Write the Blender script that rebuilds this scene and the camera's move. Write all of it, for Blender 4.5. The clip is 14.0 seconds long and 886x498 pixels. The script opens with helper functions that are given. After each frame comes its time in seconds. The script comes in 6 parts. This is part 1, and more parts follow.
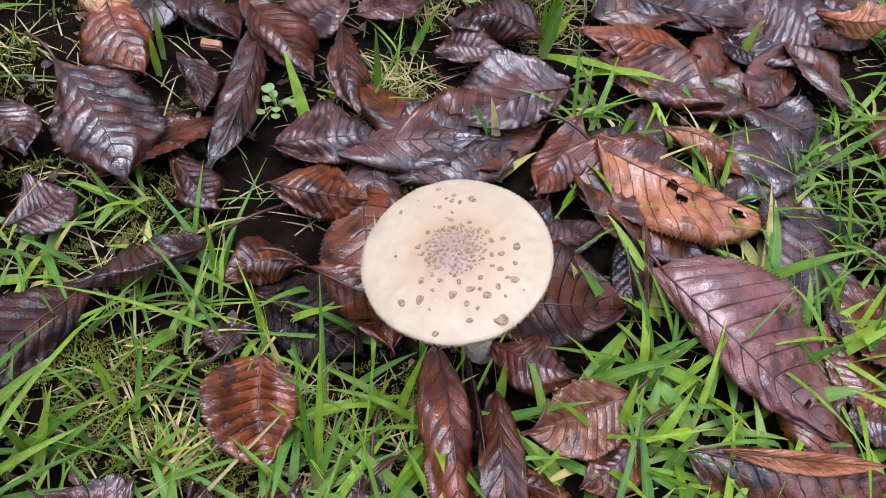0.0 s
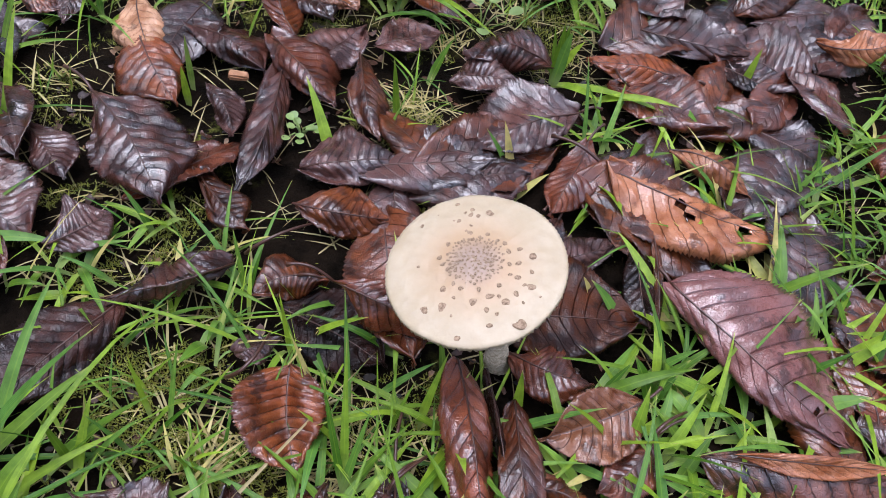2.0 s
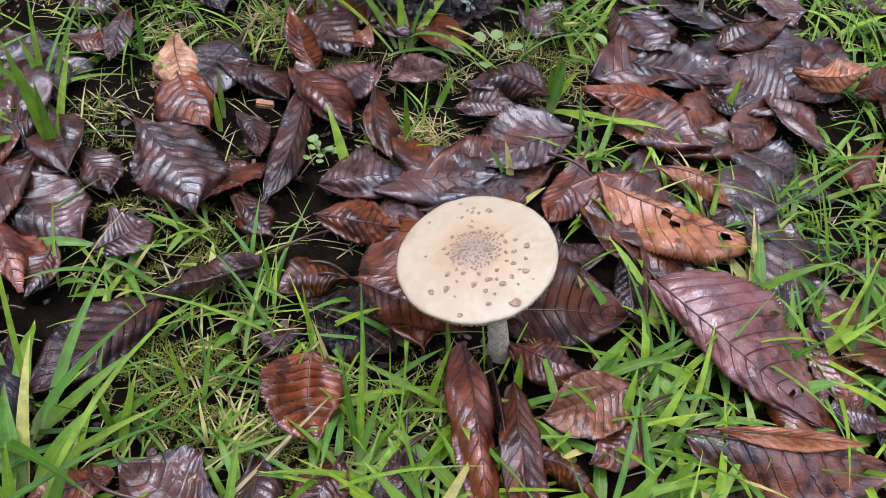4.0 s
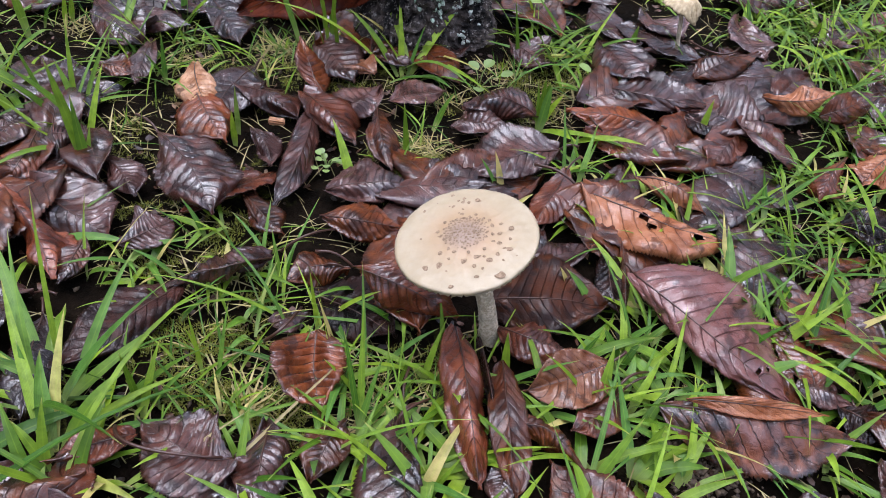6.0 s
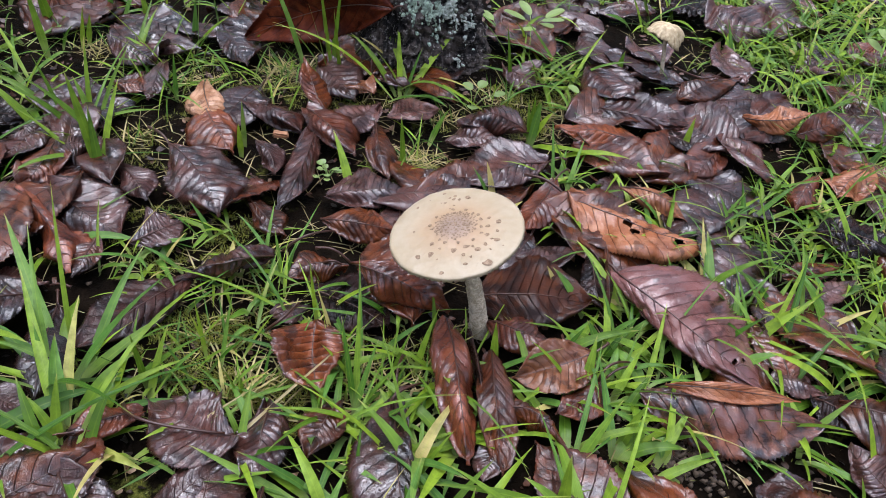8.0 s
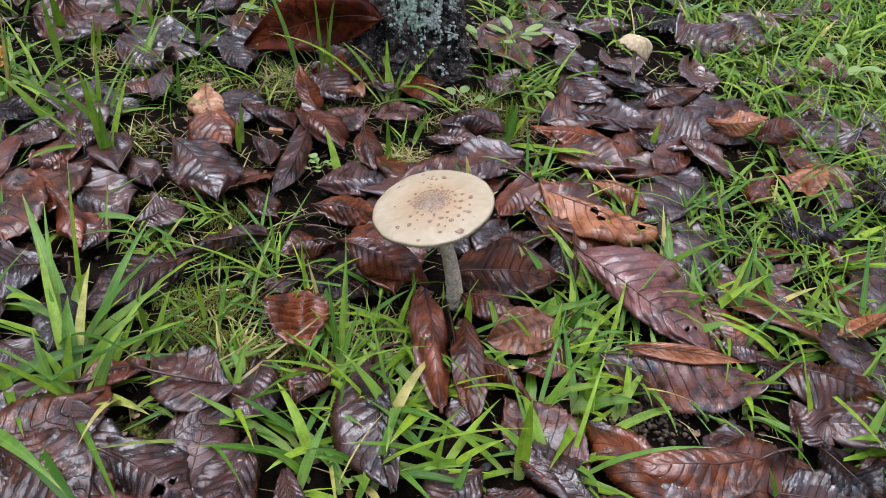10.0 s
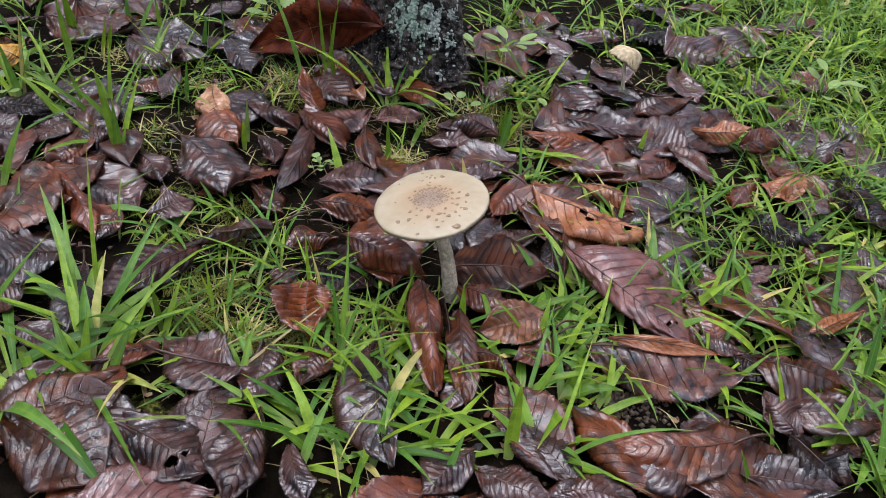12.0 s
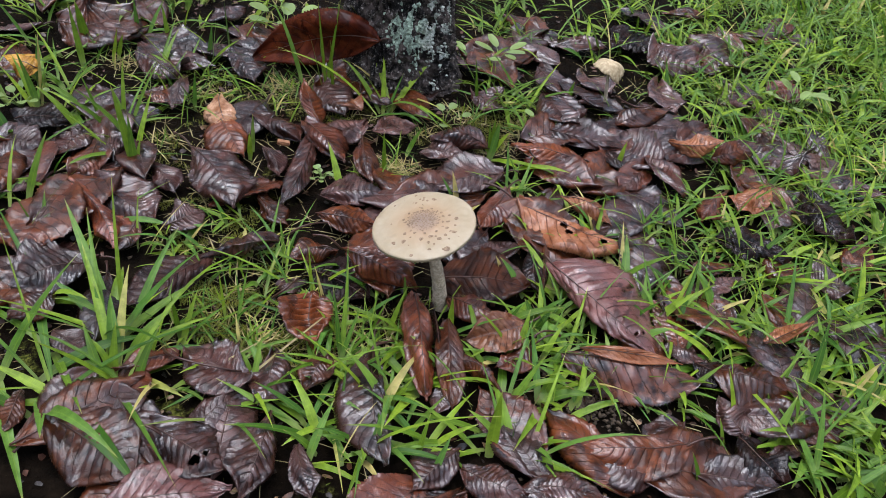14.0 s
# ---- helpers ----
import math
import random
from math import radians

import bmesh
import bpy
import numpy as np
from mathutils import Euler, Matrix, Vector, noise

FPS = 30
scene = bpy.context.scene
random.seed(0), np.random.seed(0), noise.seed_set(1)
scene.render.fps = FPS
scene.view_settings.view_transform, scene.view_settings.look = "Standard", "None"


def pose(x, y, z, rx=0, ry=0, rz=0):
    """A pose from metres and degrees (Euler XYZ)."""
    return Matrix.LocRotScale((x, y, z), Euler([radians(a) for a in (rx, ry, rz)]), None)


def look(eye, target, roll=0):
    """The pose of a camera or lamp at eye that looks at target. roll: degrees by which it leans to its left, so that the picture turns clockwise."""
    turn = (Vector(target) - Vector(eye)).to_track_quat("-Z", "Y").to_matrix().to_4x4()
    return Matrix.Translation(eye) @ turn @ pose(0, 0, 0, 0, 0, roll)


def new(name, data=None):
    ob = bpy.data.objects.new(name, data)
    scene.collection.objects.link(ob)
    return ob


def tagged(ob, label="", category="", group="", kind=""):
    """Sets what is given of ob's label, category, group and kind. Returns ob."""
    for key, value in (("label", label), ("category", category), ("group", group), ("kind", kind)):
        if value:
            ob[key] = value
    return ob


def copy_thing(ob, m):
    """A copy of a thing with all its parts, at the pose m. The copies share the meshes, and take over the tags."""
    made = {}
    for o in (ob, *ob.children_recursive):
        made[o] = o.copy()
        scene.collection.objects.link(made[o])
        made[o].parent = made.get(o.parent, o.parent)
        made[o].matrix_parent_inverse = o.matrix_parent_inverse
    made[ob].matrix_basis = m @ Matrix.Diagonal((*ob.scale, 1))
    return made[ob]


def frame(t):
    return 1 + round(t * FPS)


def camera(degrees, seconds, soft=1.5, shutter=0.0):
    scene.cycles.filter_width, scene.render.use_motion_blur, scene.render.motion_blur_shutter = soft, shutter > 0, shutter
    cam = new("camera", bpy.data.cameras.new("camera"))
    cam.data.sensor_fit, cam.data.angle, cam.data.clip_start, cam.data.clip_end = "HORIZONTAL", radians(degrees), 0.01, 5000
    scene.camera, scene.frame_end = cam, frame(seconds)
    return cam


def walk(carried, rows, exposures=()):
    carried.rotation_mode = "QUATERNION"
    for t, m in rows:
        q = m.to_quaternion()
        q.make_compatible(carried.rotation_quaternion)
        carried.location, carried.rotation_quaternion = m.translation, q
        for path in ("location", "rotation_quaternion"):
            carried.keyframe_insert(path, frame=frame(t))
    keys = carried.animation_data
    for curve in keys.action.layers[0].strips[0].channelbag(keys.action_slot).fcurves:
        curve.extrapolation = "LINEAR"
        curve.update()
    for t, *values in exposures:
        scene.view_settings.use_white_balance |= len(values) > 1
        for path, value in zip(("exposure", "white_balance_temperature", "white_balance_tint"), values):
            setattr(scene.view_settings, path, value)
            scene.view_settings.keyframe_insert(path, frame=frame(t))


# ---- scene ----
cam = camera(61.0, 14.0, soft=0.5)
PATH = [
    (0, (0.0051, 0.0035, 0.3331), (0.0235, 0.2825, -0.0813), 13.37),
    (0.5, (0.0035, 0.0014, 0.3360), (0.0195, 0.2846, -0.0757), 12.79),
    (1, (0.0005, -0.0022, 0.3382), (0.0146, 0.2851, -0.0708), 12.38),
    (1.5, (0.0023, -0.0083, 0.3386), (0.0136, 0.2839, -0.0670), 11.84),
    (2, (0.0019, -0.0158, 0.3400), (0.0100, 0.2827, -0.0610), 11.20),
    (2.5, (0.0062, -0.0247, 0.3448), (0.0099, 0.2801, -0.0515), 10.35),
    (3, (0.0071, -0.0361, 0.3496), (0.0066, 0.2747, -0.0420), 9.49),
    (5.5, (0.0200, -0.1067, 0.3609), (0.0070, 0.2392, 0.0001), 8.01),
    (6, (0.0229, -0.1188, 0.3614), (0.0077, 0.2334, 0.0068), 7.67),
    (6.5, (0.0269, -0.1266, 0.3608), (0.0090, 0.2313, 0.0122), 7.37),
    (7, (0.0299, -0.1338, 0.3588), (0.0115, 0.2292, 0.0155), 7.38),
    (7.5, (0.0312, -0.1456, 0.3598), (0.0122, 0.2223, 0.0217), 7.49),
    (8, (0.0340, -0.1575, 0.3603), (0.0132, 0.2141, 0.0265), 7.39),
    (10.5, (0.0559, -0.2243, 0.3647), (0.0354, 0.1640, 0.0505), 7.85),
    (11, (0.0565, -0.2318, 0.3656), (0.0379, 0.1588, 0.0540), 8.26),
    (11.5, (0.0548, -0.2376, 0.3694), (0.0382, 0.1535, 0.0583), 8.75),
    (12, (0.0517, -0.2420, 0.3756), (0.0356, 0.1472, 0.0621), 9.12),
    (12.5, (0.0456, -0.2445, 0.3893), (0.0289, 0.1401, 0.0702), 9.24),
    (13, (0.0433, -0.2491, 0.4061), (0.0277, 0.1317, 0.0825), 9.45),
    (13.5, (0.0439, -0.2543, 0.4254), (0.0334, 0.1233, 0.0978), 10.17),
    (14, (0.0463, -0.2609, 0.4388), (0.0402, 0.1153, 0.1094), 10.80),
]
walk(cam, [(t, look(eye, target, roll)) for t, eye, target, roll in PATH], exposures=[(0, 1.26, 5950, 18.5), (3, 1.24, 5950, 18.5), (6.5, 1.20, 6030, 17), (10.5, 1.06, 6180, 14), (14, 0.96, 6230, 13)])

# ---- sky and light: a dull, bright, overcast day ----
world = bpy.data.worlds.new("overcast_sky")
scene.world = world
world.use_nodes = True
wn, wl = world.node_tree.nodes, world.node_tree.links
sky = wn.new("ShaderNodeTexSky")
sky.sky_type = "NISHITA"
sky.sun_disc = False
sky.sun_elevation, sky.sun_rotation = radians(55), radians(200)
cloud = wn.new("ShaderNodeMix")
cloud.data_type = "RGBA"
cloud.inputs[0].default_value = 0.75
cloud.inputs[7].default_value = (7.5, 8.4, 10.4, 1)
wl.new(sky.outputs[0], cloud.inputs[6])
geo = wn.new("ShaderNodeTexCoord")
gs = wn.new("ShaderNodeSeparateXYZ")
wl.new(geo.outputs["Generated"], gs.inputs[0])
fall = wn.new("ShaderNodeMapRange")
fall.interpolation_type = "SMOOTHSTEP"
for i, k in enumerate((0.20, 0.85, 0.20, 1.5)):
    fall.inputs[i + 1].default_value = k
wl.new(gs.outputs[2], fall.inputs[0])
dim = wn.new("ShaderNodeMix")
dim.data_type, dim.blend_type = "RGBA", "MULTIPLY"
dim.inputs[0].default_value = 1.0
wl.new(cloud.outputs[2], dim.inputs[6])
wl.new(fall.outputs[0], dim.inputs[7])
wl.new(dim.outputs[2], wn["Background"].inputs[0])
wn["Background"].inputs[1].default_value = 0.09
sun = new("sun", bpy.data.lights.new("sun", "SUN"))
sun.data.energy, sun.data.angle, sun.data.color = 4.2, radians(52), (0.98, 0.98, 1.0)
sun.matrix_world = look((-0.7, 0.75, 3.1), (0, 0.3, 0))


# ---- materials ----
def material(name, rough=0.6):
    m = bpy.data.materials.new(name)
    m.use_nodes = True
    n, l = m.node_tree.nodes, m.node_tree.links
    p = n["Principled BSDF"]
    p.inputs["Roughness"].default_value = rough
    return m, n, l, p


def mth(n, l, op, a, b=None, c=None, clamp=False):
    x = n.new("ShaderNodeMath")
    x.operation, x.use_clamp = op, clamp
    for i, v in enumerate((a, b, c)):
        if v is None:
            continue
        if isinstance(v, (int, float)):
            x.inputs[i].default_value = v
        else:
            l.new(v, x.inputs[i])
    return x.outputs[0]


def tex_noise(n, l, vec, scale, detail=4, rough=0.6):
    x = n.new("ShaderNodeTexNoise")
    x.inputs["Scale"].default_value, x.inputs["Detail"].default_value, x.inputs["Roughness"].default_value = scale, detail, rough
    l.new(vec, x.inputs["Vector"])
    return x.outputs[0]


def ramp(n, l, v, a, b, lo=0.0, hi=1.0):
    x = n.new("ShaderNodeMapRange")
    x.interpolation_type = "SMOOTHSTEP"
    for i, k in enumerate((a, b, lo, hi)):
        x.inputs[i + 1].default_value = k
    l.new(v, x.inputs[0])
    return x.outputs[0]


def mix(n, l, f, a, b, blend="MIX"):
    x = n.new("ShaderNodeMix")
    x.data_type, x.blend_type = "RGBA", blend
    for i, v in ((0, f), (6, a), (7, b)):
        if isinstance(v, (int, float)):
            x.inputs[i].default_value = v
        elif isinstance(v, tuple):
            x.inputs[i].default_value = (*v, 1)
        else:
            l.new(v, x.inputs[i])
    return x.outputs[2]


def bump(n, l, p, h, strength, dist, under=None):
    x = n.new("ShaderNodeBump")
    x.inputs["Strength"].default_value, x.inputs["Distance"].default_value = strength, dist
    l.new(h, x.inputs["Height"])
    if under is not None:
        l.new(under, x.inputs["Normal"])
    l.new(x.outputs[0], p.inputs["Normal"])
    return x.outputs[0]


def shifted(n, l):
    """Object coordinates, moved by the object's own random number."""
    tc, oi = n.new("ShaderNodeTexCoord"), n.new("ShaderNodeObjectInfo")
    add = n.new("ShaderNodeVectorMath")
    add.operation = "MULTIPLY_ADD"
    add.inputs[1].default_value = (1, 1, 1)
    l.new(tc.outputs["Object"], add.inputs[0])
    com = n.new("ShaderNodeCombineXYZ")
    l.new(mth(n, l, "MULTIPLY", oi.outputs["Random"], 3.7), com.inputs[0])
    l.new(mth(n, l, "MULTIPLY", oi.outputs["Random"], 9.1), com.inputs[2])
    l.new(com.outputs[0], add.inputs[2])
    return add.outputs[0], tc, oi


VEINS, SLANT = 11.0, 0.19


def leaf_material(name, dark, mid, light, rough, vein, wet=1.0):
    """A fallen leaf: the object's own colour scales its tone, and the alpha of it how wet it is."""
    m, n, l, p = material(name, rough)
    vec, tc, oi = shifted(n, l)
    big = tex_noise(n, l, vec, 34, 3)
    fine = tex_noise(n, l, vec, 260, 5, 0.7)
    wide = tex_noise(n, l, vec, 88, 4, 0.6)
    col = mix(n, l, ramp(n, l, big, 0.38, 0.64), dark, mid)
    col = mix(n, l, ramp(n, l, wide, 0.42, 0.70, 0, 0.65), col, light)
    # decayed blotches and small spots
    spot = tex_noise(n, l, vec, 62, 4, 0.65)
    col = mix(n, l, ramp(n, l, spot, 0.56, 0.64, 0, 0.75), col, tuple(0.3 * c for c in dark))
    pin = tex_noise(n, l, vec, 640, 2, 0.5)
    col = mix(n, l, ramp(n, l, pin, 0.68, 0.76, 0, 0.6), col, tuple(0.3 * c for c in dark))
    # side veins and midrib from the leaf's own length and breadth
    sep = n.new("ShaderNodeSeparateXYZ")
    l.new(tc.outputs["UV"], sep.inputs[0])
    side = mth(n, l, "MULTIPLY", mth(n, l, "ABSOLUTE", mth(n, l, "SUBTRACT", sep.outputs[1], 0.5)), 2.0)
    ph = mth(n, l, "SUBTRACT", mth(n, l, "MULTIPLY", sep.outputs[0], VEINS), mth(n, l, "MULTIPLY", mth(n, l, "POWER", side, 1.2), SLANT * VEINS))
    off = mth(n, l, "ABSOLUTE", mth(n, l, "SUBTRACT", mth(n, l, "FRACT", mth(n, l, "ADD", ph, 0.5)), 0.5))
    thin = mth(n, l, "SUBTRACT", 0.075, mth(n, l, "MULTIPLY", side, 0.045))
    line = mth(n, l, "SUBTRACT", 1.0, mth(n, l, "DIVIDE", off, thin), clamp=True)
    col = mix(n, l, mth(n, l, "MULTIPLY", line, 0.8), col, vein)
    rim = ramp(n, l, mth(n, l, "ADD", side, mth(n, l, "MULTIPLY", big, 0.5)), 1.05, 1.35, 0, 0.5)
    col = mix(n, l, rim, col, dark)
    tone = mth(n, l, "ADD", mth(n, l, "MULTIPLY", oi.outputs["Random"], 0.4), 0.8)
    hs = n.new("ShaderNodeHueSaturation")
    l.new(mix(n, l, 1.0, col, oi.outputs["Color"], "MULTIPLY"), hs.inputs["Color"])
    l.new(tone, hs.inputs["Value"])
    l.new(hs.outputs[0], p.inputs["Base Color"])
    l.new(ramp(n, l, fine, 0.3, 0.7, rough - 0.08, rough + 0.10), p.inputs["Roughness"])
    p.inputs["Specular IOR Level"].default_value = 0.15 * wet
    p.inputs["Coat IOR"].default_value = 1.62
    # fine relief: net of small veins and wrinkles; the film of water over it is smoother
    cells = n.new("ShaderNodeTexVoronoi")
    cells.feature = "DISTANCE_TO_EDGE"
    cells.inputs["Scale"].default_value = 520
    l.new(vec, cells.inputs["Vector"])
    net = ramp(n, l, cells.outputs[0], 0.0, 0.16)
    wrinkle = tex_noise(n, l, vec, 130, 4, 0.6)
    h = mth(n, l, "ADD", mth(n, l, "MULTIPLY", fine, 0.35), mth(n, l, "MULTIPLY", net, 0.25))
    h = mth(n, l, "ADD", h, mth(n, l, "MULTIPLY", wrinkle, 0.6))
    h = mth(n, l, "SUBTRACT", h, mth(n, l, "MULTIPLY", line, 1.2))
    bump(n, l, p, h, 0.7, 0.0011)
    wavy = n.new("ShaderNodeBump")
    wavy.inputs["Strength"].default_value, wavy.inputs["Distance"].default_value = 0.42, 0.0012
    l.new(mth(n, l, "SUBTRACT", mth(n, l, "ADD", mth(n, l, "MULTIPLY", wrinkle, 0.7), mth(n, l, "MULTIPLY", net, 0.12)), mth(n, l, "MULTIPLY", line, 1.2)), wavy.inputs["Height"])
    l.new(wavy.outputs[0], p.inputs["Coat Normal"])
    film = tex_noise(n, l, vec, 55, 3, 0.5)
    l.new(mth(n, l, "MULTIPLY", oi.outputs["Alpha"], ramp(n, l, film, 0.36, 0.58, 0.2 * wet, 1.0 * wet)), p.inputs["Coat Weight"])
    l.new(ramp(n, l, film, 0.35, 0.7, 0.10, 0.04), p.inputs["Coat Roughness"])
    return m


LEAF = {
    "D": leaf_material("dark_wet_leaf", (0.013, 0.0045, 0.003), (0.050, 0.0150, 0.009), (0.110, 0.036, 0.022), 0.34, (0.005, 0.002, 0.002)),
    "B": leaf_material("brown_leaf", (0.032, 0.008, 0.0025), (0.115, 0.026, 0.006), (0.21, 0.056, 0.013), 0.42, (0.014, 0.004, 0.002), 0.8),
    "R": leaf_material("russet_leaf", (0.045, 0.010, 0.004), (0.128, 0.029, 0.010), (0.22, 0.061, 0.024), 0.38, (0.024, 0.007, 0.004), 0.9),
    "O": leaf_material("orange_leaf", (0.16, 0.046, 0.014), (0.28, 0.100, 0.040), (0.37, 0.175, 0.095), 0.44, (0.06, 0.016, 0.006), 0.7),
    "P": leaf_material("greyed_leaf", (0.028, 0.010, 0.0075), (0.082, 0.031, 0.023), (0.15, 0.068, 0.052), 0.34, (0.014, 0.006, 0.005)),
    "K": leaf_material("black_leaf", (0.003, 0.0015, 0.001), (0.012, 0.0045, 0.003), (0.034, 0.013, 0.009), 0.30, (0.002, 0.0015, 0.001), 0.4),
    "M": leaf_material("mauve_leaf", (0.085, 0.027, 0.020), (0.155, 0.057, 0.046), (0.22, 0.098, 0.086), 0.32, (0.060, 0.022, 0.017), 1.0),
    "S": leaf_material("red_brown_leaf", (0.040, 0.007, 0.003), (0.10, 0.018, 0.006), (0.16, 0.036, 0.011), 0.6, (0.03, 0.007, 0.003), 0.2),
    "T": leaf_material("tan_leaf", (0.20, 0.085, 0.036), (0.38, 0.20, 0.11), (0.50, 0.30, 0.18), 0.5, (0.16, 0.06, 0.03), 0.4),
    "Y": leaf_material("yellow_leaf", (0.33, 0.14, 0.015), (0.55, 0.29, 0.04), (0.65, 0.40, 0.10), 0.5, (0.30, 0.12, 0.02), 0.4),
    "W": leaf_material("patchy_leaf", (0.010, 0.004, 0.003), (0.11, 0.032, 0.016), (0.26, 0.090, 0.045), 0.34, (0.008, 0.004, 0.003), 0.9),
}
WORDS = {
    "D": "dark purple-brown wet fallen leaf lying on the ground",
    "B": "brown curled fallen leaf lying in the leaf litter",
    "R": "russet wet fallen leaf with raised side veins",
    "O": "orange-brown fallen leaf lying on the grass",
    "P": "greyish brown wet fallen leaf with sky sheen",
    "K": "blackened rotting fallen leaf flat on wet soil",
    "M": "large mauve-brown wet fallen leaf with parallel raised veins",
    "S": "large red-brown fallen leaf standing against the tree",
    "T": "pale tan dry fallen leaf in the litter",
    "Y": "yellow curled fallen leaf caught in the grass",
    "W": "patchy brown and black wet fallen leaf",
}
stalk_mat, n, l, p = material("leaf_stalk", 0.4)
vec, tc, oi = shifted(n, l)
l.new(mix(n, l, tex_noise(n, l, vec, 150), (0.014, 0.006, 0.004), (0.075, 0.027, 0.014)), p.inputs["Base Color"])


def grass_material(name, lo, hi, dry, cool=0.75):
    m, n, l, p = material(name, 0.34)
    g, tc = n.new("ShaderNodeNewGeometry"), n.new("ShaderNodeTexCoord")
    oi = n.new("ShaderNodeObjectInfo")
    r = mth(n, l, "FRACT", mth(n, l, "ADD", g.outputs["Random Per Island"], oi.outputs["Random"]))
    col = mix(n, l, r, lo, hi)
    r2 = mth(n, l, "FRACT", mth(n, l, "MULTIPLY", r, 7.31))
    col = mix(n, l, ramp(n, l, r2, 0.5, 0.9, 0, cool), col, tuple(0.5 * (a + b) * k for a, b, k in zip(lo, hi, (0.55, 0.80, 2.2))))
    col = mix(n, l, ramp(n, l, r, 0.945, 0.975), col, dry)
    ns = tex_noise(n, l, tc.outputs["Object"], 130, 4)
    col = mix(n, l, ramp(n, l, ns, 0.35, 0.75, 0, 0.5), col, tuple(0.55 * c for c in lo))
    # pale foot, yellowing tip, and ribs along the blade
    sep = n.new("ShaderNodeSeparateXYZ")
    l.new(tc.outputs["UV"], sep.inputs[0])
    col = mix(n, l, ramp(n, l, sep.outputs[0], 0.0, 0.3, 0.35, 0.0), col, (0.50, 0.52, 0.22))
    col = mix(n, l, ramp(n, l, sep.outputs[0], 0.86, 1.0, 0.0, 0.55), col, dry)
    ribs = mth(n, l, "SINE", mth(n, l, "MULTIPLY", sep.outputs[1], 63.0))
    mid = ramp(n, l, mth(n, l, "ABSOLUTE", mth(n, l, "SUBTRACT", sep.outputs[1], 0.5)), 0.0, 0.09, 1.0, 0.0)
    col = mix(n, l, mth(n, l, "MULTIPLY", mid, 0.15), col, tuple(min(1, 1.3 * c) for c in hi))
    col = mix(n, l, ramp(n, l, ribs, -1.0, 1.0, 0.0, 0.10), col, tuple(0.5 * c for c in lo))
    l.new(col, p.inputs["Base Color"])
    p.inputs["Specular IOR Level"].default_value = 0.25
    bump(n, l, p, mth(n, l, "ADD", mth(n, l, "MULTIPLY", ribs, 0.08), tex_noise(n, l, tc.outputs["Object"], 500, 3)), 0.35, 0.0006)
    tr = n.new("ShaderNodeBsdfTranslucent")
    l.new(col, tr.inputs[0])
    ms = n.new("ShaderNodeMixShader")
    ms.inputs[0].default_value = 0.30
    l.new(p.outputs[0], ms.inputs[1])
    l.new(tr.outputs[0], ms.inputs[2])
    l.new(ms.outputs[0], n["Material Output"].inputs[0])
    return m


grass_mat = grass_material("grass_green", (0.040, 0.115, 0.008), (0.30, 0.43, 0.030), (0.52, 0.42, 0.14))
straw_mat = grass_material("dry_straw", (0.25, 0.19, 0.08), (0.50, 0.41, 0.20), (0.12, 0.07, 0.03), 0.0)

soil_mat, n, l, p = material("wet_soil", 0.7)
p.inputs["Specular IOR Level"].default_value = 0.02
tc = n.new("ShaderNodeTexCoord")
vec = tc.outputs["Object"]
big, mid, fine = tex_noise(n, l, vec, 9, 3), tex_noise(n, l, vec, 60, 5, 0.7), tex_noise(n, l, vec, 420, 5, 0.7)
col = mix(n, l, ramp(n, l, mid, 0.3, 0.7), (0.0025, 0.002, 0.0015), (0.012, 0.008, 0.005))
col = mix(n, l, ramp(n, l, fine, 0.6, 0.8, 0, 0.5), col, (0.06, 0.042, 0.025))
lawn = n.new("ShaderNodeVectorMath")
lawn.operation = "LENGTH"
l.new(vec, lawn.inputs[0])
green = mix(n, l, ramp(n, l, tex_noise(n, l, vec, 2.5, 6, 0.7), 0.35, 0.65), (0.035, 0.060, 0.012), (0.075, 0.13, 0.022))
col = mix(n, l, ramp(n, l, lawn.outputs["Value"], 1.0, 2.2), col, green)
moss = mth(n, l, "MULTIPLY", ramp(n, l, big, 0.56, 0.66), ramp(n, l, mid, 0.50, 0.60))
mosscol = mix(n, l, ramp(n, l, fine, 0.35, 0.7), (0.035, 0.045, 0.008), (0.22, 0.22, 0.045))
col = mix(n, l, mth(n, l, "MULTIPLY", moss, ramp(n, l, lawn.outputs["Value"], 0.9, 1.4, 1.0, 0.0)), col, mosscol)
l.new(col, p.inputs["Base Color"])
l.new(ramp(n, l, mid, 0.3, 0.7, 0.35, 0.8), p.inputs["Roughness"])
bump(n, l, p, mth(n, l, "ADD", mid, mth(n, l, "MULTIPLY", fine, 0.6)), 0.9, 0.006)

bark_mat, n, l, p = material("dark_bark", 0.7)
p.inputs["Specular IOR Level"].default_value = 0.2
tc = n.new("ShaderNodeTexCoord")
vec = tc.outputs["Object"]
a, b = tex_noise(n, l, vec, 45, 6, 0.7), tex_noise(n, l, vec, 260, 5, 0.7)
col = mix(n, l, ramp(n, l, a, 0.42, 0.62), (0.006, 0.005, 0.0045), (0.12, 0.094, 0.080))
col = mix(n, l, ramp(n, l, b, 0.54, 0.66, 0, 0.8), col, (0.42, 0.38, 0.34))
l.new(col, p.inputs["Base Color"])
bump(n, l, p, mth(n, l, "ADD", a, mth(n, l, "MULTIPLY", b, 0.5)), 1.0, 0.008)
lichen_mat, n, l, p = material("pale_lichen", 0.9)
tc = n.new("ShaderNodeTexCoord")
a = tex_noise(n, l, tc.outputs["Object"], 300, 5, 0.7)
sx = n.new("ShaderNodeSeparateXYZ")
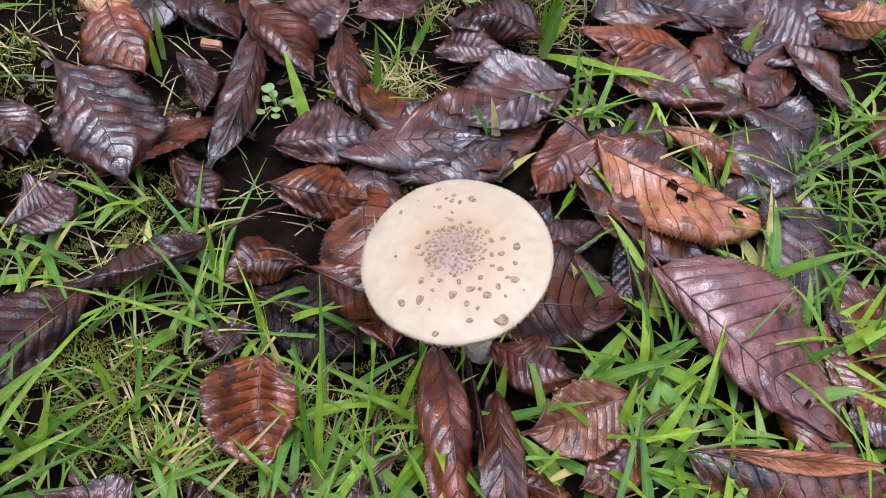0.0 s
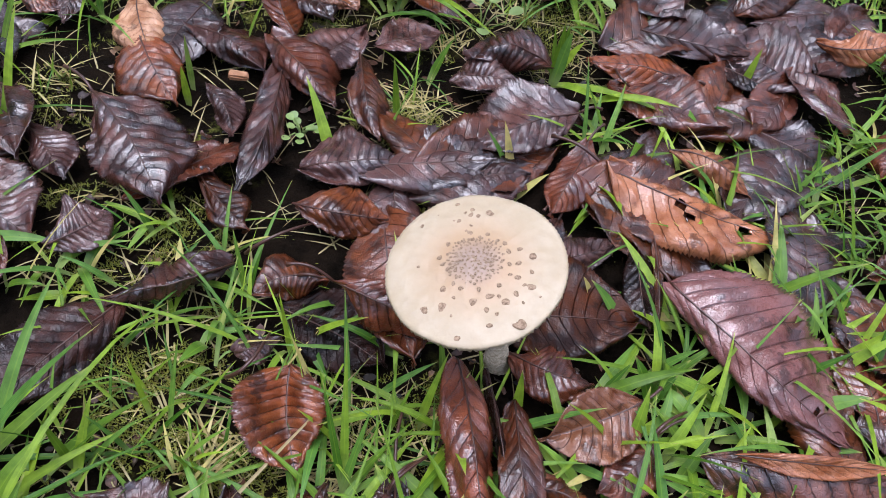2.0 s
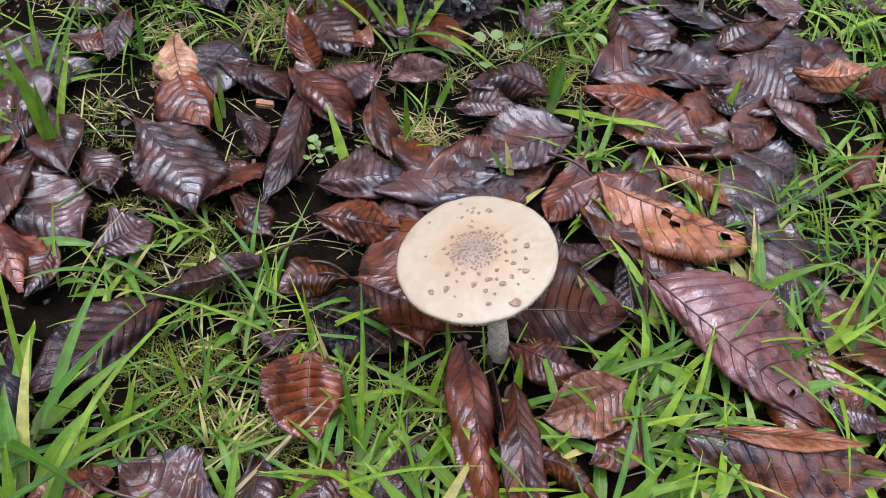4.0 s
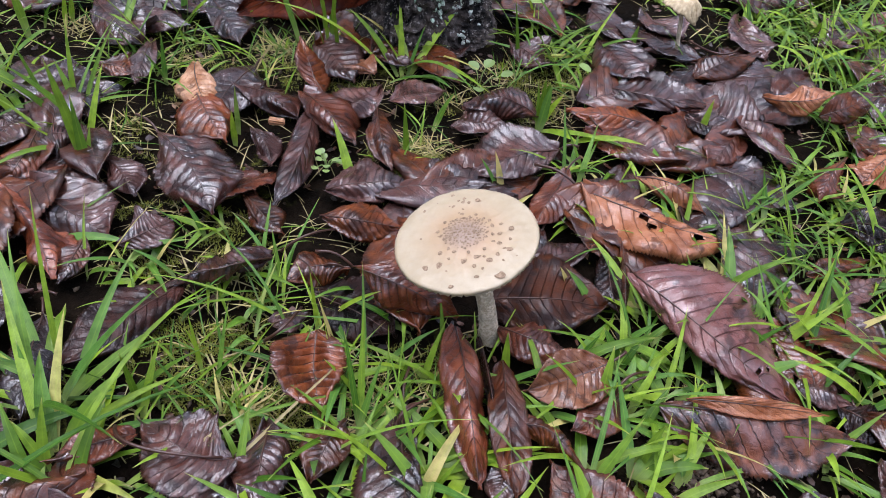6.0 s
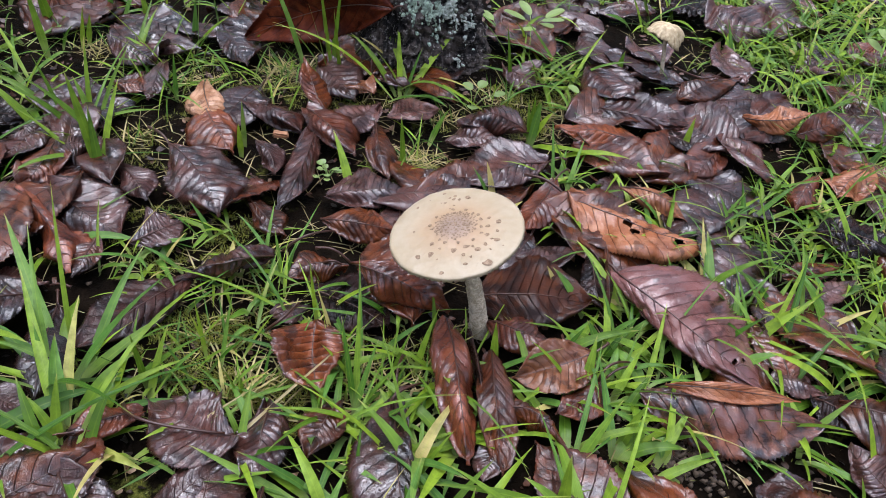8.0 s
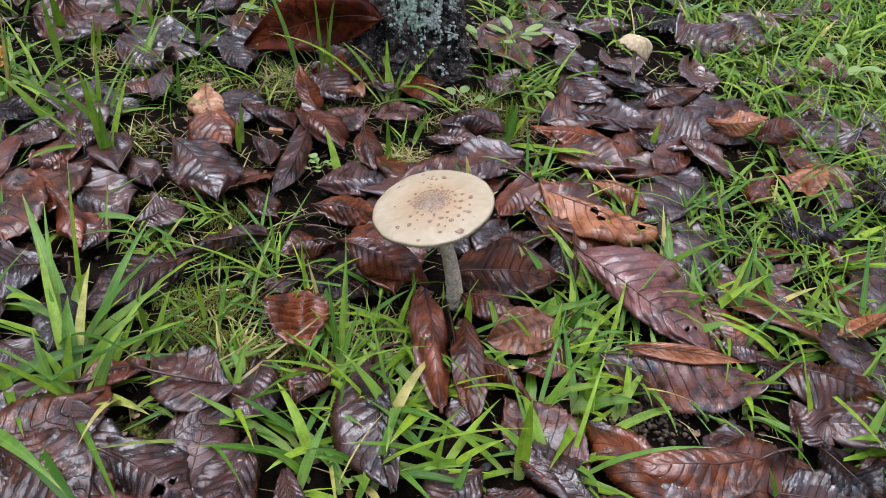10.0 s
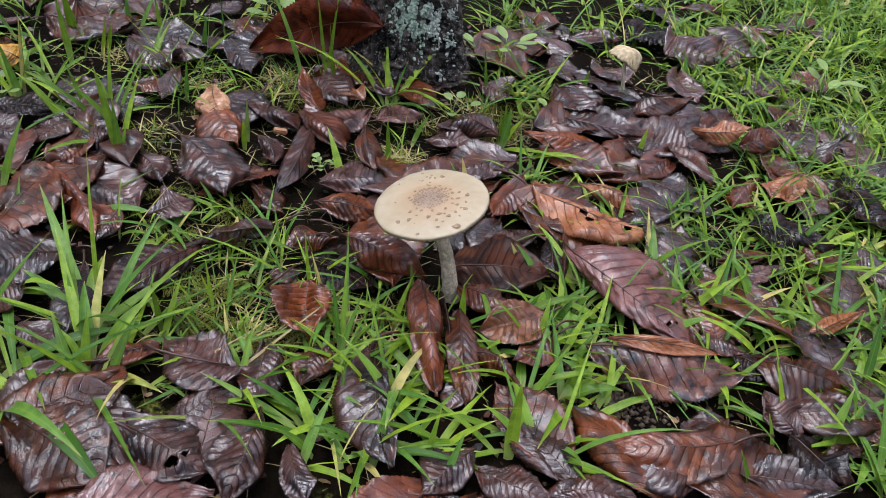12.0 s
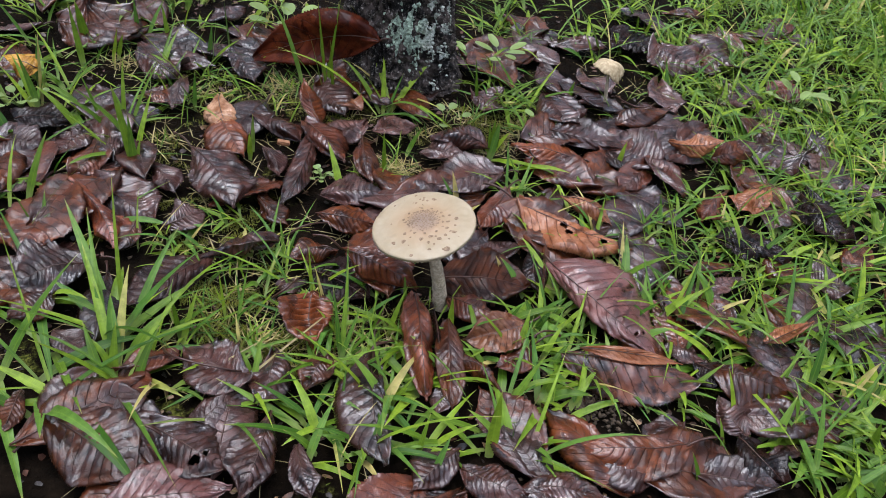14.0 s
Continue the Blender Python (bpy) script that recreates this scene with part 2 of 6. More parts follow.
l.new(tc.outputs["Object"], sx.inputs[0])
crust = mix(n, l, ramp(n, l, sx.outputs[0], 0.024, 0.036), (0.55, 0.68, 0.52), (0.70, 0.71, 0.62))
l.new(mix(n, l, ramp(n, l, a, 0.35, 0.65), (0.20, 0.25, 0.19), crust), p.inputs["Base Color"])
bump(n, l, p, a, 0.9, 0.003)

cap_mat, n, l, p = material("cream_cap", 0.5)
tc = n.new("ShaderNodeTexCoord")
vec = tc.outputs["Object"]
sp = n.new("ShaderNodeSeparateXYZ")
l.new(vec, sp.inputs[0])
rad = mth(n, l, "SQRT", mth(n, l, "ADD", mth(n, l, "POWER", sp.outputs[0], 2.0), mth(n, l, "POWER", sp.outputs[1], 2.0)))
blot = tex_noise(n, l, vec, 70, 4)
fine = tex_noise(n, l, vec, 500, 4)
col = mix(n, l, ramp(n, l, blot, 0.35, 0.7), (0.305, 0.237, 0.144), (0.355, 0.285, 0.188))
warm = mth(n, l, "MULTIPLY", ramp(n, l, rad, 0.010, 0.033, 1, 0), ramp(n, l, blot, 0.25, 0.7, 0.6, 1.0))
col = mix(n, l, warm, col, (0.31, 0.195, 0.10))
core = mth(n, l, "MULTIPLY", ramp(n, l, rad, 0.005, 0.015, 1, 0), 0.8)
col = mix(n, l, core, col, (0.21, 0.145, 0.11))
l.new(col, p.inputs["Base Color"])
p.inputs["Subsurface Weight"].default_value = 0.12
p.inputs["Subsurface Radius"].default_value = (0.004, 0.003, 0.002)
bump(n, l, p, mth(n, l, "ADD", fine, blot), 0.2, 0.001)
wart_mat, n, l, p = material("grey_scale", 0.8)
vec, tc, oi = shifted(n, l)
a = tex_noise(n, l, vec, 2.2, 5, 0.7)
l.new(mix(n, l, ramp(n, l, a, 0.38, 0.62), (0.125, 0.076, 0.040), (0.27, 0.185, 0.115)), p.inputs["Base Color"])
bump(n, l, p, a, 0.6, 0.0008)
stem_mat, n, l, p = material("scurfy_stem", 0.85)
tc = n.new("ShaderNodeTexCoord")
a, b = tex_noise(n, l, tc.outputs["Object"], 420, 5, 0.7), tex_noise(n, l, tc.outputs["Object"], 90, 3)
col = mix(n, l, ramp(n, l, a, 0.35, 0.65), (0.44, 0.33, 0.20), (0.80, 0.67, 0.47))
l.new(mix(n, l, ramp(n, l, b, 0.4, 0.7, 0, 0.6), col, (0.26, 0.22, 0.155)), p.inputs["Base Color"])
bump(n, l, p, a, 1.0, 0.002)
gill_mat, n, l, p = material("pale_gill", 0.7)
p.inputs["Base Color"].default_value = (0.72, 0.64, 0.50, 1)


# ---- building helpers ----
def shade(me):
    me.polygons.foreach_set("use_smooth", [True] * len(me.polygons))


def mesh(name, verts, faces, mat, uv=None):
    me = bpy.data.meshes.new(name)
    me.from_pydata([tuple(map(float, v)) for v in verts], [], faces)
    me.materials.append(mat)
    shade(me)
    if uv is not None:
        lay = me.uv_layers.new(name="UVMap")
        idx = np.empty(len(me.loops), dtype=np.int32)
        me.loops.foreach_get("vertex_index", idx)
        lay.data.foreach_set("uv", np.array(uv, dtype=np.float32)[idx].ravel())
    return me


def part(name, me, parent, m=None, label=""):
    ob = new(name, me)
    ob.parent = parent
    if m is not None:
        ob.matrix_local = m
    return tagged(ob, label)


def tube(name, pts, radii, sides, mat):
    """A tapered round tube along the points pts."""
    pts = [Vector(q) for q in pts]
    verts, faces = [], []
    for i, q in enumerate(pts):
        d = (pts[min(i + 1, len(pts) - 1)] - pts[max(i - 1, 0)]).normalized()
        a = d.orthogonal().normalized() if i == 0 else (a - d * a.dot(d)).normalized()
        b = d.cross(a)
        for k in range(sides):
            c = 2 * math.pi * k / sides
            verts.append(q + radii[i] * (math.cos(c) * a + math.sin(c) * b))
    for i in range(len(pts) - 1):
        for k in range(sides):
            k2 = (k + 1) % sides
            faces.append((i * sides + k, i * sides + k2, (i + 1) * sides + k2, (i + 1) * sides + k))
    faces.append(tuple(range(sides))[::-1])
    faces.append(tuple((len(pts) - 1) * sides + k for k in range(sides)))
    return mesh(name, verts, faces, mat)


def soil_height(x, y):
    return 0.006 * noise.noise((x * 9, y * 9, 3.1)) + 0.003 * noise.noise((x * 34, y * 34, 7.7)) - 0.004


# ---- ground ----
def spread(lo, hi, step, far):
    """Even steps from lo to hi, then ever wider ones out to far."""
    s = list(np.arange(lo, hi + step / 2, step))
    left, right, d = [lo], [hi], step
    while right[-1] < far:
        d *= 1.45
        right.append(right[-1] + d)
        left.append(left[-1] - d)
    return left[:0:-1] + s + right[1:]


gx, gy = spread(-0.7, 0.95, 0.009, 250), spread(-0.2, 1.35, 0.009, 250)
verts = [(x, y, soil_height(x, y)) for y in gy for x in gx]
w = len(gx)
faces = [(j * w + i, j * w + i + 1, (j + 1) * w + i + 1, (j + 1) * w + i) for j in range(len(gy) - 1) for i in range(w - 1)]
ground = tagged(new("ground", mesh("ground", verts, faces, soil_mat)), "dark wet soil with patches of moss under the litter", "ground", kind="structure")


# ---- fallen leaves ----
def leaf_shape(s, wide=1.08, blunt=0.72):
    """Half breadth along the leaf: rounded base, widest past its middle, drawn-out tip."""
    body = math.sin(math.pi * min(1, s / 0.96) ** wide) ** blunt if 0 < s < 0.96 else 0.0
    return max(body * (1 - 0.30 * max(0, s - 0.72) / 0.28), 0.055 * min(1, (1 - s) / 0.12), 0.02 if s < 0.04 else 0.0)


LAID = []


def leaf(kind, base, middle, tip, left, right, seed=1, curl=0.0, stalk=0.0, holes=(), label="", rib=1.0, tone=1.0, matt=0, fine=True, wide=1.08, blunt=0.72):
    """A serrated leaf with sunken side veins: its midrib runs from the base over the middle to the tip, and its two halves reach to left and right
    there. curl: how far the sides bend up (minus: down); stalk: length of the stalk, in twice centimetres; holes: length, breadth, radius."""
    base, middle, tip, left, right = (Vector(q) for q in (base, middle, tip, left, right))
    o = Vector((base.x, base.y, 0))
    LAID.append((middle.x, middle.y))
    bend = 2 * middle - (base + tip) / 2
    ax = (tip - base).normalized()
    halves = []
    for q in (right, left):
        d = q - middle
        halves.append(d - ax * d.dot(ax))
    L = (tip - base).length
    breadth = (halves[0].length + halves[1].length) / 2
    NU, NV = (96, 8) if fine else (56, 6)
    rnd = random.Random(seed)
    twist = rnd.uniform(-0.5, 0.5)
    droop = [curl + rnd.uniform(-0.18, 0.18) for _ in range(2)]
    wave, fold = rnd.uniform(0.6, 1.3), rnd.uniform(0.5, 1.5)
    depth = 0.17 * breadth * rib

    def spine(s):
        return (1 - s) ** 2 * base + 2 * s * (1 - s) * bend + s * s * tip

    verts, uv = [], []
    top = leaf_shape(0.5, wide, blunt)
    for i in range(NU + 1):
        s = i / NU
        c = spine(s) - o
        w = leaf_shape(s, wide, blunt) / top
        run = (spine(min(1, s + 0.01)) - spine(max(0, s - 0.01))).normalized()
        for j in range(-NV, NV + 1):
            v = j / NV
            h = halves[v > 0]
            b = h.length * w
            e = (h - run * h.dot(run)).normalized()
            up = run.cross(e) if v > 0 else e.cross(run)
            tooth = 1.0 + 0.07 * noise.noise((s * 6, seed, 3 if v > 0 else 7))
            lean = 0.0
            if abs(j) == NV:
                saw = (0.030 + 0.02 * noise.noise((i * 0.7, seed, j))) * (1 if i % 2 else -1)
                tooth += saw
                lean = 0.006 * L if i % 2 else 0.0
            a = abs(v)
            ph = VEINS * (s - SLANT * a ** 1.2)
            z = droop[v > 0] * b * v * v + twist * b * v * (s - 0.5)
            z += depth * (abs(math.sin(math.pi * ph)) ** 0.45 - 0.7) * min(1, a * 4) * (1 - 0.55 * v * v) * min(1, w * 1.2) * (0.75 + 0.5 * noise.noise((s * 4, v * 2, seed + 0.5)))
            z += 0.14 * breadth * min(1, a * 3) * (1 - 1 / (1 + 6 * a)) * fold * 0.5
            z += (0.25 + 0.75 * a) * breadth * (0.50 * wave * noise.noise((s * 2.6 + seed, v * 1.3, 0.5)) + 0.11 * noise.noise((s * 8 + seed, v * 4, 1.5)) + 0.05 * a ** 3 * noise.noise((s * 24 + seed, v * 2, 4.5)))
            verts.append(c + e * (a * b * tooth) + run * (lean * min(1, w)) + up * z)
            uv.append((s, 0.5 + v / 2))
    W = 2 * NV + 1
    faces = []
    for i in range(NU):
        for j in range(2 * NV):
            s, v = (i + 0.5) / NU, (j + 0.5 - NV) / NV
            h = halves[v > 0].length * leaf_shape(s, wide, blunt) / top
            if any(((s - hs) * L) ** 2 + ((v - hv) * h) ** 2 < hr * hr * (1 + 0.7 * noise.noise((s * 40, v * 8, seed))) for hs, hv, hr in holes):
                continue
            faces.append((i * W + j, (i + 1) * W + j, (i + 1) * W + j + 1, i * W + j + 1))
    # rest it on the soil
    low = min(v.z for v in verts)
    if low < 0.0005:
        verts = [v + Vector((0, 0, (0.0005 - low) * min(1, max(0, (0.02 - v.z) / 0.02)))) for v in verts]
    me = mesh("leaf_blade", verts, faces, LEAF[kind], uv)
    root = new("fallen_leaf")
    root.empty_display_size = 0.01
    root.location = o
    tagged(root, label or WORDS[kind], "leaf", "fallen leaves")
    bl = part("leaf_blade", me, root)
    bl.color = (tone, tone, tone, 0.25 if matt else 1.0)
    so = bl.modifiers.new("thickness", "SOLIDIFY")
    so.thickness, so.offset = 0.00035, -1
    k = 24
    part("midrib", tube("midrib", [verts[NV + W * (i * NU // k)] for i in range(k)], [(0.00045 + 0.010 * breadth) * (1 - 0.8 * i / k) for i in range(k)], 5, stalk_mat), root)
    if stalk:
        n, q = 8, verts[NV]
        side, up = Vector((-ax.y, ax.x, 0)) * rnd.uniform(-0.005, 0.005), rnd.uniform(0.1, 0.5)
        pts = [q - ax * (0.017 * stalk * i / n) + side * (stalk * (i / n) ** 2) + Vector((0, 0, 0.010 * stalk * up * math.sin(math.pi * i / n * 0.9))) for i in range(n + 1)]
        part("leaf_stalk", tube("leaf_stalk", pts, [0.0006 + 0.014 * breadth] * n + [0.0014], 6, stalk_mat), root)
    return root


leaf("D", (-0.214, 0.301, 0.010), (-0.172, 0.258, 0.022), (-0.147, 0.227, 0.009), (-0.146, 0.281, 0.014), (-0.186, 0.239, 0.012), seed=3, stalk=1.6, curl=-.12)
leaf("B", (-0.212, 0.366, 0.009), (-0.188, 0.329, 0.015), (-0.163, 0.302, 0.009), (-0.176, 0.343, 0.009), (-0.215, 0.324, 0.009), seed=4)
leaf("T", (-0.223, 0.399, 0.008), (-0.208, 0.363, 0.014), (-0.190, 0.339, 0.012), (-0.191, 0.369, 0.008), (-0.227, 0.363, 0.008), seed=5, curl=-.2)
leaf("D", (-0.115, 0.364, 0.009), (-0.105, 0.298, 0.018), (-0.111, 0.246, 0.008), (-0.096, 0.317, 0.009), (-0.120, 0.295, 0.012), seed=6, curl=-.15)
leaf("B", (-0.112, 0.385, 0.009), (-0.126, 0.403, 0.018), (-0.143, 0.428, 0.030), (-0.133, 0.391, 0.016), (-0.119, 0.423, 0.009), seed=7)
leaf("R", (-0.128, 0.378, 0.012), (-0.096, 0.342, 0.022), (-0.071, 0.323, 0.010), (-0.084, 0.371, 0.009), (-0.102, 0.337, 0.010), seed=8, tone=.7)
leaf("P", (-0.095, 0.355, 0.007), (-0.082, 0.379, 0.011), (-0.068, 0.406, 0.008), (-0.097, 0.409, 0.008), (-0.070, 0.366, 0.008), seed=9)
leaf("B", (-0.066, 0.378, 0.009), (-0.054, 0.332, 0.016), (-0.040, 0.304, 0.007), (-0.045, 0.349, 0.006), (-0.067, 0.343, 0.008), seed=10, tone=.7)
leaf("P", (-0.081, 0.271, 0.008), (-0.051, 0.276, 0.017), (-0.020, 0.292, 0.008), (-0.054, 0.307, 0.010), (-0.047, 0.264, 0.009), seed=11, tone=.8)
leaf("B", (-0.078, 0.244, 0.009), (-0.047, 0.236, 0.018), (-0.021, 0.245, 0.008), (-0.049, 0.265, 0.009), (-0.045, 0.226, 0.008), seed=12, tone=1.15)
leaf("B", (-0.046, 0.194, 0.016), (-0.066, 0.192, 0.017), (-0.084, 0.182, 0.007), (-0.065, 0.181, 0.006), (-0.071, 0.212, 0.010), seed=13, tone=.7, curl=-.2)
leaf("R", (-0.043, 0.186, 0.026), (-0.011, 0.175, 0.030), (0.024, 0.176, 0.008), (-0.002, 0.187, 0.030), (-0.007, 0.171, 0.008), seed=14, rib=1.5, stalk=1.4, curl=-.1)
# black leaf added for the bare black wet ground between the others
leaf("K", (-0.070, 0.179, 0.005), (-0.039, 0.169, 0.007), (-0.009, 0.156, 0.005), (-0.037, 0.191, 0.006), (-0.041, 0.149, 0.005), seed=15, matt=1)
leaf("P", (-0.083, 0.149, 0.006), (-0.073, 0.151, 0.012), (-0.063, 0.161, 0.006), (-0.073, 0.164, 0.007), (-0.071, 0.145, 0.006), seed=16, tone=.7)
leaf("D", (-0.097, 0.197, 0.010), (-0.117, 0.172, 0.026), (-0.152, 0.164, 0.008), (-0.122, 0.173, 0.006), (-0.129, 0.198, 0.010), seed=17, curl=-.35)
leaf("D", (-0.143, 0.171, 0.008), (-0.160, 0.132, 0.014), (-0.185, 0.095, 0.007), (-0.146, 0.129, 0.006), (-0.178, 0.151, 0.009), seed=18, tone=.6, matt=1)
leaf("P", (-0.194, 0.190, 0.007), (-0.176, 0.201, 0.014), (-0.168, 0.219, 0.008), (-0.188, 0.223, 0.008), (-0.168, 0.194, 0.007), seed=19, tone=.7)
leaf("D", (-0.272, 0.228, 0.008), (-0.230, 0.204, 0.014), (-0.201, 0.194, 0.008), (-0.225, 0.234, 0.008), (-0.238, 0.191, 0.008), seed=20)
leaf("P", (-0.238, 0.267, 0.008), (-0.217, 0.248, 0.014), (-0.203, 0.234, 0.007), (-0.213, 0.266, 0.008), (-0.226, 0.242, 0.008), seed=21, tone=.8)
leaf("R", (-0.289, 0.217, 0.014), (-0.241, 0.180, 0.022), (-0.218, 0.154, 0.007), (-0.235, 0.199, 0.008), (-0.263, 0.184, 0.010), seed=22, tone=1.3)
leaf("R", (-0.216, 0.190, 0.009), (-0.212, 0.168, 0.012), (-0.214, 0.151, 0.007), (-0.206, 0.170, 0.007), (-0.226, 0.179, 0.007), seed=23, tone=.6)
leaf("P", (-0.331, 0.277, 0.007), (-0.313, 0.279, 0.013), (-0.313, 0.301, 0.008), (-0.329, 0.300, 0.008), (-0.306, 0.267, 0.008), seed=24)
leaf("B", (-0.297, 0.289, 0.009), (-0.282, 0.242, 0.018), (-0.291, 0.232, 0.008), (-0.275, 0.248, 0.009), (-0.306, 0.267, 0.008), seed=25)
leaf("P", (-0.292, 0.265, 0.008), (-0.278, 0.276, 0.015), (-0.263, 0.281, 0.008), (-0.293, 0.304, 0.009), (-0.269, 0.258, 0.007), seed=26, tone=.8)
leaf("D", (-0.340, 0.468, 0.010), (-0.297, 0.423, 0.018), (-0.277, 0.417, 0.009), (-0.293, 0.461, 0.008), (-0.316, 0.416, 0.009), seed=27)
leaf("B", (-0.296, 0.375, 0.009), (-0.276, 0.369, 0.014), (-0.262, 0.374, 0.008), (-0.286, 0.394, 0.008), (-0.276, 0.362, 0.008), seed=28)
leaf("P", (-0.270, 0.424, 0.008), (-0.261, 0.384, 0.013), (-0.256, 0.357, 0.008), (-0.254, 0.391, 0.008), (-0.272, 0.389, 0.008), seed=29, tone=.7)
leaf("D", (-0.179, 0.376, 0.009), (-0.148, 0.361, 0.016), (-0.120, 0.345, 0.008), (-0.153, 0.395, 0.008), (-0.150, 0.350, 0.008), seed=30)
leaf("P", (-0.151, 0.325, 0.009), (-0.134, 0.303, 0.015), (-0.125, 0.286, 0.008), (-0.129, 0.319, 0.009), (-0.144, 0.303, 0.008), seed=31, tone=.8)
leaf("B", (-0.137, 0.257, 0.009), (-0.114, 0.231, 0.014), (-0.096, 0.221, 0.008), (-0.111, 0.251, 0.008), (-0.121, 0.227, 0.007), seed=32, tone=.6)
leaf("D", (0.063, 0.398, 0.010), (0.032, 0.396, 0.024), (0.005, 0.390, 0.010), (0.032, 0.383, 0.010), (0.030, 0.436, 0.014), seed=33, tone=.7, curl=-.3)
leaf("P", (-0.004, 0.366, 0.008), (0.014, 0.375, 0.012), (0.039, 0.375, 0.008), (0.014, 0.395, 0.008), (0.014, 0.362, 0.007), seed=34)
leaf("P", (0.082, 0.355, 0.014), (0.047, 0.332, 0.018), (0.010, 0.309, 0.008), (0.058, 0.320, 0.008), (0.036, 0.368, 0.009), seed=35, stalk=.8, tone=.9)
leaf("R", (0.087, 0.328, 0.015), (0.076, 0.291, 0.016), (0.066, 0.268, 0.008), (0.091, 0.297, 0.009), (0.068, 0.306, 0.009), seed=36, tone=.75, stalk=1.0)
leaf("P", (0.064, 0.238, 0.007), (0.085, 0.241, 0.012), (0.110, 0.261, 0.008), (0.086, 0.259, 0.008), (0.086, 0.232, 0.007), seed=37, tone=.7)
# dark brown leaf; the shade under the cap is put into its low tone
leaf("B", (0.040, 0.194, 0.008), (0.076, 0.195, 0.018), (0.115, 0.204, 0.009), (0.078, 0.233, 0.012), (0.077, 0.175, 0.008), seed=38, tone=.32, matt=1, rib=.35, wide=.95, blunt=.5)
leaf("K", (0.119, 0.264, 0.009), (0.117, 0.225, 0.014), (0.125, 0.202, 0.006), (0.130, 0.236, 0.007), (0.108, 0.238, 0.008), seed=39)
leaf("B", (0.126, 0.271, 0.012), (0.128, 0.228, 0.013), (0.127, 0.199, 0.008), (0.132, 0.232, 0.010), (0.127, 0.231, 0.010), seed=40, tone=.6)
leaf("O", (0.097, 0.306, 0.018), (0.149, 0.285, 0.020), (0.205, 0.273, 0.014), (0.158, 0.307, 0.017), (0.138, 0.253, 0.014), seed=41, stalk=2.2, curl=-.08, holes=((.5,-.2,.004),(.44,-.05,.0035),(.78,-.15,.003),(.3,-.25,.001),(.62,-.6,.0009)))
leaf("O", (0.138, 0.332, 0.016), (0.166, 0.324, 0.020), (0.189, 0.308, 0.010), (0.192, 0.336, 0.014), (0.165, 0.313, 0.010), seed=42, curl=-.3, tone=.75)
leaf("M", (0.131, 0.227, 0.020), (0.173, 0.184, 0.024), (0.221, 0.153, 0.010), (0.202, 0.224, 0.030), (0.168, 0.179, 0.013), seed=43, wide=.88, blunt=.5, curl=-.1, stalk=.5, rib=.7, holes=((.83,.35,.0016),(.8,.05,.0009),(.62,.15,.0009)))
leaf("R", (0.240, 0.166, 0.008), (0.235, 0.190, 0.012), (0.219, 0.221, 0.010), (0.223, 0.183, 0.008), (0.247, 0.194, 0.008), seed=44, tone=.75)
leaf("W", (0.145, 0.135, 0.012), (0.194, 0.129, 0.024), (0.256, 0.137, 0.008), (0.202, 0.141, 0.020), (0.192, 0.102, 0.007), seed=45, rib=1.4, blunt=.5, curl=-.12)
# strip added for the curled-over orange edge of the patchy leaf
leaf("O", (0.155, 0.132, 0.025), (0.192, 0.132, 0.030), (0.236, 0.139, 0.022), (0.193, 0.135, 0.033), (0.191, 0.128, 0.024), seed=46)
leaf("P", (0.229, 0.166, 0.007), (0.242, 0.165, 0.012), (0.263, 0.160, 0.007), (0.251, 0.180, 0.008), (0.237, 0.155, 0.007), seed=47, tone=.8)
leaf("K", (0.254, 0.158, 0.007), (0.264, 0.148, 0.012), (0.280, 0.141, 0.007), (0.277, 0.162, 0.008), (0.258, 0.136, 0.006), seed=48)
leaf("O", (0.116, 0.156, 0.015), (0.094, 0.142, 0.013), (0.067, 0.130, 0.009), (0.096, 0.122, 0.019), (0.090, 0.156, 0.022), seed=49, tone=.75, curl=.05, stalk=.7)
leaf("R", (0.050, 0.174, 0.009), (0.070, 0.163, 0.016), (0.094, 0.164, 0.009), (0.072, 0.182, 0.009), (0.069, 0.150, 0.008), seed=50, tone=.7)
leaf("R", (0.024, 0.159, 0.020), (0.037, 0.107, 0.028), (0.049, 0.066, 0.010), (0.051, 0.111, 0.020), (0.023, 0.111, 0.020), seed=51, blunt=.28, wide=1.0, curl=-.15)
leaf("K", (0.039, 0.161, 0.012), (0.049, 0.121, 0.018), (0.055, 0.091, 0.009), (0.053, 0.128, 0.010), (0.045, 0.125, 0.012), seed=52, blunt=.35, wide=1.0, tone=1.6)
leaf("B", (0.054, 0.147, 0.012), (0.059, 0.105, 0.020), (0.068, 0.064, 0.008), (0.070, 0.109, 0.014), (0.050, 0.110, 0.015), seed=53, blunt=.28, wide=1.0, tone=.8, curl=-.1)
leaf("P", (0.062, 0.084, 0.007), (0.060, 0.071, 0.010), (0.058, 0.059, 0.007), (0.068, 0.073, 0.007), (0.051, 0.072, 0.007), seed=54, tone=.8)
leaf("B", (0.063, 0.106, 0.010), (0.083, 0.100, 0.020), (0.102, 0.087, 0.008), (0.097, 0.110, 0.012), (0.079, 0.093, 0.009), seed=55, tone=.8, curl=-.35)
leaf("R", (0.125, 0.143, 0.010), (0.111, 0.122, 0.014), (0.095, 0.110, 0.009), (0.123, 0.117, 0.008), (0.108, 0.134, 0.009), seed=56, stalk=1.2)
leaf("B", (-0.054, 0.144, 0.014), (-0.049, 0.118, 0.009), (-0.036, 0.090, 0.009), (-0.029, 0.118, 0.016), (-0.075, 0.115, 0.018), seed=57, curl=.15, rib=2, wide=.85)
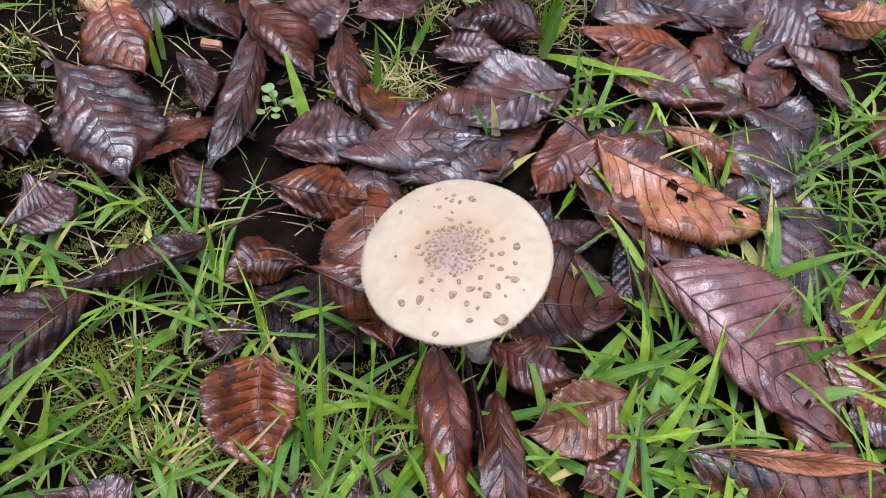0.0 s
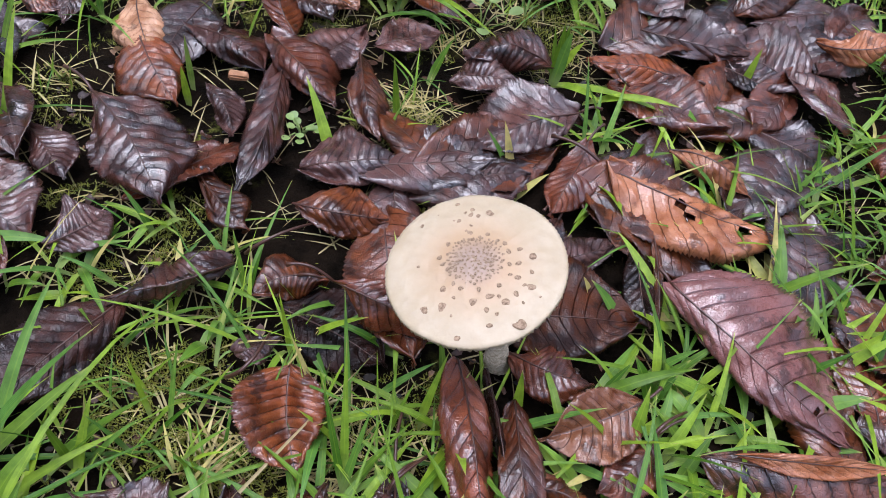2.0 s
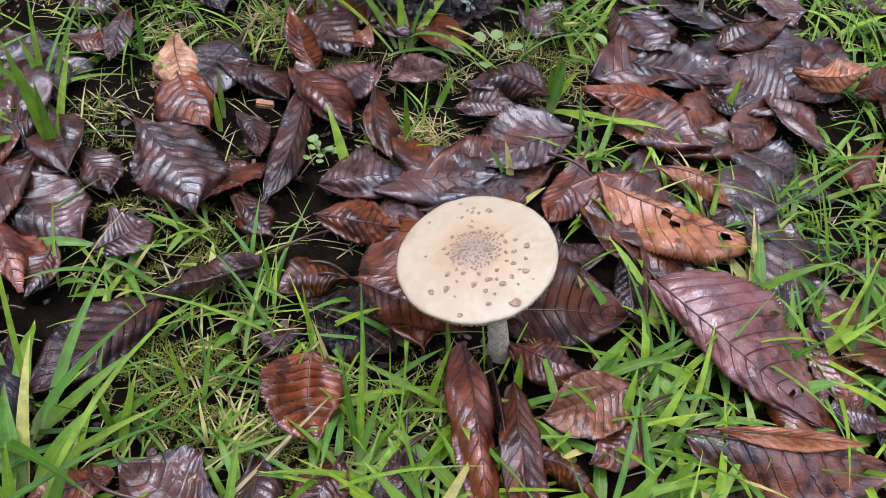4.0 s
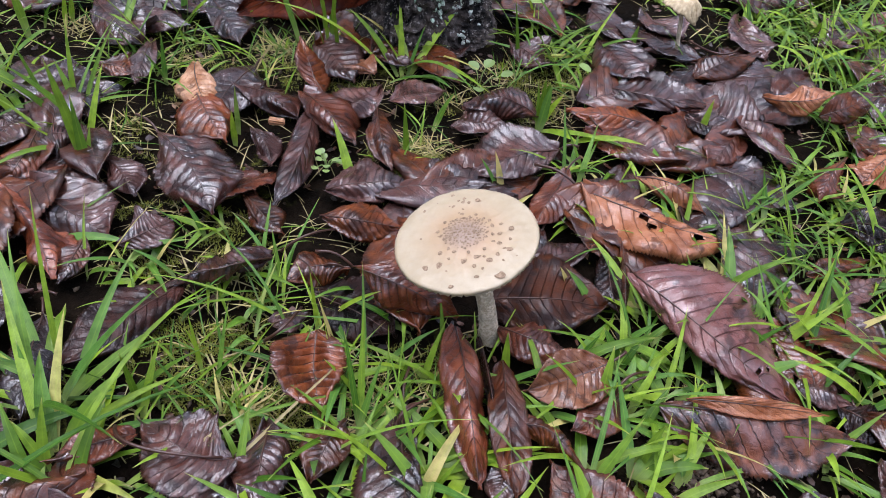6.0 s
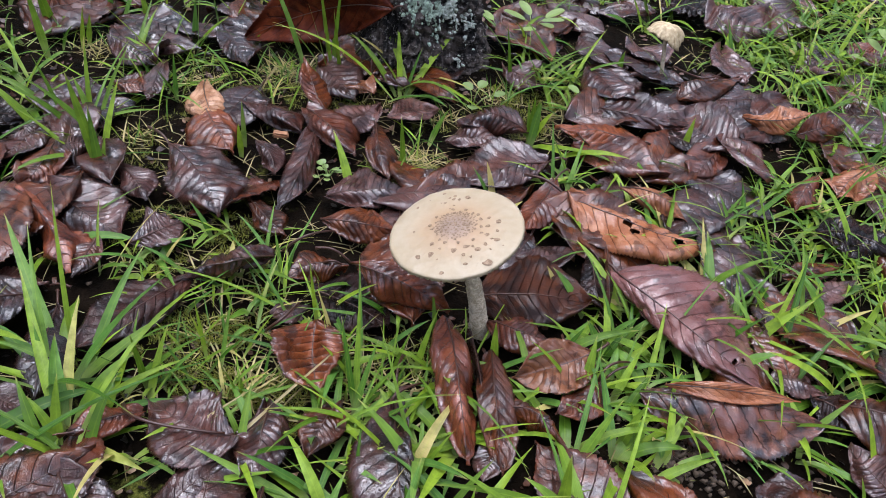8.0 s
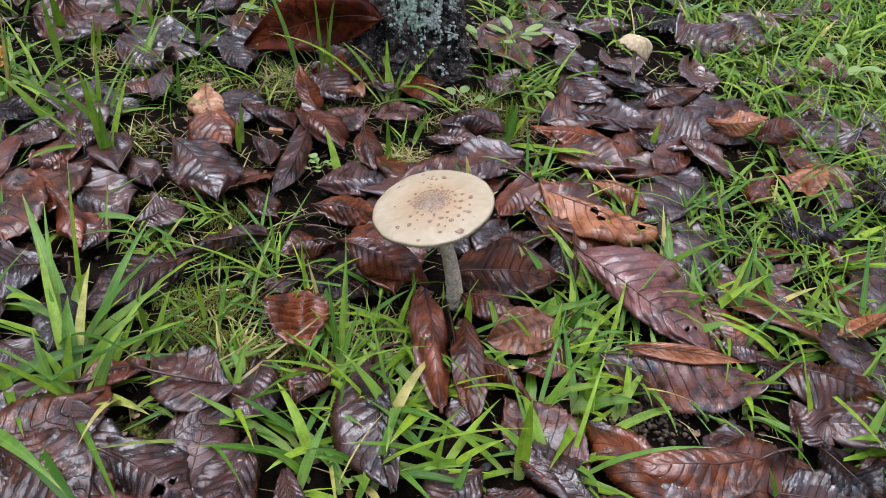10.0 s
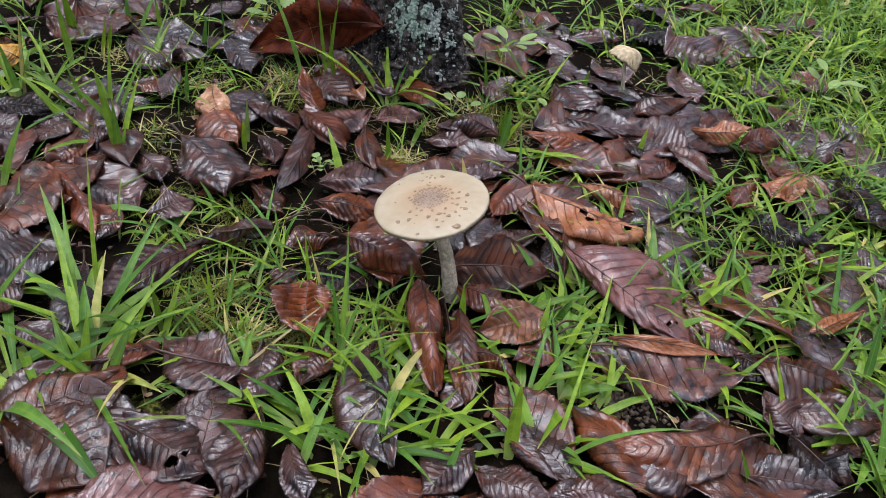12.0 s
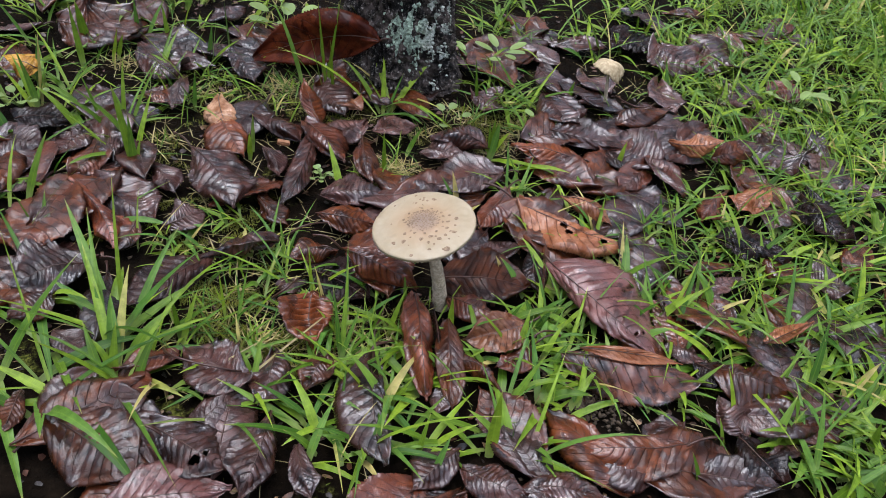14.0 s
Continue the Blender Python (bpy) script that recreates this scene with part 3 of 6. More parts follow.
leaf("R", (-0.128, 0.064, 0.009), (-0.144, 0.053, 0.014), (-0.165, 0.042, 0.008), (-0.140, 0.046, 0.008), (-0.151, 0.065, 0.009), seed=58)
leaf("D", (-0.076, 0.060, 0.010), (-0.097, 0.057, 0.015), (-0.128, 0.072, 0.009), (-0.099, 0.035, 0.008), (-0.093, 0.081, 0.009), seed=59)
leaf("D", (-0.066, 0.085, 0.009), (-0.060, 0.058, 0.015), (-0.063, 0.037, 0.008), (-0.046, 0.069, 0.008), (-0.077, 0.053, 0.008), seed=60, tone=.8)
leaf("B", (-0.026, 0.093, 0.009), (-0.031, 0.074, 0.014), (-0.035, 0.055, 0.008), (-0.022, 0.071, 0.008), (-0.044, 0.080, 0.008), seed=61, tone=.6)
leaf("D", (0.004, 0.102, 0.009), (0.014, 0.050, 0.017), (0.031, 0.009, 0.009), (0.020, 0.055, 0.011), (-0.015, 0.055, 0.009), seed=62, stalk=1.8, tone=.8)
leaf("B", (-0.185, -0.004, 0.009), (-0.146, -0.020, 0.015), (-0.114, -0.034, 0.008), (-0.145, 0.004, 0.009), (-0.154, -0.043, 0.008), seed=63, tone=0.48)
leaf("P", (-0.156, 0.024, 0.010), (-0.129, -0.002, 0.015), (-0.104, -0.024, 0.008), (-0.114, 0.008, 0.008), (-0.135, -0.013, 0.008), seed=64, tone=0.64)
leaf("D", (-0.123, 0.004, 0.010), (-0.090, -0.010, 0.018), (-0.066, -0.015, 0.008), (-0.083, 0.012, 0.009), (-0.090, -0.027, 0.009), seed=65, holes=((.65,-.3,.003),(.7,.1,.002)), tone=.8)
leaf("D", (-0.051, 0.033, 0.010), (-0.047, -0.004, 0.019), (-0.051, -0.033, 0.008), (-0.035, 0.002, 0.009), (-0.067, -0.000, 0.010), seed=66, tone=0.96)
leaf("M", (-0.127, -0.054, 0.009), (-0.094, -0.044, 0.016), (-0.057, -0.028, 0.009), (-0.103, -0.025, 0.009), (-0.090, -0.056, 0.008), seed=67, tone=.8)
leaf("P", (-0.028, 0.012, 0.008), (-0.018, -0.009, 0.013), (-0.008, -0.022, 0.007), (-0.011, -0.003, 0.008), (-0.026, -0.011, 0.008), seed=68, tone=0.48)
leaf("D", (0.078, 0.034, 0.009), (0.064, 0.014, 0.014), (0.051, -0.004, 0.008), (0.078, 0.013, 0.008), (0.051, 0.028, 0.008), seed=69, tone=.8)
leaf("D", (0.081, 0.020, 0.008), (0.100, 0.012, 0.013), (0.125, 0.009, 0.007), (0.107, 0.027, 0.008), (0.093, 0.000, 0.007), seed=70, tone=.8)
leaf("D", (0.130, 0.017, 0.008), (0.150, 0.019, 0.012), (0.179, 0.019, 0.007), (0.153, 0.033, 0.008), (0.148, 0.009, 0.007), seed=71, tone=0.96)
leaf("B", (0.237, 0.072, 0.014), (0.199, 0.057, 0.020), (0.160, 0.053, 0.009), (0.209, 0.040, 0.008), (0.199, 0.069, 0.014), seed=72, stalk=1.4, curl=-.15, tone=0.92)
leaf("P", (0.214, 0.053, 0.008), (0.192, 0.043, 0.011), (0.169, 0.050, 0.009), (0.187, 0.027, 0.007), (0.200, 0.061, 0.008), seed=73, tone=.8)
leaf("B", (0.266, 0.151, 0.012), (0.291, 0.139, 0.024), (0.331, 0.143, 0.008), (0.307, 0.160, 0.018), (0.287, 0.117, 0.008), seed=74, tone=0.48, curl=-.2)
leaf("B", (0.317, 0.102, 0.009), (0.340, 0.112, 0.015), (0.373, 0.121, 0.008), (0.351, 0.138, 0.009), (0.333, 0.095, 0.008), seed=75, tone=0.56)
leaf("P", (0.286, 0.095, 0.008), (0.271, 0.102, 0.014), (0.265, 0.123, 0.009), (0.265, 0.097, 0.008), (0.286, 0.119, 0.008), seed=76, tone=.8)
leaf("K", (0.277, 0.091, 0.009), (0.288, 0.073, 0.014), (0.306, 0.059, 0.008), (0.306, 0.093, 0.009), (0.273, 0.062, 0.008), seed=77)
leaf("D", (0.239, 0.054, 0.008), (0.265, 0.051, 0.014), (0.301, 0.055, 0.008), (0.273, 0.069, 0.008), (0.262, 0.040, 0.008), seed=78, tone=0.56)
leaf("P", (0.298, 0.082, 0.008), (0.312, 0.086, 0.011), (0.333, 0.098, 0.008), (0.314, 0.095, 0.008), (0.313, 0.083, 0.007), seed=79, tone=0.56)
leaf("D", (0.235, 0.095, 0.008), (0.219, 0.080, 0.012), (0.207, 0.064, 0.008), (0.228, 0.071, 0.007), (0.213, 0.093, 0.007), seed=80, tone=.8)
leaf("O", (0.311, 0.189, 0.014), (0.330, 0.199, 0.020), (0.359, 0.223, 0.018), (0.333, 0.212, 0.016), (0.335, 0.199, 0.014), seed=81)
leaf("K", (0.293, 0.324, 0.008), (0.317, 0.315, 0.020), (0.353, 0.303, 0.008), (0.330, 0.340, 0.014), (0.311, 0.302, 0.008), seed=82)
leaf("B", (0.255, 0.265, 0.008), (0.275, 0.270, 0.015), (0.308, 0.293, 0.008), (0.284, 0.290, 0.008), (0.279, 0.266, 0.008), seed=83, tone=.75)
leaf("P", (0.260, 0.241, 0.007), (0.281, 0.252, 0.013), (0.309, 0.274, 0.008), (0.284, 0.271, 0.008), (0.282, 0.242, 0.008), seed=84)
leaf("K", (0.398, 0.434, 0.009), (0.405, 0.382, 0.020), (0.426, 0.354, 0.008), (0.436, 0.418, 0.014), (0.390, 0.368, 0.009), seed=85)
leaf("R", (0.317, 0.411, 0.009), (0.290, 0.368, 0.018), (0.281, 0.346, 0.008), (0.305, 0.368, 0.008), (0.286, 0.391, 0.009), seed=86, curl=-.3, tone=.8)
leaf("O", (0.359, 0.426, 0.012), (0.333, 0.392, 0.018), (0.321, 0.378, 0.009), (0.351, 0.391, 0.008), (0.326, 0.416, 0.010), seed=87)
leaf("O", (0.257, 0.476, 0.014), (0.282, 0.458, 0.026), (0.313, 0.476, 0.028), (0.285, 0.473, 0.026), (0.290, 0.455, 0.014), seed=88, rib=.8)
leaf("B", (0.304, 0.462, 0.012), (0.328, 0.471, 0.020), (0.360, 0.499, 0.022), (0.324, 0.483, 0.024), (0.331, 0.463, 0.008), seed=89, tone=.6)
leaf("D", (0.113, 0.539, 0.008), (0.132, 0.495, 0.014), (0.156, 0.471, 0.008), (0.155, 0.531, 0.008), (0.110, 0.483, 0.008), seed=90)
leaf("B", (0.201, 0.500, 0.008), (0.227, 0.515, 0.020), (0.268, 0.561, 0.009), (0.233, 0.555, 0.014), (0.241, 0.515, 0.008), seed=91, tone=.8, curl=-.3)
leaf("P", (0.259, 0.623, 0.008), (0.261, 0.580, 0.012), (0.274, 0.552, 0.008), (0.285, 0.602, 0.008), (0.242, 0.575, 0.008), seed=92)
leaf("D", (0.114, 0.460, 0.010), (0.154, 0.442, 0.018), (0.215, 0.451, 0.009), (0.161, 0.472, 0.014), (0.154, 0.437, 0.009), seed=93, tone=.7, curl=.2)
leaf("B", (0.158, 0.403, 0.012), (0.123, 0.404, 0.018), (0.086, 0.408, 0.009), (0.126, 0.391, 0.009), (0.129, 0.444, 0.009), seed=94, tone=1.2, stalk=.5)
leaf("R", (0.101, 0.392, 0.008), (0.138, 0.376, 0.013), (0.180, 0.366, 0.008), (0.150, 0.403, 0.008), (0.130, 0.361, 0.008), seed=95)
leaf("P", (0.250, 0.424, 0.008), (0.217, 0.437, 0.014), (0.185, 0.457, 0.008), (0.207, 0.414, 0.008), (0.241, 0.475, 0.008), seed=96)
leaf("R", (0.239, 0.442, 0.009), (0.217, 0.398, 0.013), (0.198, 0.370, 0.008), (0.235, 0.402, 0.008), (0.207, 0.414, 0.008), seed=97, tone=.9)
leaf("K", (0.175, 0.439, 0.007), (0.197, 0.427, 0.010), (0.219, 0.417, 0.007), (0.205, 0.447, 0.007), (0.191, 0.417, 0.006), seed=98)
leaf("P", (0.348, 0.645, 0.008), (0.359, 0.620, 0.012), (0.374, 0.595, 0.008), (0.385, 0.660, 0.008), (0.341, 0.596, 0.008), seed=99)
leaf("B", (0.284, 0.697, 0.008), (0.314, 0.684, 0.014), (0.350, 0.685, 0.008), (0.328, 0.733, 0.009), (0.310, 0.669, 0.008), seed=100, tone=.6)
leaf("P", (0.033, 0.514, 0.008), (0.051, 0.490, 0.013), (0.073, 0.485, 0.008), (0.057, 0.520, 0.008), (0.048, 0.476, 0.008), seed=101, tone=.9)
leaf("P", (0.105, 0.598, 0.008), (0.126, 0.556, 0.013), (0.151, 0.533, 0.008), (0.144, 0.595, 0.008), (0.112, 0.539, 0.008), seed=102, tone=.8)
leaf("P", (0.162, 0.610, 0.008), (0.176, 0.581, 0.012), (0.195, 0.563, 0.008), (0.197, 0.616, 0.008), (0.161, 0.563, 0.008), seed=103)
leaf("P", (-0.058, 0.390, 0.008), (-0.038, 0.397, 0.013), (-0.015, 0.417, 0.008), (-0.040, 0.424, 0.008), (-0.036, 0.385, 0.008), seed=104, tone=1.1)
leaf("O", (-0.110, 0.429, 0.008), (-0.092, 0.424, 0.014), (-0.078, 0.424, 0.008), (-0.095, 0.445, 0.008), (-0.094, 0.421, 0.008), seed=105, tone=.7)
leaf("D", (-0.105, 0.491, 0.009), (-0.076, 0.458, 0.014), (-0.050, 0.445, 0.008), (-0.071, 0.484, 0.008), (-0.083, 0.452, 0.008), seed=106, tone=.8)
leaf("P", (-0.139, 0.457, 0.008), (-0.115, 0.433, 0.013), (-0.091, 0.407, 0.008), (-0.105, 0.459, 0.008), (-0.127, 0.419, 0.008), seed=107, tone=.8)
leaf("B", (-0.436, 0.479, 0.009), (-0.394, 0.483, 0.016), (-0.378, 0.543, 0.009), (-0.437, 0.557, 0.009), (-0.379, 0.432, 0.009), seed=108, tone=0.56)
leaf("P", (-0.384, 0.251, 0.008), (-0.359, 0.257, 0.013), (-0.336, 0.259, 0.008), (-0.374, 0.286, 0.008), (-0.350, 0.235, 0.008), seed=109, tone=0.64)
leaf("D", (-0.315, 0.304, 0.009), (-0.314, 0.270, 0.014), (-0.322, 0.249, 0.008), (-0.299, 0.257, 0.008), (-0.339, 0.294, 0.008), seed=110, tone=0.96)
leaf("R", (-0.288, 0.286, 0.009), (-0.286, 0.250, 0.014), (-0.294, 0.228, 0.008), (-0.273, 0.246, 0.008), (-0.309, 0.272, 0.008), seed=111, tone=.7)
leaf("K", (-0.382, 0.293, 0.008), (-0.356, 0.298, 0.014), (-0.328, 0.303, 0.008), (-0.368, 0.320, 0.008), (-0.351, 0.284, 0.008), seed=112)
leaf("D", (-0.227, 0.133, 0.009), (-0.246, 0.111, 0.017), (-0.268, 0.091, 0.008), (-0.235, 0.095, 0.008), (-0.267, 0.142, 0.010), seed=113, tone=0.64)
leaf("B", (-0.236, 0.095, 0.008), (-0.243, 0.080, 0.013), (-0.252, 0.064, 0.008), (-0.230, 0.070, 0.008), (-0.260, 0.097, 0.008), seed=114, tone=0.48)
leaf("B", (-0.211, 0.011, 0.008), (-0.207, -0.006, 0.012), (-0.206, -0.023, 0.007), (-0.200, -0.005, 0.007), (-0.221, -0.002, 0.007), seed=115, tone=0.56)
leaf("P", (-0.218, 0.063, 0.008), (-0.203, 0.055, 0.012), (-0.189, 0.053, 0.008), (-0.205, 0.069, 0.008), (-0.203, 0.045, 0.008), seed=116, tone=0.64)
leaf("Y", (-0.395, 0.365, 0.020), (-0.406, 0.361, 0.026), (-0.433, 0.371, 0.022), (-0.406, 0.351, 0.014), (-0.421, 0.387, 0.024), seed=117)
leaf("D", (-0.246, 0.504, 0.008), (-0.221, 0.470, 0.012), (-0.197, 0.434, 0.008), (-0.211, 0.497, 0.008), (-0.228, 0.455, 0.008), seed=119, tone=0.48)
leaf("D", (0.266, 0.720, 0.014), (0.283, 0.688, 0.020), (0.324, 0.665, 0.008), (0.317, 0.724, 0.010), (0.261, 0.656, 0.010), seed=120, tone=1.04)
leaf("P", (0.308, 0.757, 0.014), (0.342, 0.718, 0.018), (0.388, 0.703, 0.008), (0.362, 0.774, 0.010), (0.336, 0.704, 0.010), seed=121, tone=.8)
leaf("P", (0.364, 0.675, 0.009), (0.368, 0.641, 0.014), (0.375, 0.604, 0.008), (0.392, 0.670, 0.008), (0.347, 0.614, 0.008), seed=122, tone=0.56)
leaf("R", (0.413, 0.684, 0.009), (0.428, 0.664, 0.014), (0.455, 0.664, 0.008), (0.442, 0.709, 0.008), (0.421, 0.639, 0.008), seed=123, tone=.8)
leaf("D", (0.442, 0.600, 0.009), (0.444, 0.540, 0.014), (0.442, 0.480, 0.008), (0.466, 0.565, 0.008), (0.429, 0.533, 0.008), seed=124, tone=.8)
leaf("D", (0.372, 0.535, 0.009), (0.378, 0.487, 0.014), (0.400, 0.465, 0.008), (0.406, 0.531, 0.008), (0.362, 0.469, 0.008), seed=125, tone=.8)
leaf("P", (0.375, 0.283, 0.008), (0.391, 0.287, 0.012), (0.413, 0.287, 0.008), (0.404, 0.315, 0.008), (0.385, 0.268, 0.008), seed=126, tone=.8)
leaf("K", (0.197, 0.721, 0.008), (0.225, 0.716, 0.012), (0.263, 0.706, 0.008), (0.234, 0.766, 0.008), (0.221, 0.680, 0.008), seed=127)
# strip added for the folded-under half of the mauve leaf
leaf("R", (0.148, 0.201, 0.014), (0.181, 0.175, 0.014), (0.220, 0.151, 0.008), (0.184, 0.177, 0.018), (0.179, 0.173, 0.009), seed=130, blunt=.5)
leaf("S", (-0.072, 0.468, 0.069), (-0.135, 0.478, 0.055), (-0.226, 0.484, 0.004), (-0.128, 0.469, 0.031), (-0.143, 0.487, 0.083), seed=77, rib=.35, stalk=.6)


# loose filler of the litter: a few kinds of old leaf, strewn low between the others
OLD = []
for i, kind in enumerate("DBBDPRDDBPRP"):
    L, rnd = 0.058 + 0.004 * (i * 5 % 11), random.Random(i)
    w, z = 0.25 * L * rnd.uniform(0.8, 1.2), rnd.uniform(0.004, 0.010)
    OLD.append(leaf(kind, (0, 0, 0.003), (L / 2, rnd.uniform(-0.004, 0.004), z), (L, 0, 0.003), (L / 2, w, z + rnd.uniform(-0.006, 0.004)), (L / 2, -w, z + rnd.uniform(-0.006, 0.004)), 240 + i, rnd.uniform(-0.3, 0.2), 0.8 if i % 3 == 0 else 0, tone=rnd.uniform(0.4, 0.9), fine=False))
# bare places between the leaves: straw, moss or crumbs of soil
BARE = (
    (-0.241, 0.311, 0.011, "straw"),
    (-0.177, 0.452, 0.017, "straw"),
    (-0.025, 0.352, 0.014, "straw"),
    (0.031, 0.470, 0.021, "moss"),
    (-0.144, 0.210, 0.015, "moss"),
    (-0.099, 0.172, 0.009, "moss"),
    (-0.111, 0.135, 0.019, "moss"),
    (-0.082, 0.105, 0.013, "straw"),
    (-0.005, 0.121, 0.017, "straw"),
    (-0.232, 0.420, 0.017, "straw"),
    (-0.008, 0.416, 0.015, "straw"),
    (-0.193, 0.230, 0.009, "moss"),
    (-0.238, 0.447, 0.016, "straw"),
    (-0.158, 0.447, 0.020, "straw"),
    (0.200, 0.603, 0.017, "moss"),
    (0.170, 0.104, 0.014, "soil"),
    (-0.018, 0.111, 0.016, "straw"),
    (-0.085, 0.099, 0.016, "moss"),
    (-0.066, 0.325, 0.008, "moss"),
    (0.080, 0.460, 0.012, "moss"),
    (-0.341, 0.436, 0.015, "straw"),
    (-0.130, 0.431, 0.009, "straw"),
    (-0.249, 0.315, 0.013, "straw"),
)
placed = set()


def litter(c, u, v, count):
    """Old leaves strewn over an oval of the ground."""
    rnd = random.Random(int(1000 * (c[0] + 2 * c[1])) + count)
    for _ in range(2 * count):
        a, r = rnd.uniform(0, 2 * math.pi), math.sqrt(rnd.random())
        x, y = c[0] + r * (math.cos(a) * u[0] + math.sin(a) * v[0]), c[1] + r * (math.cos(a) * u[1] + math.sin(a) * v[1])
        k = rnd.randrange(len(OLD))
        turn = rnd.uniform(0, 360)
        half = 0.04 * Vector((math.cos(radians(turn)), math.sin(radians(turn)), 0))
        if any(math.hypot(x + half.x - bx, y + half.y - by) < br + 0.03 for bx, by, br, _ in BARE):
            continue
        if any(math.hypot(x + half.x - hx, y + half.y - hy) < 0.025 for hx, hy in LAID[:-len(OLD)]):
            continue
        m = pose(x, y, rnd.uniform(-0.001, 0.002), rnd.uniform(-8, 8), rnd.uniform(-3, 2), turn)
        if k in placed:
            copy_thing(OLD[k], m)
        else:
            OLD[k].matrix_world = m
            placed.add(k)


litter((-0.139, 0.343), (0.171, 0.062), (-0.032, 0.104), 26)
litter((-0.301, 0.266), (0.072, 0.026), (-0.045, 0.088), 14)
litter((0.240, 0.469), (0.157, 0.056), (0.007, 0.107), 15)
litter((0.106, 0.601), (0.113, 0.047), (-0.005, 0.104), 9)
litter((-0.222, 0.506), (0.152, 0.066), (-0.026, 0.076), 10)
litter((-0.411, 0.482), (0.080, 0.036), (-0.031, 0.061), 7)
litter((-0.242, 0.134), (0.051, 0.015), (-0.015, 0.029), 4)
litter((-0.123, -0.010), (0.080, 0.019), (-0.014, 0.031), 8)
litter((0.200, 0.267), (0.106, 0.032), (0.002, 0.047), 3)
litter((0.259, 0.111), (0.076, 0.019), (0.005, 0.043), 8)
litter((0.203, 0.044), (0.072, 0.017), (0.001, 0.023), 6)
litter((0.397, 0.457), (0.095, 0.032), (0.017, 0.081), 7)
litter((0.404, 0.288), (0.052, 0.015), (0.013, 0.049), 3)
litter((0.394, 0.847), (0.110, 0.050), (0.016, 0.106), 4)
litter((0.088, 0.014), (0.059, 0.014), (-0.001, 0.012), 3)
litter((-0.014, 0.276), (0.050, 0.012), (-0.004, 0.024), 7)
litter((0.085, 0.282), (0.026, 0.006), (-0.001, 0.033), 4)
litter((0.305, 0.179), (0.049, 0.013), (0.004, 0.026), 3)
litter((-0.087, 0.467), (0.089, 0.035), (-0.011, 0.047), 6)



# ---- the mushroom ----
CAP_C, CAP_N, CAP_R = Vector((0.0217, 0.1707, 0.0813)), Vector((-0.256, -0.044, 1)).normalized(), 0.0388
mushroom = tagged(new("mushroom"), "cream mushroom with grey-brown scales on its flat cap", "mushroom")
mushroom.location = (0.046, 0.174, 0)
mushroom.empty_display_size = 0.01
up = CAP_N
cx = Vector((1, 0, 0)) - up * up.x
cx.normalize()
CAP_M = Matrix.Translation(CAP_C - mushroom.location) @ Matrix((cx, up.cross(cx), up)).transposed().to_4x4()


def cap_height(r):
    """Height of the cap's skin at r times its radius, over its rim."""
    return 0.0030 * (1 - r ** 3) + 0.0012 * math.exp(-(r / 0.26) ** 2) - 0.0008 * math.exp(-((r - 0.5) / 0.18) ** 2)


RINGS, ROUND = 26, 220
verts, faces = [], []
prof = [(i / RINGS, cap_height(i / RINGS)) for i in range(1, RINGS + 1)]
prof += [(1.008, -0.0006), (1.004, -0.0018), (0.985, -0.0024), (0.9, -0.0016), (0.6, 0.0008), (0.3, 0.0022), (0.12, 0.0024)]
verts.append((0, 0, cap_height(0)))
for k, (r, z) in enumerate(prof):
    for j in range(ROUND):
        c = 2 * math.pi * j / ROUND
        wob = 1 + 0.012 * noise.noise((2 * math.cos(c), 2 * math.sin(c), 4)) * r + 0.006 * noise.noise((9 * math.cos(c), 9 * math.sin(c), 1)) * r
        if r > 0.985:
            wob += (0.0065 + 0.003 * noise.noise((14 * math.cos(c), 14 * math.sin(c), 6))) * (1 if j % 2 else -1)
        frill = 0.0
        if 0.98 < r and z < -0.001:
            frill = -0.0007 * (1 + math.sin(j * 2 * math.pi / 220 * 73)) - 0.0004 * noise.noise((30 * math.cos(c), 30 * math.sin(c), 2))
        zz = z + 0.0013 * r * noise.noise((1.4 * math.cos(c), 1.4 * math.sin(c), 8)) + 0.0004 * noise.noise((r * 9 * math.cos(c), r * 9 * math.sin(c), 8))
        verts.append((CAP_R * r * wob * math.cos(c), CAP_R * r * wob * math.sin(c), zz + frill))
faces += [(0, 1 + j, 1 + (j + 1) % ROUND) for j in range(ROUND)]
for k in range(len(prof) - 1):
    a, b = 1 + k * ROUND, 1 + (k + 1) * ROUND
    faces += [(a + j, b + j, b + (j + 1) % ROUND, a + (j + 1) % ROUND) for j in range(ROUND)]
cap = part("cap", mesh("cap", verts, faces, cap_mat), mushroom, CAP_M, "cream cap with a finely toothed rim")
# gills
verts, faces = [], []
for j in range(72):
    c = 2 * math.pi * j / 72
    q = len(verts)
    for r in (0.12, 0.3, 0.6, 0.9, 0.97):
        for z in (0.0020 - 0.0045 * r ** 3, -0.0045 if r < 0.9 else -0.0036):
            verts.append((CAP_R * r * math.cos(c), CAP_R * r * math.sin(c), z))
    faces += [(q + 2 * i, q + 2 * i + 1, q + 2 * i + 3, q + 2 * i + 2) for i in range(4)]
part("gills", mesh("gills", verts, faces, gill_mat), cap, label="crowded pale gills")
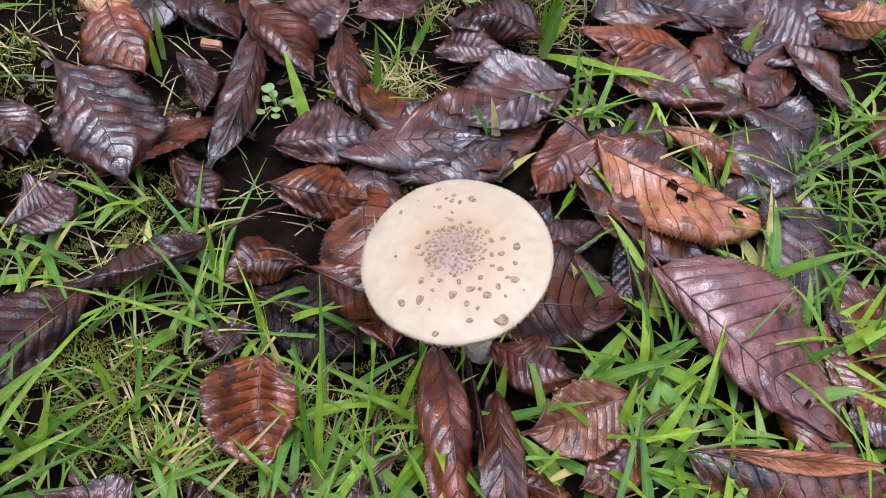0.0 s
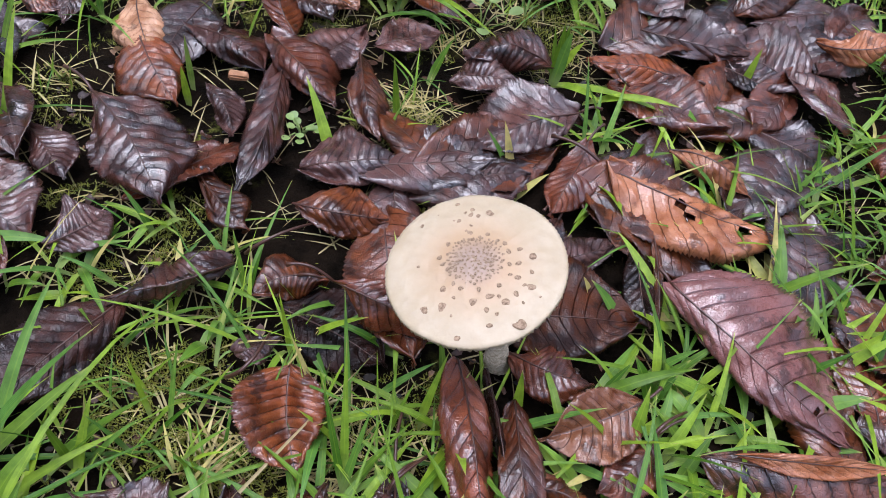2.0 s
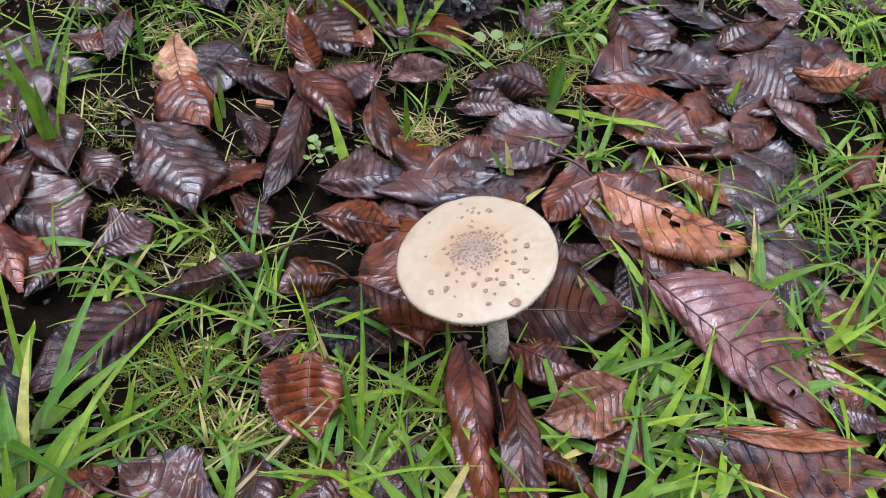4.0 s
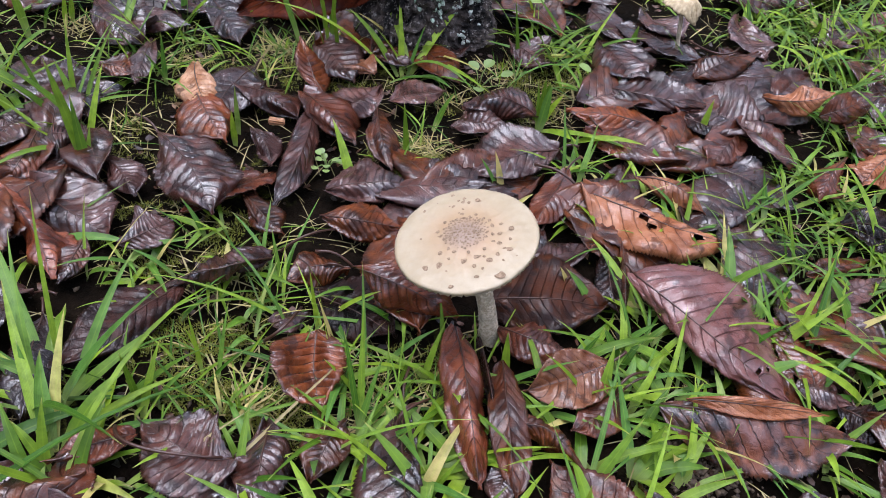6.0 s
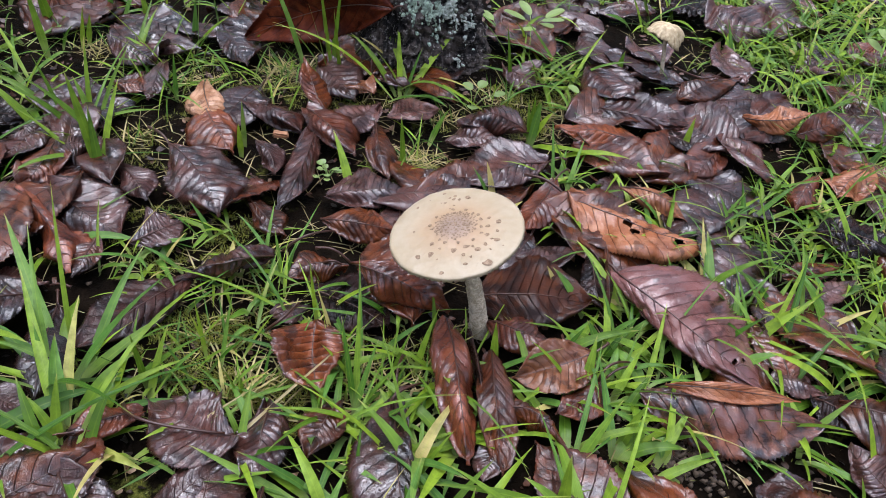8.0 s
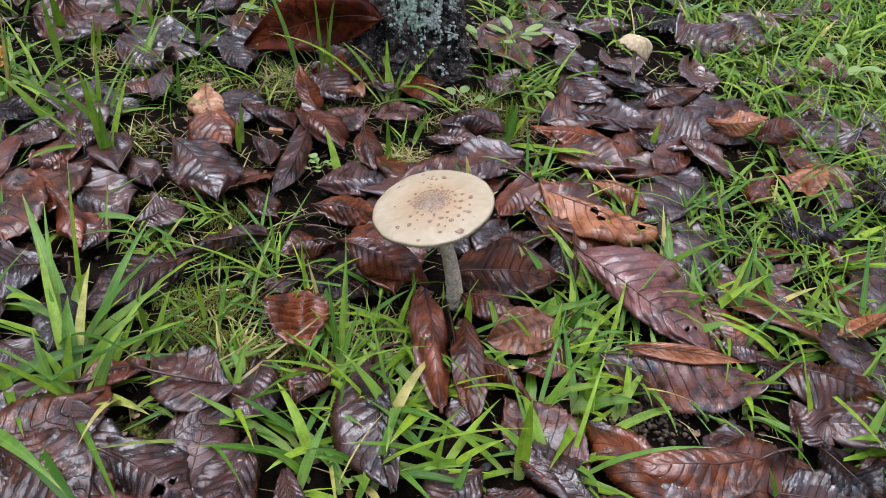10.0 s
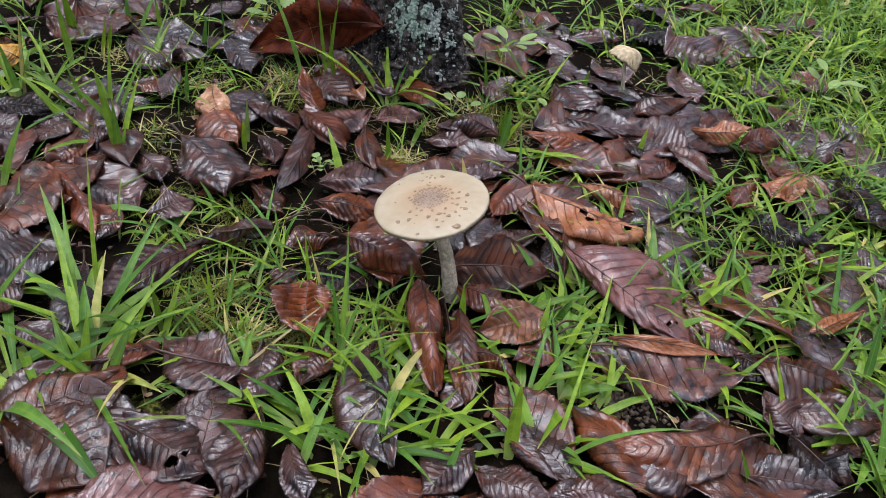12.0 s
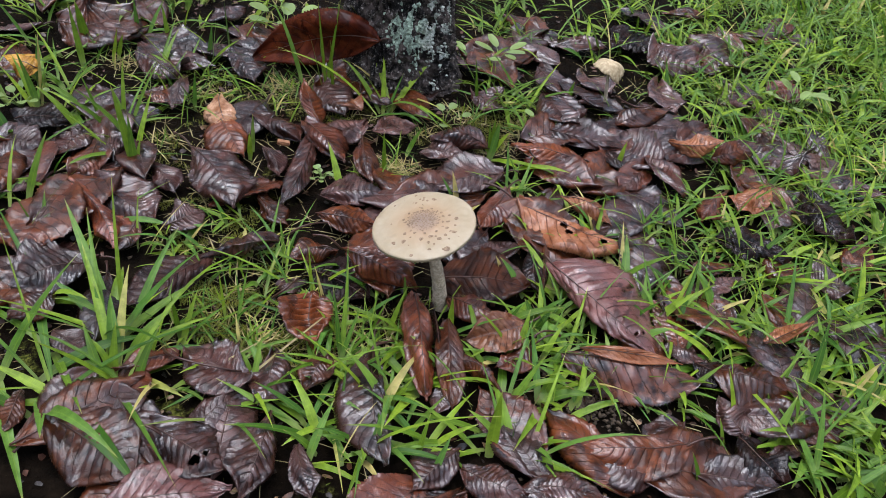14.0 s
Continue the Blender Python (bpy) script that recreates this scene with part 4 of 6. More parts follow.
# stem
foot, top = Vector((0, 0, -0.006)), CAP_M @ Vector((0, 0, 0.001))
verts, faces = [], []
ns, nr = 130, 56
for i in range(ns + 1):
    s = i / ns
    q = foot.lerp(top, s) + Vector((0.004 * math.sin(math.pi * s), -0.002 * math.sin(math.pi * s), 0))
    rr = 0.0054 - 0.0010 * s + 0.0026 * math.exp(-s * 9) + 0.001 * math.exp(-(1 - s) * 14)
    for j in range(nr):
        c = 2 * math.pi * j / nr
        d = rr + 0.0006 * noise.noise((5 * math.cos(c), 5 * math.sin(c), s * 22)) + 0.0009 * max(0, noise.noise((11 * math.cos(c), 11 * math.sin(c), s * 90)))
        verts.append(q + Vector((d * math.cos(c), d * math.sin(c), 0)))
for i in range(ns):
    faces += [(i * nr + j, i * nr + (j + 1) % nr, (i + 1) * nr + (j + 1) % nr, (i + 1) * nr + j) for j in range(nr)]
part("stem", mesh("stem", verts, faces, stem_mat), mushroom, label="greyish scurfy stem with small fibrous flakes")
SCALES = []
for i in range(6):
    rnd = random.Random(i)
    n = 15
    ring = [1 + rnd.uniform(-0.34, 0.34) for _ in range(n)]
    ring = [(ring[j - 1] + 2 * ring[j] + ring[(j + 1) % n]) / 4 for j in range(n)]
    verts = [(0.1, 0, 0.30)]
    for r, z in ((0.5, 0.27), (0.85, 0.16), (1.0, -0.12)):
        verts += [(0.5 * r * ring[j] * math.cos(2 * math.pi * j / n), 0.5 * r * ring[j] * math.sin(2 * math.pi * j / n), z + rnd.uniform(-0.03, 0.05)) for j in range(n)]
    faces = [(0, 1 + j, 1 + (j + 1) % n) for j in range(n)]
    for k in range(2):
        faces += [(1 + k * n + j, 1 + (k + 1) * n + j, 1 + (k + 1) * n + (j + 1) % n, 1 + k * n + (j + 1) % n) for j in range(n)]
    SCALES.append(mesh("cap_scale", verts, faces, wart_mat))
done = [0]


def wart(x, y, size):
    """One scale of the cap's skin."""
    done[0] += 1
    r = math.hypot(x, y) / CAP_R
    m = Matrix.Translation((x, y, cap_height(min(r, 1)) + 0.0001)) @ Matrix.Rotation(done[0] * 2.4, 4, "Z") @ Matrix.Diagonal((size * 1.1, size * 0.9, min(0.32 * size, 0.0008), 1))
    part("cap_scale", SCALES[done[0] % 6], cap, m)


wart(-0.0178, -0.0234, 0.0040)
wart(-0.0110, -0.0220, 0.0044)
wart(-0.0033, -0.0350, 0.0030)
wart(0.0090, -0.0291, 0.0026)
wart(0.0208, -0.0276, 0.0052)
wart(-0.0067, -0.0258, 0.0017)
wart(0.0013, -0.0187, 0.0035)
wart(0.0080, -0.0158, 0.0031)
wart(0.0148, -0.0181, 0.0035)
wart(0.0188, -0.0143, 0.0031)
wart(0.0074, -0.0221, 0.0022)
wart(0.0219, -0.0096, 0.0018)
wart(0.0246, -0.0105, 0.0037)
wart(0.0244, -0.0030, 0.0020)
wart(0.0244, 0.0049, 0.0034)
wart(0.0187, 0.0012, 0.0027)
wart(0.0185, 0.0084, 0.0020)
wart(0.0137, 0.0067, 0.0025)
wart(0.0119, 0.0107, 0.0023)
wart(0.0086, 0.0119, 0.0018)
wart(0.0040, 0.0153, 0.0021)
wart(-0.0039, 0.0160, 0.0028)
wart(-0.0039, 0.0196, 0.0021)
wart(-0.0045, 0.0260, 0.0024)
wart(-0.0042, 0.0289, 0.0024)
wart(0.0037, 0.0273, 0.0033)
wart(-0.0112, 0.0318, 0.0027)
wart(-0.0073, 0.0269, 0.0019)
wart(-0.0093, 0.0224, 0.0021)
wart(-0.0118, 0.0227, 0.0017)
wart(-0.0190, 0.0253, 0.0014)
wart(-0.0257, 0.0195, 0.0017)
wart(-0.0011, 0.0255, 0.0021)
wart(-0.0019, 0.0116, 0.0021)
wart(-0.0059, 0.0105, 0.0021)
wart(-0.0124, 0.0094, 0.0021)
wart(-0.0153, 0.0021, 0.0023)
wart(-0.0135, -0.0016, 0.0018)
wart(-0.0108, -0.0041, 0.0020)
wart(-0.0076, -0.0105, 0.0022)
wart(-0.0118, -0.0132, 0.0027)
wart(-0.0039, -0.0128, 0.0027)
wart(-0.0067, -0.0172, 0.0018)
wart(0.0033, -0.0131, 0.0020)
wart(0.0114, -0.0105, 0.0022)
wart(0.0153, -0.0051, 0.0020)
wart(0.0187, -0.0061, 0.0024)
wart(0.0148, 0.0000, 0.0020)
wart(0.0117, -0.0238, 0.0017)
wart(0.0282, -0.0149, 0.0015)
wart(-0.0240, -0.0026, 0.0014)
wart(0.0220, -0.0181, 0.0017)
wart(0.0119, -0.0155, 0.0017)
wart(-0.0056, 0.0169, 0.0016)

rnd = random.Random(5)
for i in range(150):
    a, r = i * 2.39996, 0.0125 * math.sqrt((i + 0.5) / 150)
    wart(r * math.cos(a) + rnd.gauss(0, 0.0003), r * math.sin(a) + rnd.gauss(0, 0.0003) + 0.0015, rnd.uniform(0.0009, 0.0017))


# ---- tree trunk ----
trunk = tagged(new("tree"), "tree with dark rough bark and pale green lichen", "tree")
trunk.location = (-0.060, 0.534, -0.01)
verts, faces = [], []
ns, nr = 260, 260
for i in range(ns + 1):
    z = 3.0 * (i / ns) ** 3
    for j in range(nr):
        c = 2 * math.pi * j / nr
        x, y = math.cos(c), math.sin(c)
        r = 0.058 + 0.016 * math.exp(-z * 16) * (1 + 0.6 * math.sin(3 * c + 0.8)) - 0.006 * min(z, 2)
        r += 0.005 * noise.noise((3 * x, 3 * y, z * 14))
        # cracked plates, banded round the stem
        r -= 0.0065 * (1 - min(1, 3.2 * abs(noise.noise((4.5 * x, 4.5 * y, z * 95 + 2 * x))))) ** 2
        r -= 0.0055 * (1 - min(1, 3.0 * abs(noise.noise((10 * x, 10 * y, z * 60 + 9))))) ** 2
        r += 0.0028 * noise.noise((22 * x, 22 * y, z * 330)) + 0.0016 * noise.noise((45 * x, 45 * y, z * 700))
        verts.append((r * x - 0.06 * z, r * y, z))
for i in range(ns):
    faces += [(i * nr + j, i * nr + (j + 1) % nr, (i + 1) * nr + (j + 1) % nr, (i + 1) * nr + j) for j in range(nr)]
bole = part("trunk", mesh("trunk", verts, faces, bark_mat), trunk)

# unseen limbs and crown high overhead, added to break the sky's light into gaps
rnd = random.Random(21)
for k in range(7):
    a = k * 0.9 + 0.3
    pts = [Vector((-0.3 + math.cos(a) * 3.2 * s, math.sin(a) * 3.2 * s, 2.3 + 0.12 * k + 2.0 * s - 0.5 * s * s)) for s in (i / 8 for i in range(9))]
    part("limb", tube("limb", pts, [0.035 * (1 - 0.85 * i / 8) for i in range(9)], 8, bark_mat), trunk)
verts, faces = [], []
for _ in range(7600):
    x, y, z = rnd.uniform(-4.5, 4.5), rnd.uniform(-1.4, 4.6), rnd.uniform(2.4, 4.4)
    if noise.noise((x * 0.75, y * 0.75, z * 0.3)) < 0.0:
        continue
    o = Vector((x, y, z))
    m3 = Euler((rnd.uniform(-0.9, 0.9), rnd.uniform(-0.9, 0.9), rnd.uniform(0, 6.3))).to_matrix()
    q, f = len(verts), rnd.uniform(0.07, 0.13)
    verts += [o + m3 @ (Vector(d) * f) for d in ((-1, 0, 0), (-0.3, 0.45, 0.1), (0.5, 0.4, 0.1), (1, 0, -0.1), (0.5, -0.4, 0.1), (-0.3, -0.45, 0.1))]
    faces.append((q, q + 1, q + 2, q + 3, q + 4, q + 5))
crown_mat, n, l, p = material("crown_leaf", 0.6)
p.inputs["Base Color"].default_value = (0.05, 0.045, 0.015, 1)
tagged(part("crown", mesh("crown", verts, faces, crown_mat), trunk), kind="stuff")
# crusts of lichen on the side towards the light
rnd = random.Random(11)
verts, faces = [], []
for i in range(5200):
    if i % 5 < 3:
        c, z, cut = radians(rnd.gauss(-67, 9)), abs(rnd.gauss(0.087, 0.010)), -0.05
    else:
        c, z, cut = radians(rnd.gauss(-38, 15)), abs(rnd.gauss(0.092, 0.026)), 0.16
    if noise.noise((c * 6, z * 60, 3)) + 0.5 * noise.noise((c * 20, z * 200, 3)) < cut:
        continue
    r = 0.056 + 0.016 * math.exp(-z * 16) * (1 + 0.6 * math.sin(3 * c + 0.8)) - 0.006 * z + rnd.uniform(-0.0015, 0.0025)
    o = Vector((r * math.cos(c) - 0.06 * z, r * math.sin(c), z))
    out, side = Vector((math.cos(c), math.sin(c), 0)), Vector((-math.sin(c), math.cos(c), 0))
    q, k, size = len(verts), 8, rnd.uniform(0.0006, 0.0024)
    verts.append(o + out * 0.0009)
    for rr, h in ((0.6, 0.0007), (1.0, -0.002)):
        for j in range(k):
            a, t = 2 * math.pi * j / k, rr * size * rnd.uniform(0.7, 1.3)
            verts.append(o + out * (h + rnd.uniform(-0.0004, 0.0006)) + side * t * math.cos(a) + Vector((0, 0, t * math.sin(a))))
    faces += [(q, q + 1 + j, q + 1 + (j + 1) % k) for j in range(k)]
    faces += [(q + 1 + j, q + 1 + k + j, q + 1 + k + (j + 1) % k, q + 1 + (j + 1) % k) for j in range(k)]
part("lichen", mesh("lichen", verts, faces, lichen_mat), bole, label="pale grey-green crusty lichen")["kind"] = "stuff"


# ---- grass ----
def blade_strip(pts, side, width, keel, verts, faces, uv, twist=0.0):
    """Adds one keeled blade along pts."""
    q = len(verts)
    for i, c in enumerate(pts):
        s = i / (len(pts) - 1)
        b = width / 2 * min(1, 0.6 + 1.6 * s) * (1 - s ** 2.4) * (1 - 0.15 * s)
        k = keel * b
        e = side * math.cos(twist * s) + Vector((0, 0, math.sin(twist * s)))
        verts += [c - e * b + Vector((0, 0, k)), c, c + e * b + Vector((0, 0, k))]
        uv += [(s, 0), (s, 0.5), (s, 1)]
    for i in range(len(pts) - 1):
        a = q + 3 * i
        faces += [(a, a + 1, a + 4, a + 3), (a + 1, a + 2, a + 5, a + 4)]


def grass_tuft(label):
    ob = tagged(new("grass_tuft"), label, "grass", "grass tufts")
    ob.empty_display_size = 0.01
    return ob


def blade(tuft, foot, tip, width, rise, tone=0.5):
    """One grass blade of a tuft, from its foot on the soil to its tip, arching up by rise."""
    a, c = Vector((foot[0], foot[1], -0.004)), Vector(tip)
    if not tuft.children:
        tuft.location = (foot[0], foot[1], 0)
    b = a.lerp(c, 0.45) + Vector((0, 0, rise))
    n = 12
    pts = [(1 - s) ** 2 * a + 2 * s * (1 - s) * b + s * s * c for s in (i / n for i in range(n + 1))]
    d = c - a
    side = Vector((-d.y, d.x, 0.0))
    side = side.normalized() if side.length > 1e-5 else Vector((1, 0, 0))
    verts, faces, uv = [], [], []
    o = Vector(tuft.location)
    blade_strip([q - o for q in pts], side, width, 0.45, verts, faces, uv, math.sin(917 * foot[0] + 331 * tip[1]) * 0.9)
    part("grass_blade", mesh("grass_blade", verts, faces, straw_mat if tone < 0 else grass_mat, uv), tuft)


def grass_patch(c, u, v, count, length, width, tone):
    """Loose short grass over an oval of the ground."""
    rnd = random.Random(int(1000 * (c[0] + 3 * c[1])) + count)
    width *= 1.25 if c[1] < 0.3 else 1.0
    verts, faces, uv = [], [], []
    count *= 0.72
    while count > 0:
        a, r = rnd.uniform(0, 2 * math.pi), math.sqrt(rnd.random()) * 1.1
        fx, fy = c[0] + r * (math.cos(a) * u[0] + math.sin(a) * v[0]), c[1] + r * (math.cos(a) * u[1] + math.sin(a) * v[1])
        for _ in range(rnd.randint(2, 5)):
            count -= 1
            f = rnd.random()
            L, W = length * rnd.uniform(0.45, 1.2), width * rnd.uniform(0.8, 1.7)
            if f < 0.35:
                L, W = L * 1.35, W * 0.5
            elif f > 0.85:
                L, W = L * 0.9, W * 1.5
            az, th, kap = rnd.uniform(0, 2 * math.pi), rnd.uniform(0.45, 1.4), rnd.uniform(0.2, 1.8)
            q = Vector((fx + rnd.gauss(0, 0.003), fy + rnd.gauss(0, 0.003), -0.004))
            side = Vector((-math.sin(az), math.cos(az), 0))
            pts = [q.copy()]
            for i in range(7):
                e = th + kap * i / 7
                q = q + L / 7 * Vector((math.cos(az) * math.sin(e), math.sin(az) * math.sin(e), math.cos(e)))
                q.z = max(q.z, 0.002)
                pts.append(q.copy())
            blade_strip(pts, side, W, 0.35, verts, faces, uv, rnd.uniform(-0.9, 0.9))
    tagged(new("grass", mesh("grass", verts, faces, grass_mat, uv)), "short wet green grass growing between the fallen leaves", "grass", kind="stuff")


grass_patch((-0.207, 0.044), (0.053, 0.014), (-0.027, 0.050), 54, 0.103, 0.0047, 0.5)
grass_patch((-0.103, 0.123), (0.061, 0.017), (-0.018, 0.051), 78, 0.045, 0.0011, 0.5)
grass_patch((-0.020, 0.134), (0.047, 0.013), (-0.012, 0.052), 54, 0.062, 0.0024, 0.5)
grass_patch((0.025, 0.083), (0.048, 0.012), (-0.006, 0.030), 39, 0.062, 0.0029, 0.5)
grass_patch((0.078, 0.066), (0.088, 0.022), (-0.004, 0.034), 83, 0.069, 0.0040, 0.5)
grass_patch((0.318, 0.256), (0.130, 0.037), (0.009, 0.054), 127, 0.066, 0.0035, 0.5)
grass_patch((0.500, 0.800), (0.200, 0.050), (0.070, 0.330), 2600, 0.046, 0.0033, 0.5)
grass_patch((0.125, 0.160), (0.040, 0.008), (0.000, 0.026), 55, 0.050, 0.0036, 0.5)
grass_patch((0.175, 0.140), (0.040, 0.010), (0.000, 0.020), 45, 0.048, 0.0036, 0.5)
grass_patch((0.340, 0.330), (0.120, 0.030), (0.010, 0.090), 420, 0.045, 0.0030, 0.5)
grass_patch((0.380, 0.170), (0.070, 0.020), (0.010, 0.090), 260, 0.050, 0.0034, 0.5)
grass_patch((0.507, 0.785), (0.155, 0.065), (0.084, 0.347), 741, 0.069, 0.0037, 0.5)
grass_patch((0.313, 0.598), (0.112, 0.044), (0.009, 0.073), 116, 0.048, 0.0029, 0.5)
grass_patch((0.231, 0.335), (0.069, 0.022), (0.004, 0.055), 100, 0.062, 0.0029, 0.5)
grass_patch((0.124, 0.346), (0.039, 0.013), (-0.003, 0.065), 41, 0.054, 0.0029, 0.5)
grass_patch((0.068, 0.631), (0.043, 0.018), (-0.012, 0.157), 74, 0.076, 0.0037, 0.5)
grass_patch((-0.095, 0.503), (0.055, 0.023), (-0.017, 0.076), 34, 0.069, 0.0029, 0.5)
grass_patch((-0.249, 0.453), (0.061, 0.025), (-0.026, 0.069), 54, 0.048, 0.0021, 0.5)
grass_patch((-0.325, 0.372), (0.075, 0.030), (-0.029, 0.060), 34, 0.076, 0.0035, 0.5)
grass_patch((-0.404, 0.364), (0.038, 0.016), (-0.050, 0.088), 30, 0.082, 0.0040, 0.5)
grass_patch((-0.280, 0.302), (0.016, 0.006), (-0.024, 0.052), 9, 0.076, 0.0040, 0.5)
grass_patch((-0.122, 0.207), (0.040, 0.013), (-0.014, 0.042), 29, 0.048, 0.0024, 0.5)
grass_patch((-0.285, 0.178), (0.037, 0.012), (-0.018, 0.032), 30, 0.062, 0.0029, 0.5)
grass_patch((0.356, 0.157), (0.049, 0.012), (0.012, 0.049), 49, 0.069, 0.0035, 0.5)
grass_patch((0.352, 0.088), (0.044, 0.010), (0.007, 0.025), 55, 0.069, 0.0035, 0.5)
grass_patch((-0.016, 0.020), (0.029, 0.007), (-0.006, 0.021), 29, 0.062, 0.0035, 0.5)
grass_patch((0.106, 0.126), (0.026, 0.007), (-0.001, 0.017), 14, 0.054, 0.0032, 0.5)
grass_patch((0.149, 0.188), (0.038, 0.011), (-0.000, 0.016), 30, 0.048, 0.0029, 0.5)
grass_patch((0.377, 0.518), (0.057, 0.020), (0.014, 0.077), 94, 0.054, 0.0029, 0.5)
grass_patch((0.445, 0.403), (0.046, 0.015), (0.022, 0.083), 126, 0.062, 0.0035, 0.5)
grass_patch((-0.024, 0.344), (0.021, 0.007), (-0.005, 0.028), 21, 0.039, 0.0010, 0.5)
grass_patch((0.138, 0.807), (0.133, 0.063), (-0.002, 0.101), 133, 0.069, 0.0035, 0.5)
grass_patch((-0.291, 0.602), (0.099, 0.047), (-0.016, 0.045), 44, 0.069, 0.0035, 0.5)
grass_patch((0.232, 0.148), (0.028, 0.007), (0.003, 0.036), 24, 0.054, 0.0032, 0.5)
grass_patch((-0.115, 0.085), (0.031, 0.008), (-0.012, 0.031), 36, 0.028, 0.0010, 0.5)
grass_patch((0.588, 0.935), (0.092, 0.042), (0.045, 0.167), 273, 0.082, 0.0043, 0.5)
grass_patch((0.408, 0.936), (0.157, 0.075), (0.015, 0.095), 167, 0.076, 0.0040, 0.5)
grass_patch((0.335, 0.713), (0.082, 0.035), (0.013, 0.105), 91, 0.062, 0.0037, 0.5)
grass_patch((0.220, 0.768), (0.074, 0.034), (0.005, 0.114), 91, 0.069, 0.0037, 0.5)
grass_patch((-0.002, 0.109), (0.049, 0.013), (-0.007, 0.033), 34, 0.062, 0.0032, 0.5)
grass_patch((0.173, 0.208), (0.044, 0.013), (0.000, 0.035), 29, 0.062, 0.0040, 0.5)
grass_patch((0.212, 0.205), (0.030, 0.008), (0.002, 0.027), 24, 0.054, 0.0035, 0.5)
grass_patch((0.269, 0.195), (0.060, 0.016), (0.003, 0.027), 44, 0.062, 0.0035, 0.5)
grass_patch((-0.109, 0.049), (0.044, 0.011), (-0.009, 0.023), 29, 0.062, 0.0032, 0.5)
grass_patch((0.353, 0.204), (0.072, 0.019), (0.008, 0.034), 68, 0.066, 0.0037, 0.5)
grass_patch((-0.089, 0.180), (0.053, 0.016), (-0.008, 0.026), 29, 0.054, 0.0027, 0.5)
grass_patch((0.137, 0.288), (0.032, 0.010), (-0.001, 0.033), 32, 0.054, 0.0032, 0.5)
grass_patch((-0.196, 0.184), (0.034, 0.011), (-0.011, 0.026), 24, 0.054, 0.0027, 0.5)
grass_patch((-0.172, 0.590), (0.051, 0.023), (-0.012, 0.044), 24, 0.054, 0.0027, 0.5)
grass_patch((0.078, 0.493), (0.038, 0.015), (-0.004, 0.049), 41, 0.048, 0.0027, 0.5)
grass_patch((0.401, 0.344), (0.067, 0.020), (0.011, 0.046), 68, 0.062, 0.0035, 0.5)
grass_patch((-0.340, 0.233), (0.026, 0.009), (-0.026, 0.044), 18, 0.062, 0.0032, 0.5)
grass_patch((0.044, 0.122), (0.025, 0.007), (-0.005, 0.034), 18, 0.054, 0.0027, 0.5)
grass_patch((-0.174, 0.458), (0.114, 0.046), (-0.014, 0.046), 34, 0.041, 0.0021, 0.5)
grass_patch((0.021, 0.359), (0.451, 0.157), (-0.048, 0.339), 90, 0.048, 0.0022, 0.5)
grass_patch((0.370, 0.481), (0.172, 0.060), (0.073, 0.401), 120, 0.056, 0.0029, 0.5)
grass_patch((0.457, 0.668), (0.132, 0.052), (0.061, 0.272), 213, 0.062, 0.0033, 0.5)
grass_patch((-0.489, 0.515), (0.059, 0.028), (-0.029, 0.052), 60, 0.060, 0.0028, 0.5)
grass_patch((-0.369, 0.565), (0.082, 0.039), (-0.025, 0.056), 70, 0.060, 0.0028, 0.5)
grass_patch((-0.286, 0.364), (0.060, 0.023), (-0.017, 0.039), 40, 0.045, 0.0022, 0.5)
grass_patch((-0.184, 0.428), (0.039, 0.015), (-0.011, 0.033), 50, 0.028, 0.0012, 0.5)
grass_patch((0.050, 0.673), (0.037, 0.016), (-0.009, 0.100), 50, 0.055, 0.0026, 0.5)

tuft = grass_tuft("broad light green grass tuft among wet leaves")
blade(tuft, (-0.169, 0.053), (-0.189, 0.093, 0.025), 0.0099, 0.015, 0.5)
blade(tuft, (-0.168, 0.053), (-0.184, 0.115, 0.035), 0.0072, 0.012, 0.5)
blade(tuft, (-0.169, 0.050), (-0.226, 0.127, 0.035), 0.0074, 0.015, 0.5)
blade(tuft, (-0.163, 0.051), (-0.140, 0.092, 0.025), 0.0088, 0.018, 0.5)
blade(tuft, (-0.148, 0.078), (-0.103, 0.120, 0.020), 0.0080, 0.018, 0.5)
blade(tuft, (-0.133, 0.079), (-0.130, 0.109, 0.030), 0.0053, 0.006, 0.5)
blade(tuft, (-0.159, 0.042), (-0.109, 0.029, 0.010), 0.0076, 0.012, 0.5)
blade(tuft, (-0.160, 0.039), (-0.185, 0.040, 0.012), 0.0062, 0.012, 0.5)
blade(tuft, (-0.163, 0.041), (-0.185, 0.054, 0.020), 0.0062, 0.012, 0.5)
blade(tuft, (-0.181, 0.086), (-0.153, 0.118, 0.020), 0.0056, 0.008, 0.5)
blade(tuft, (-0.173, 0.084), (-0.164, 0.159, 0.040), 0.0065, 0.015, 0.5)
blade(tuft, (-0.164, 0.038), (-0.168, 0.061, 0.035), 0.0069, 0.008, 0.5)
blade(tuft, (-0.166, 0.057), (-0.114, 0.101, 0.015), 0.0053, 0.014, 0.5)
blade(tuft, (-0.187, 0.074), (-0.201, 0.094, 0.030), 0.0055, 0.008, 0.5)
blade(tuft, (-0.155, 0.043), (-0.101, 0.065, 0.008), 0.0060, 0.010, 0.5)
blade(tuft, (-0.167, 0.031), (-0.194, 0.062, 0.025), 0.0071, 0.012, 0.5)
blade(tuft, (-0.155, 0.059), (-0.114, 0.075, 0.010), 0.0061, 0.010, 0.5)
blade(tuft, (-0.148, 0.035), (-0.142, 0.071, 0.028), 0.0068, 0.012, 0.5)
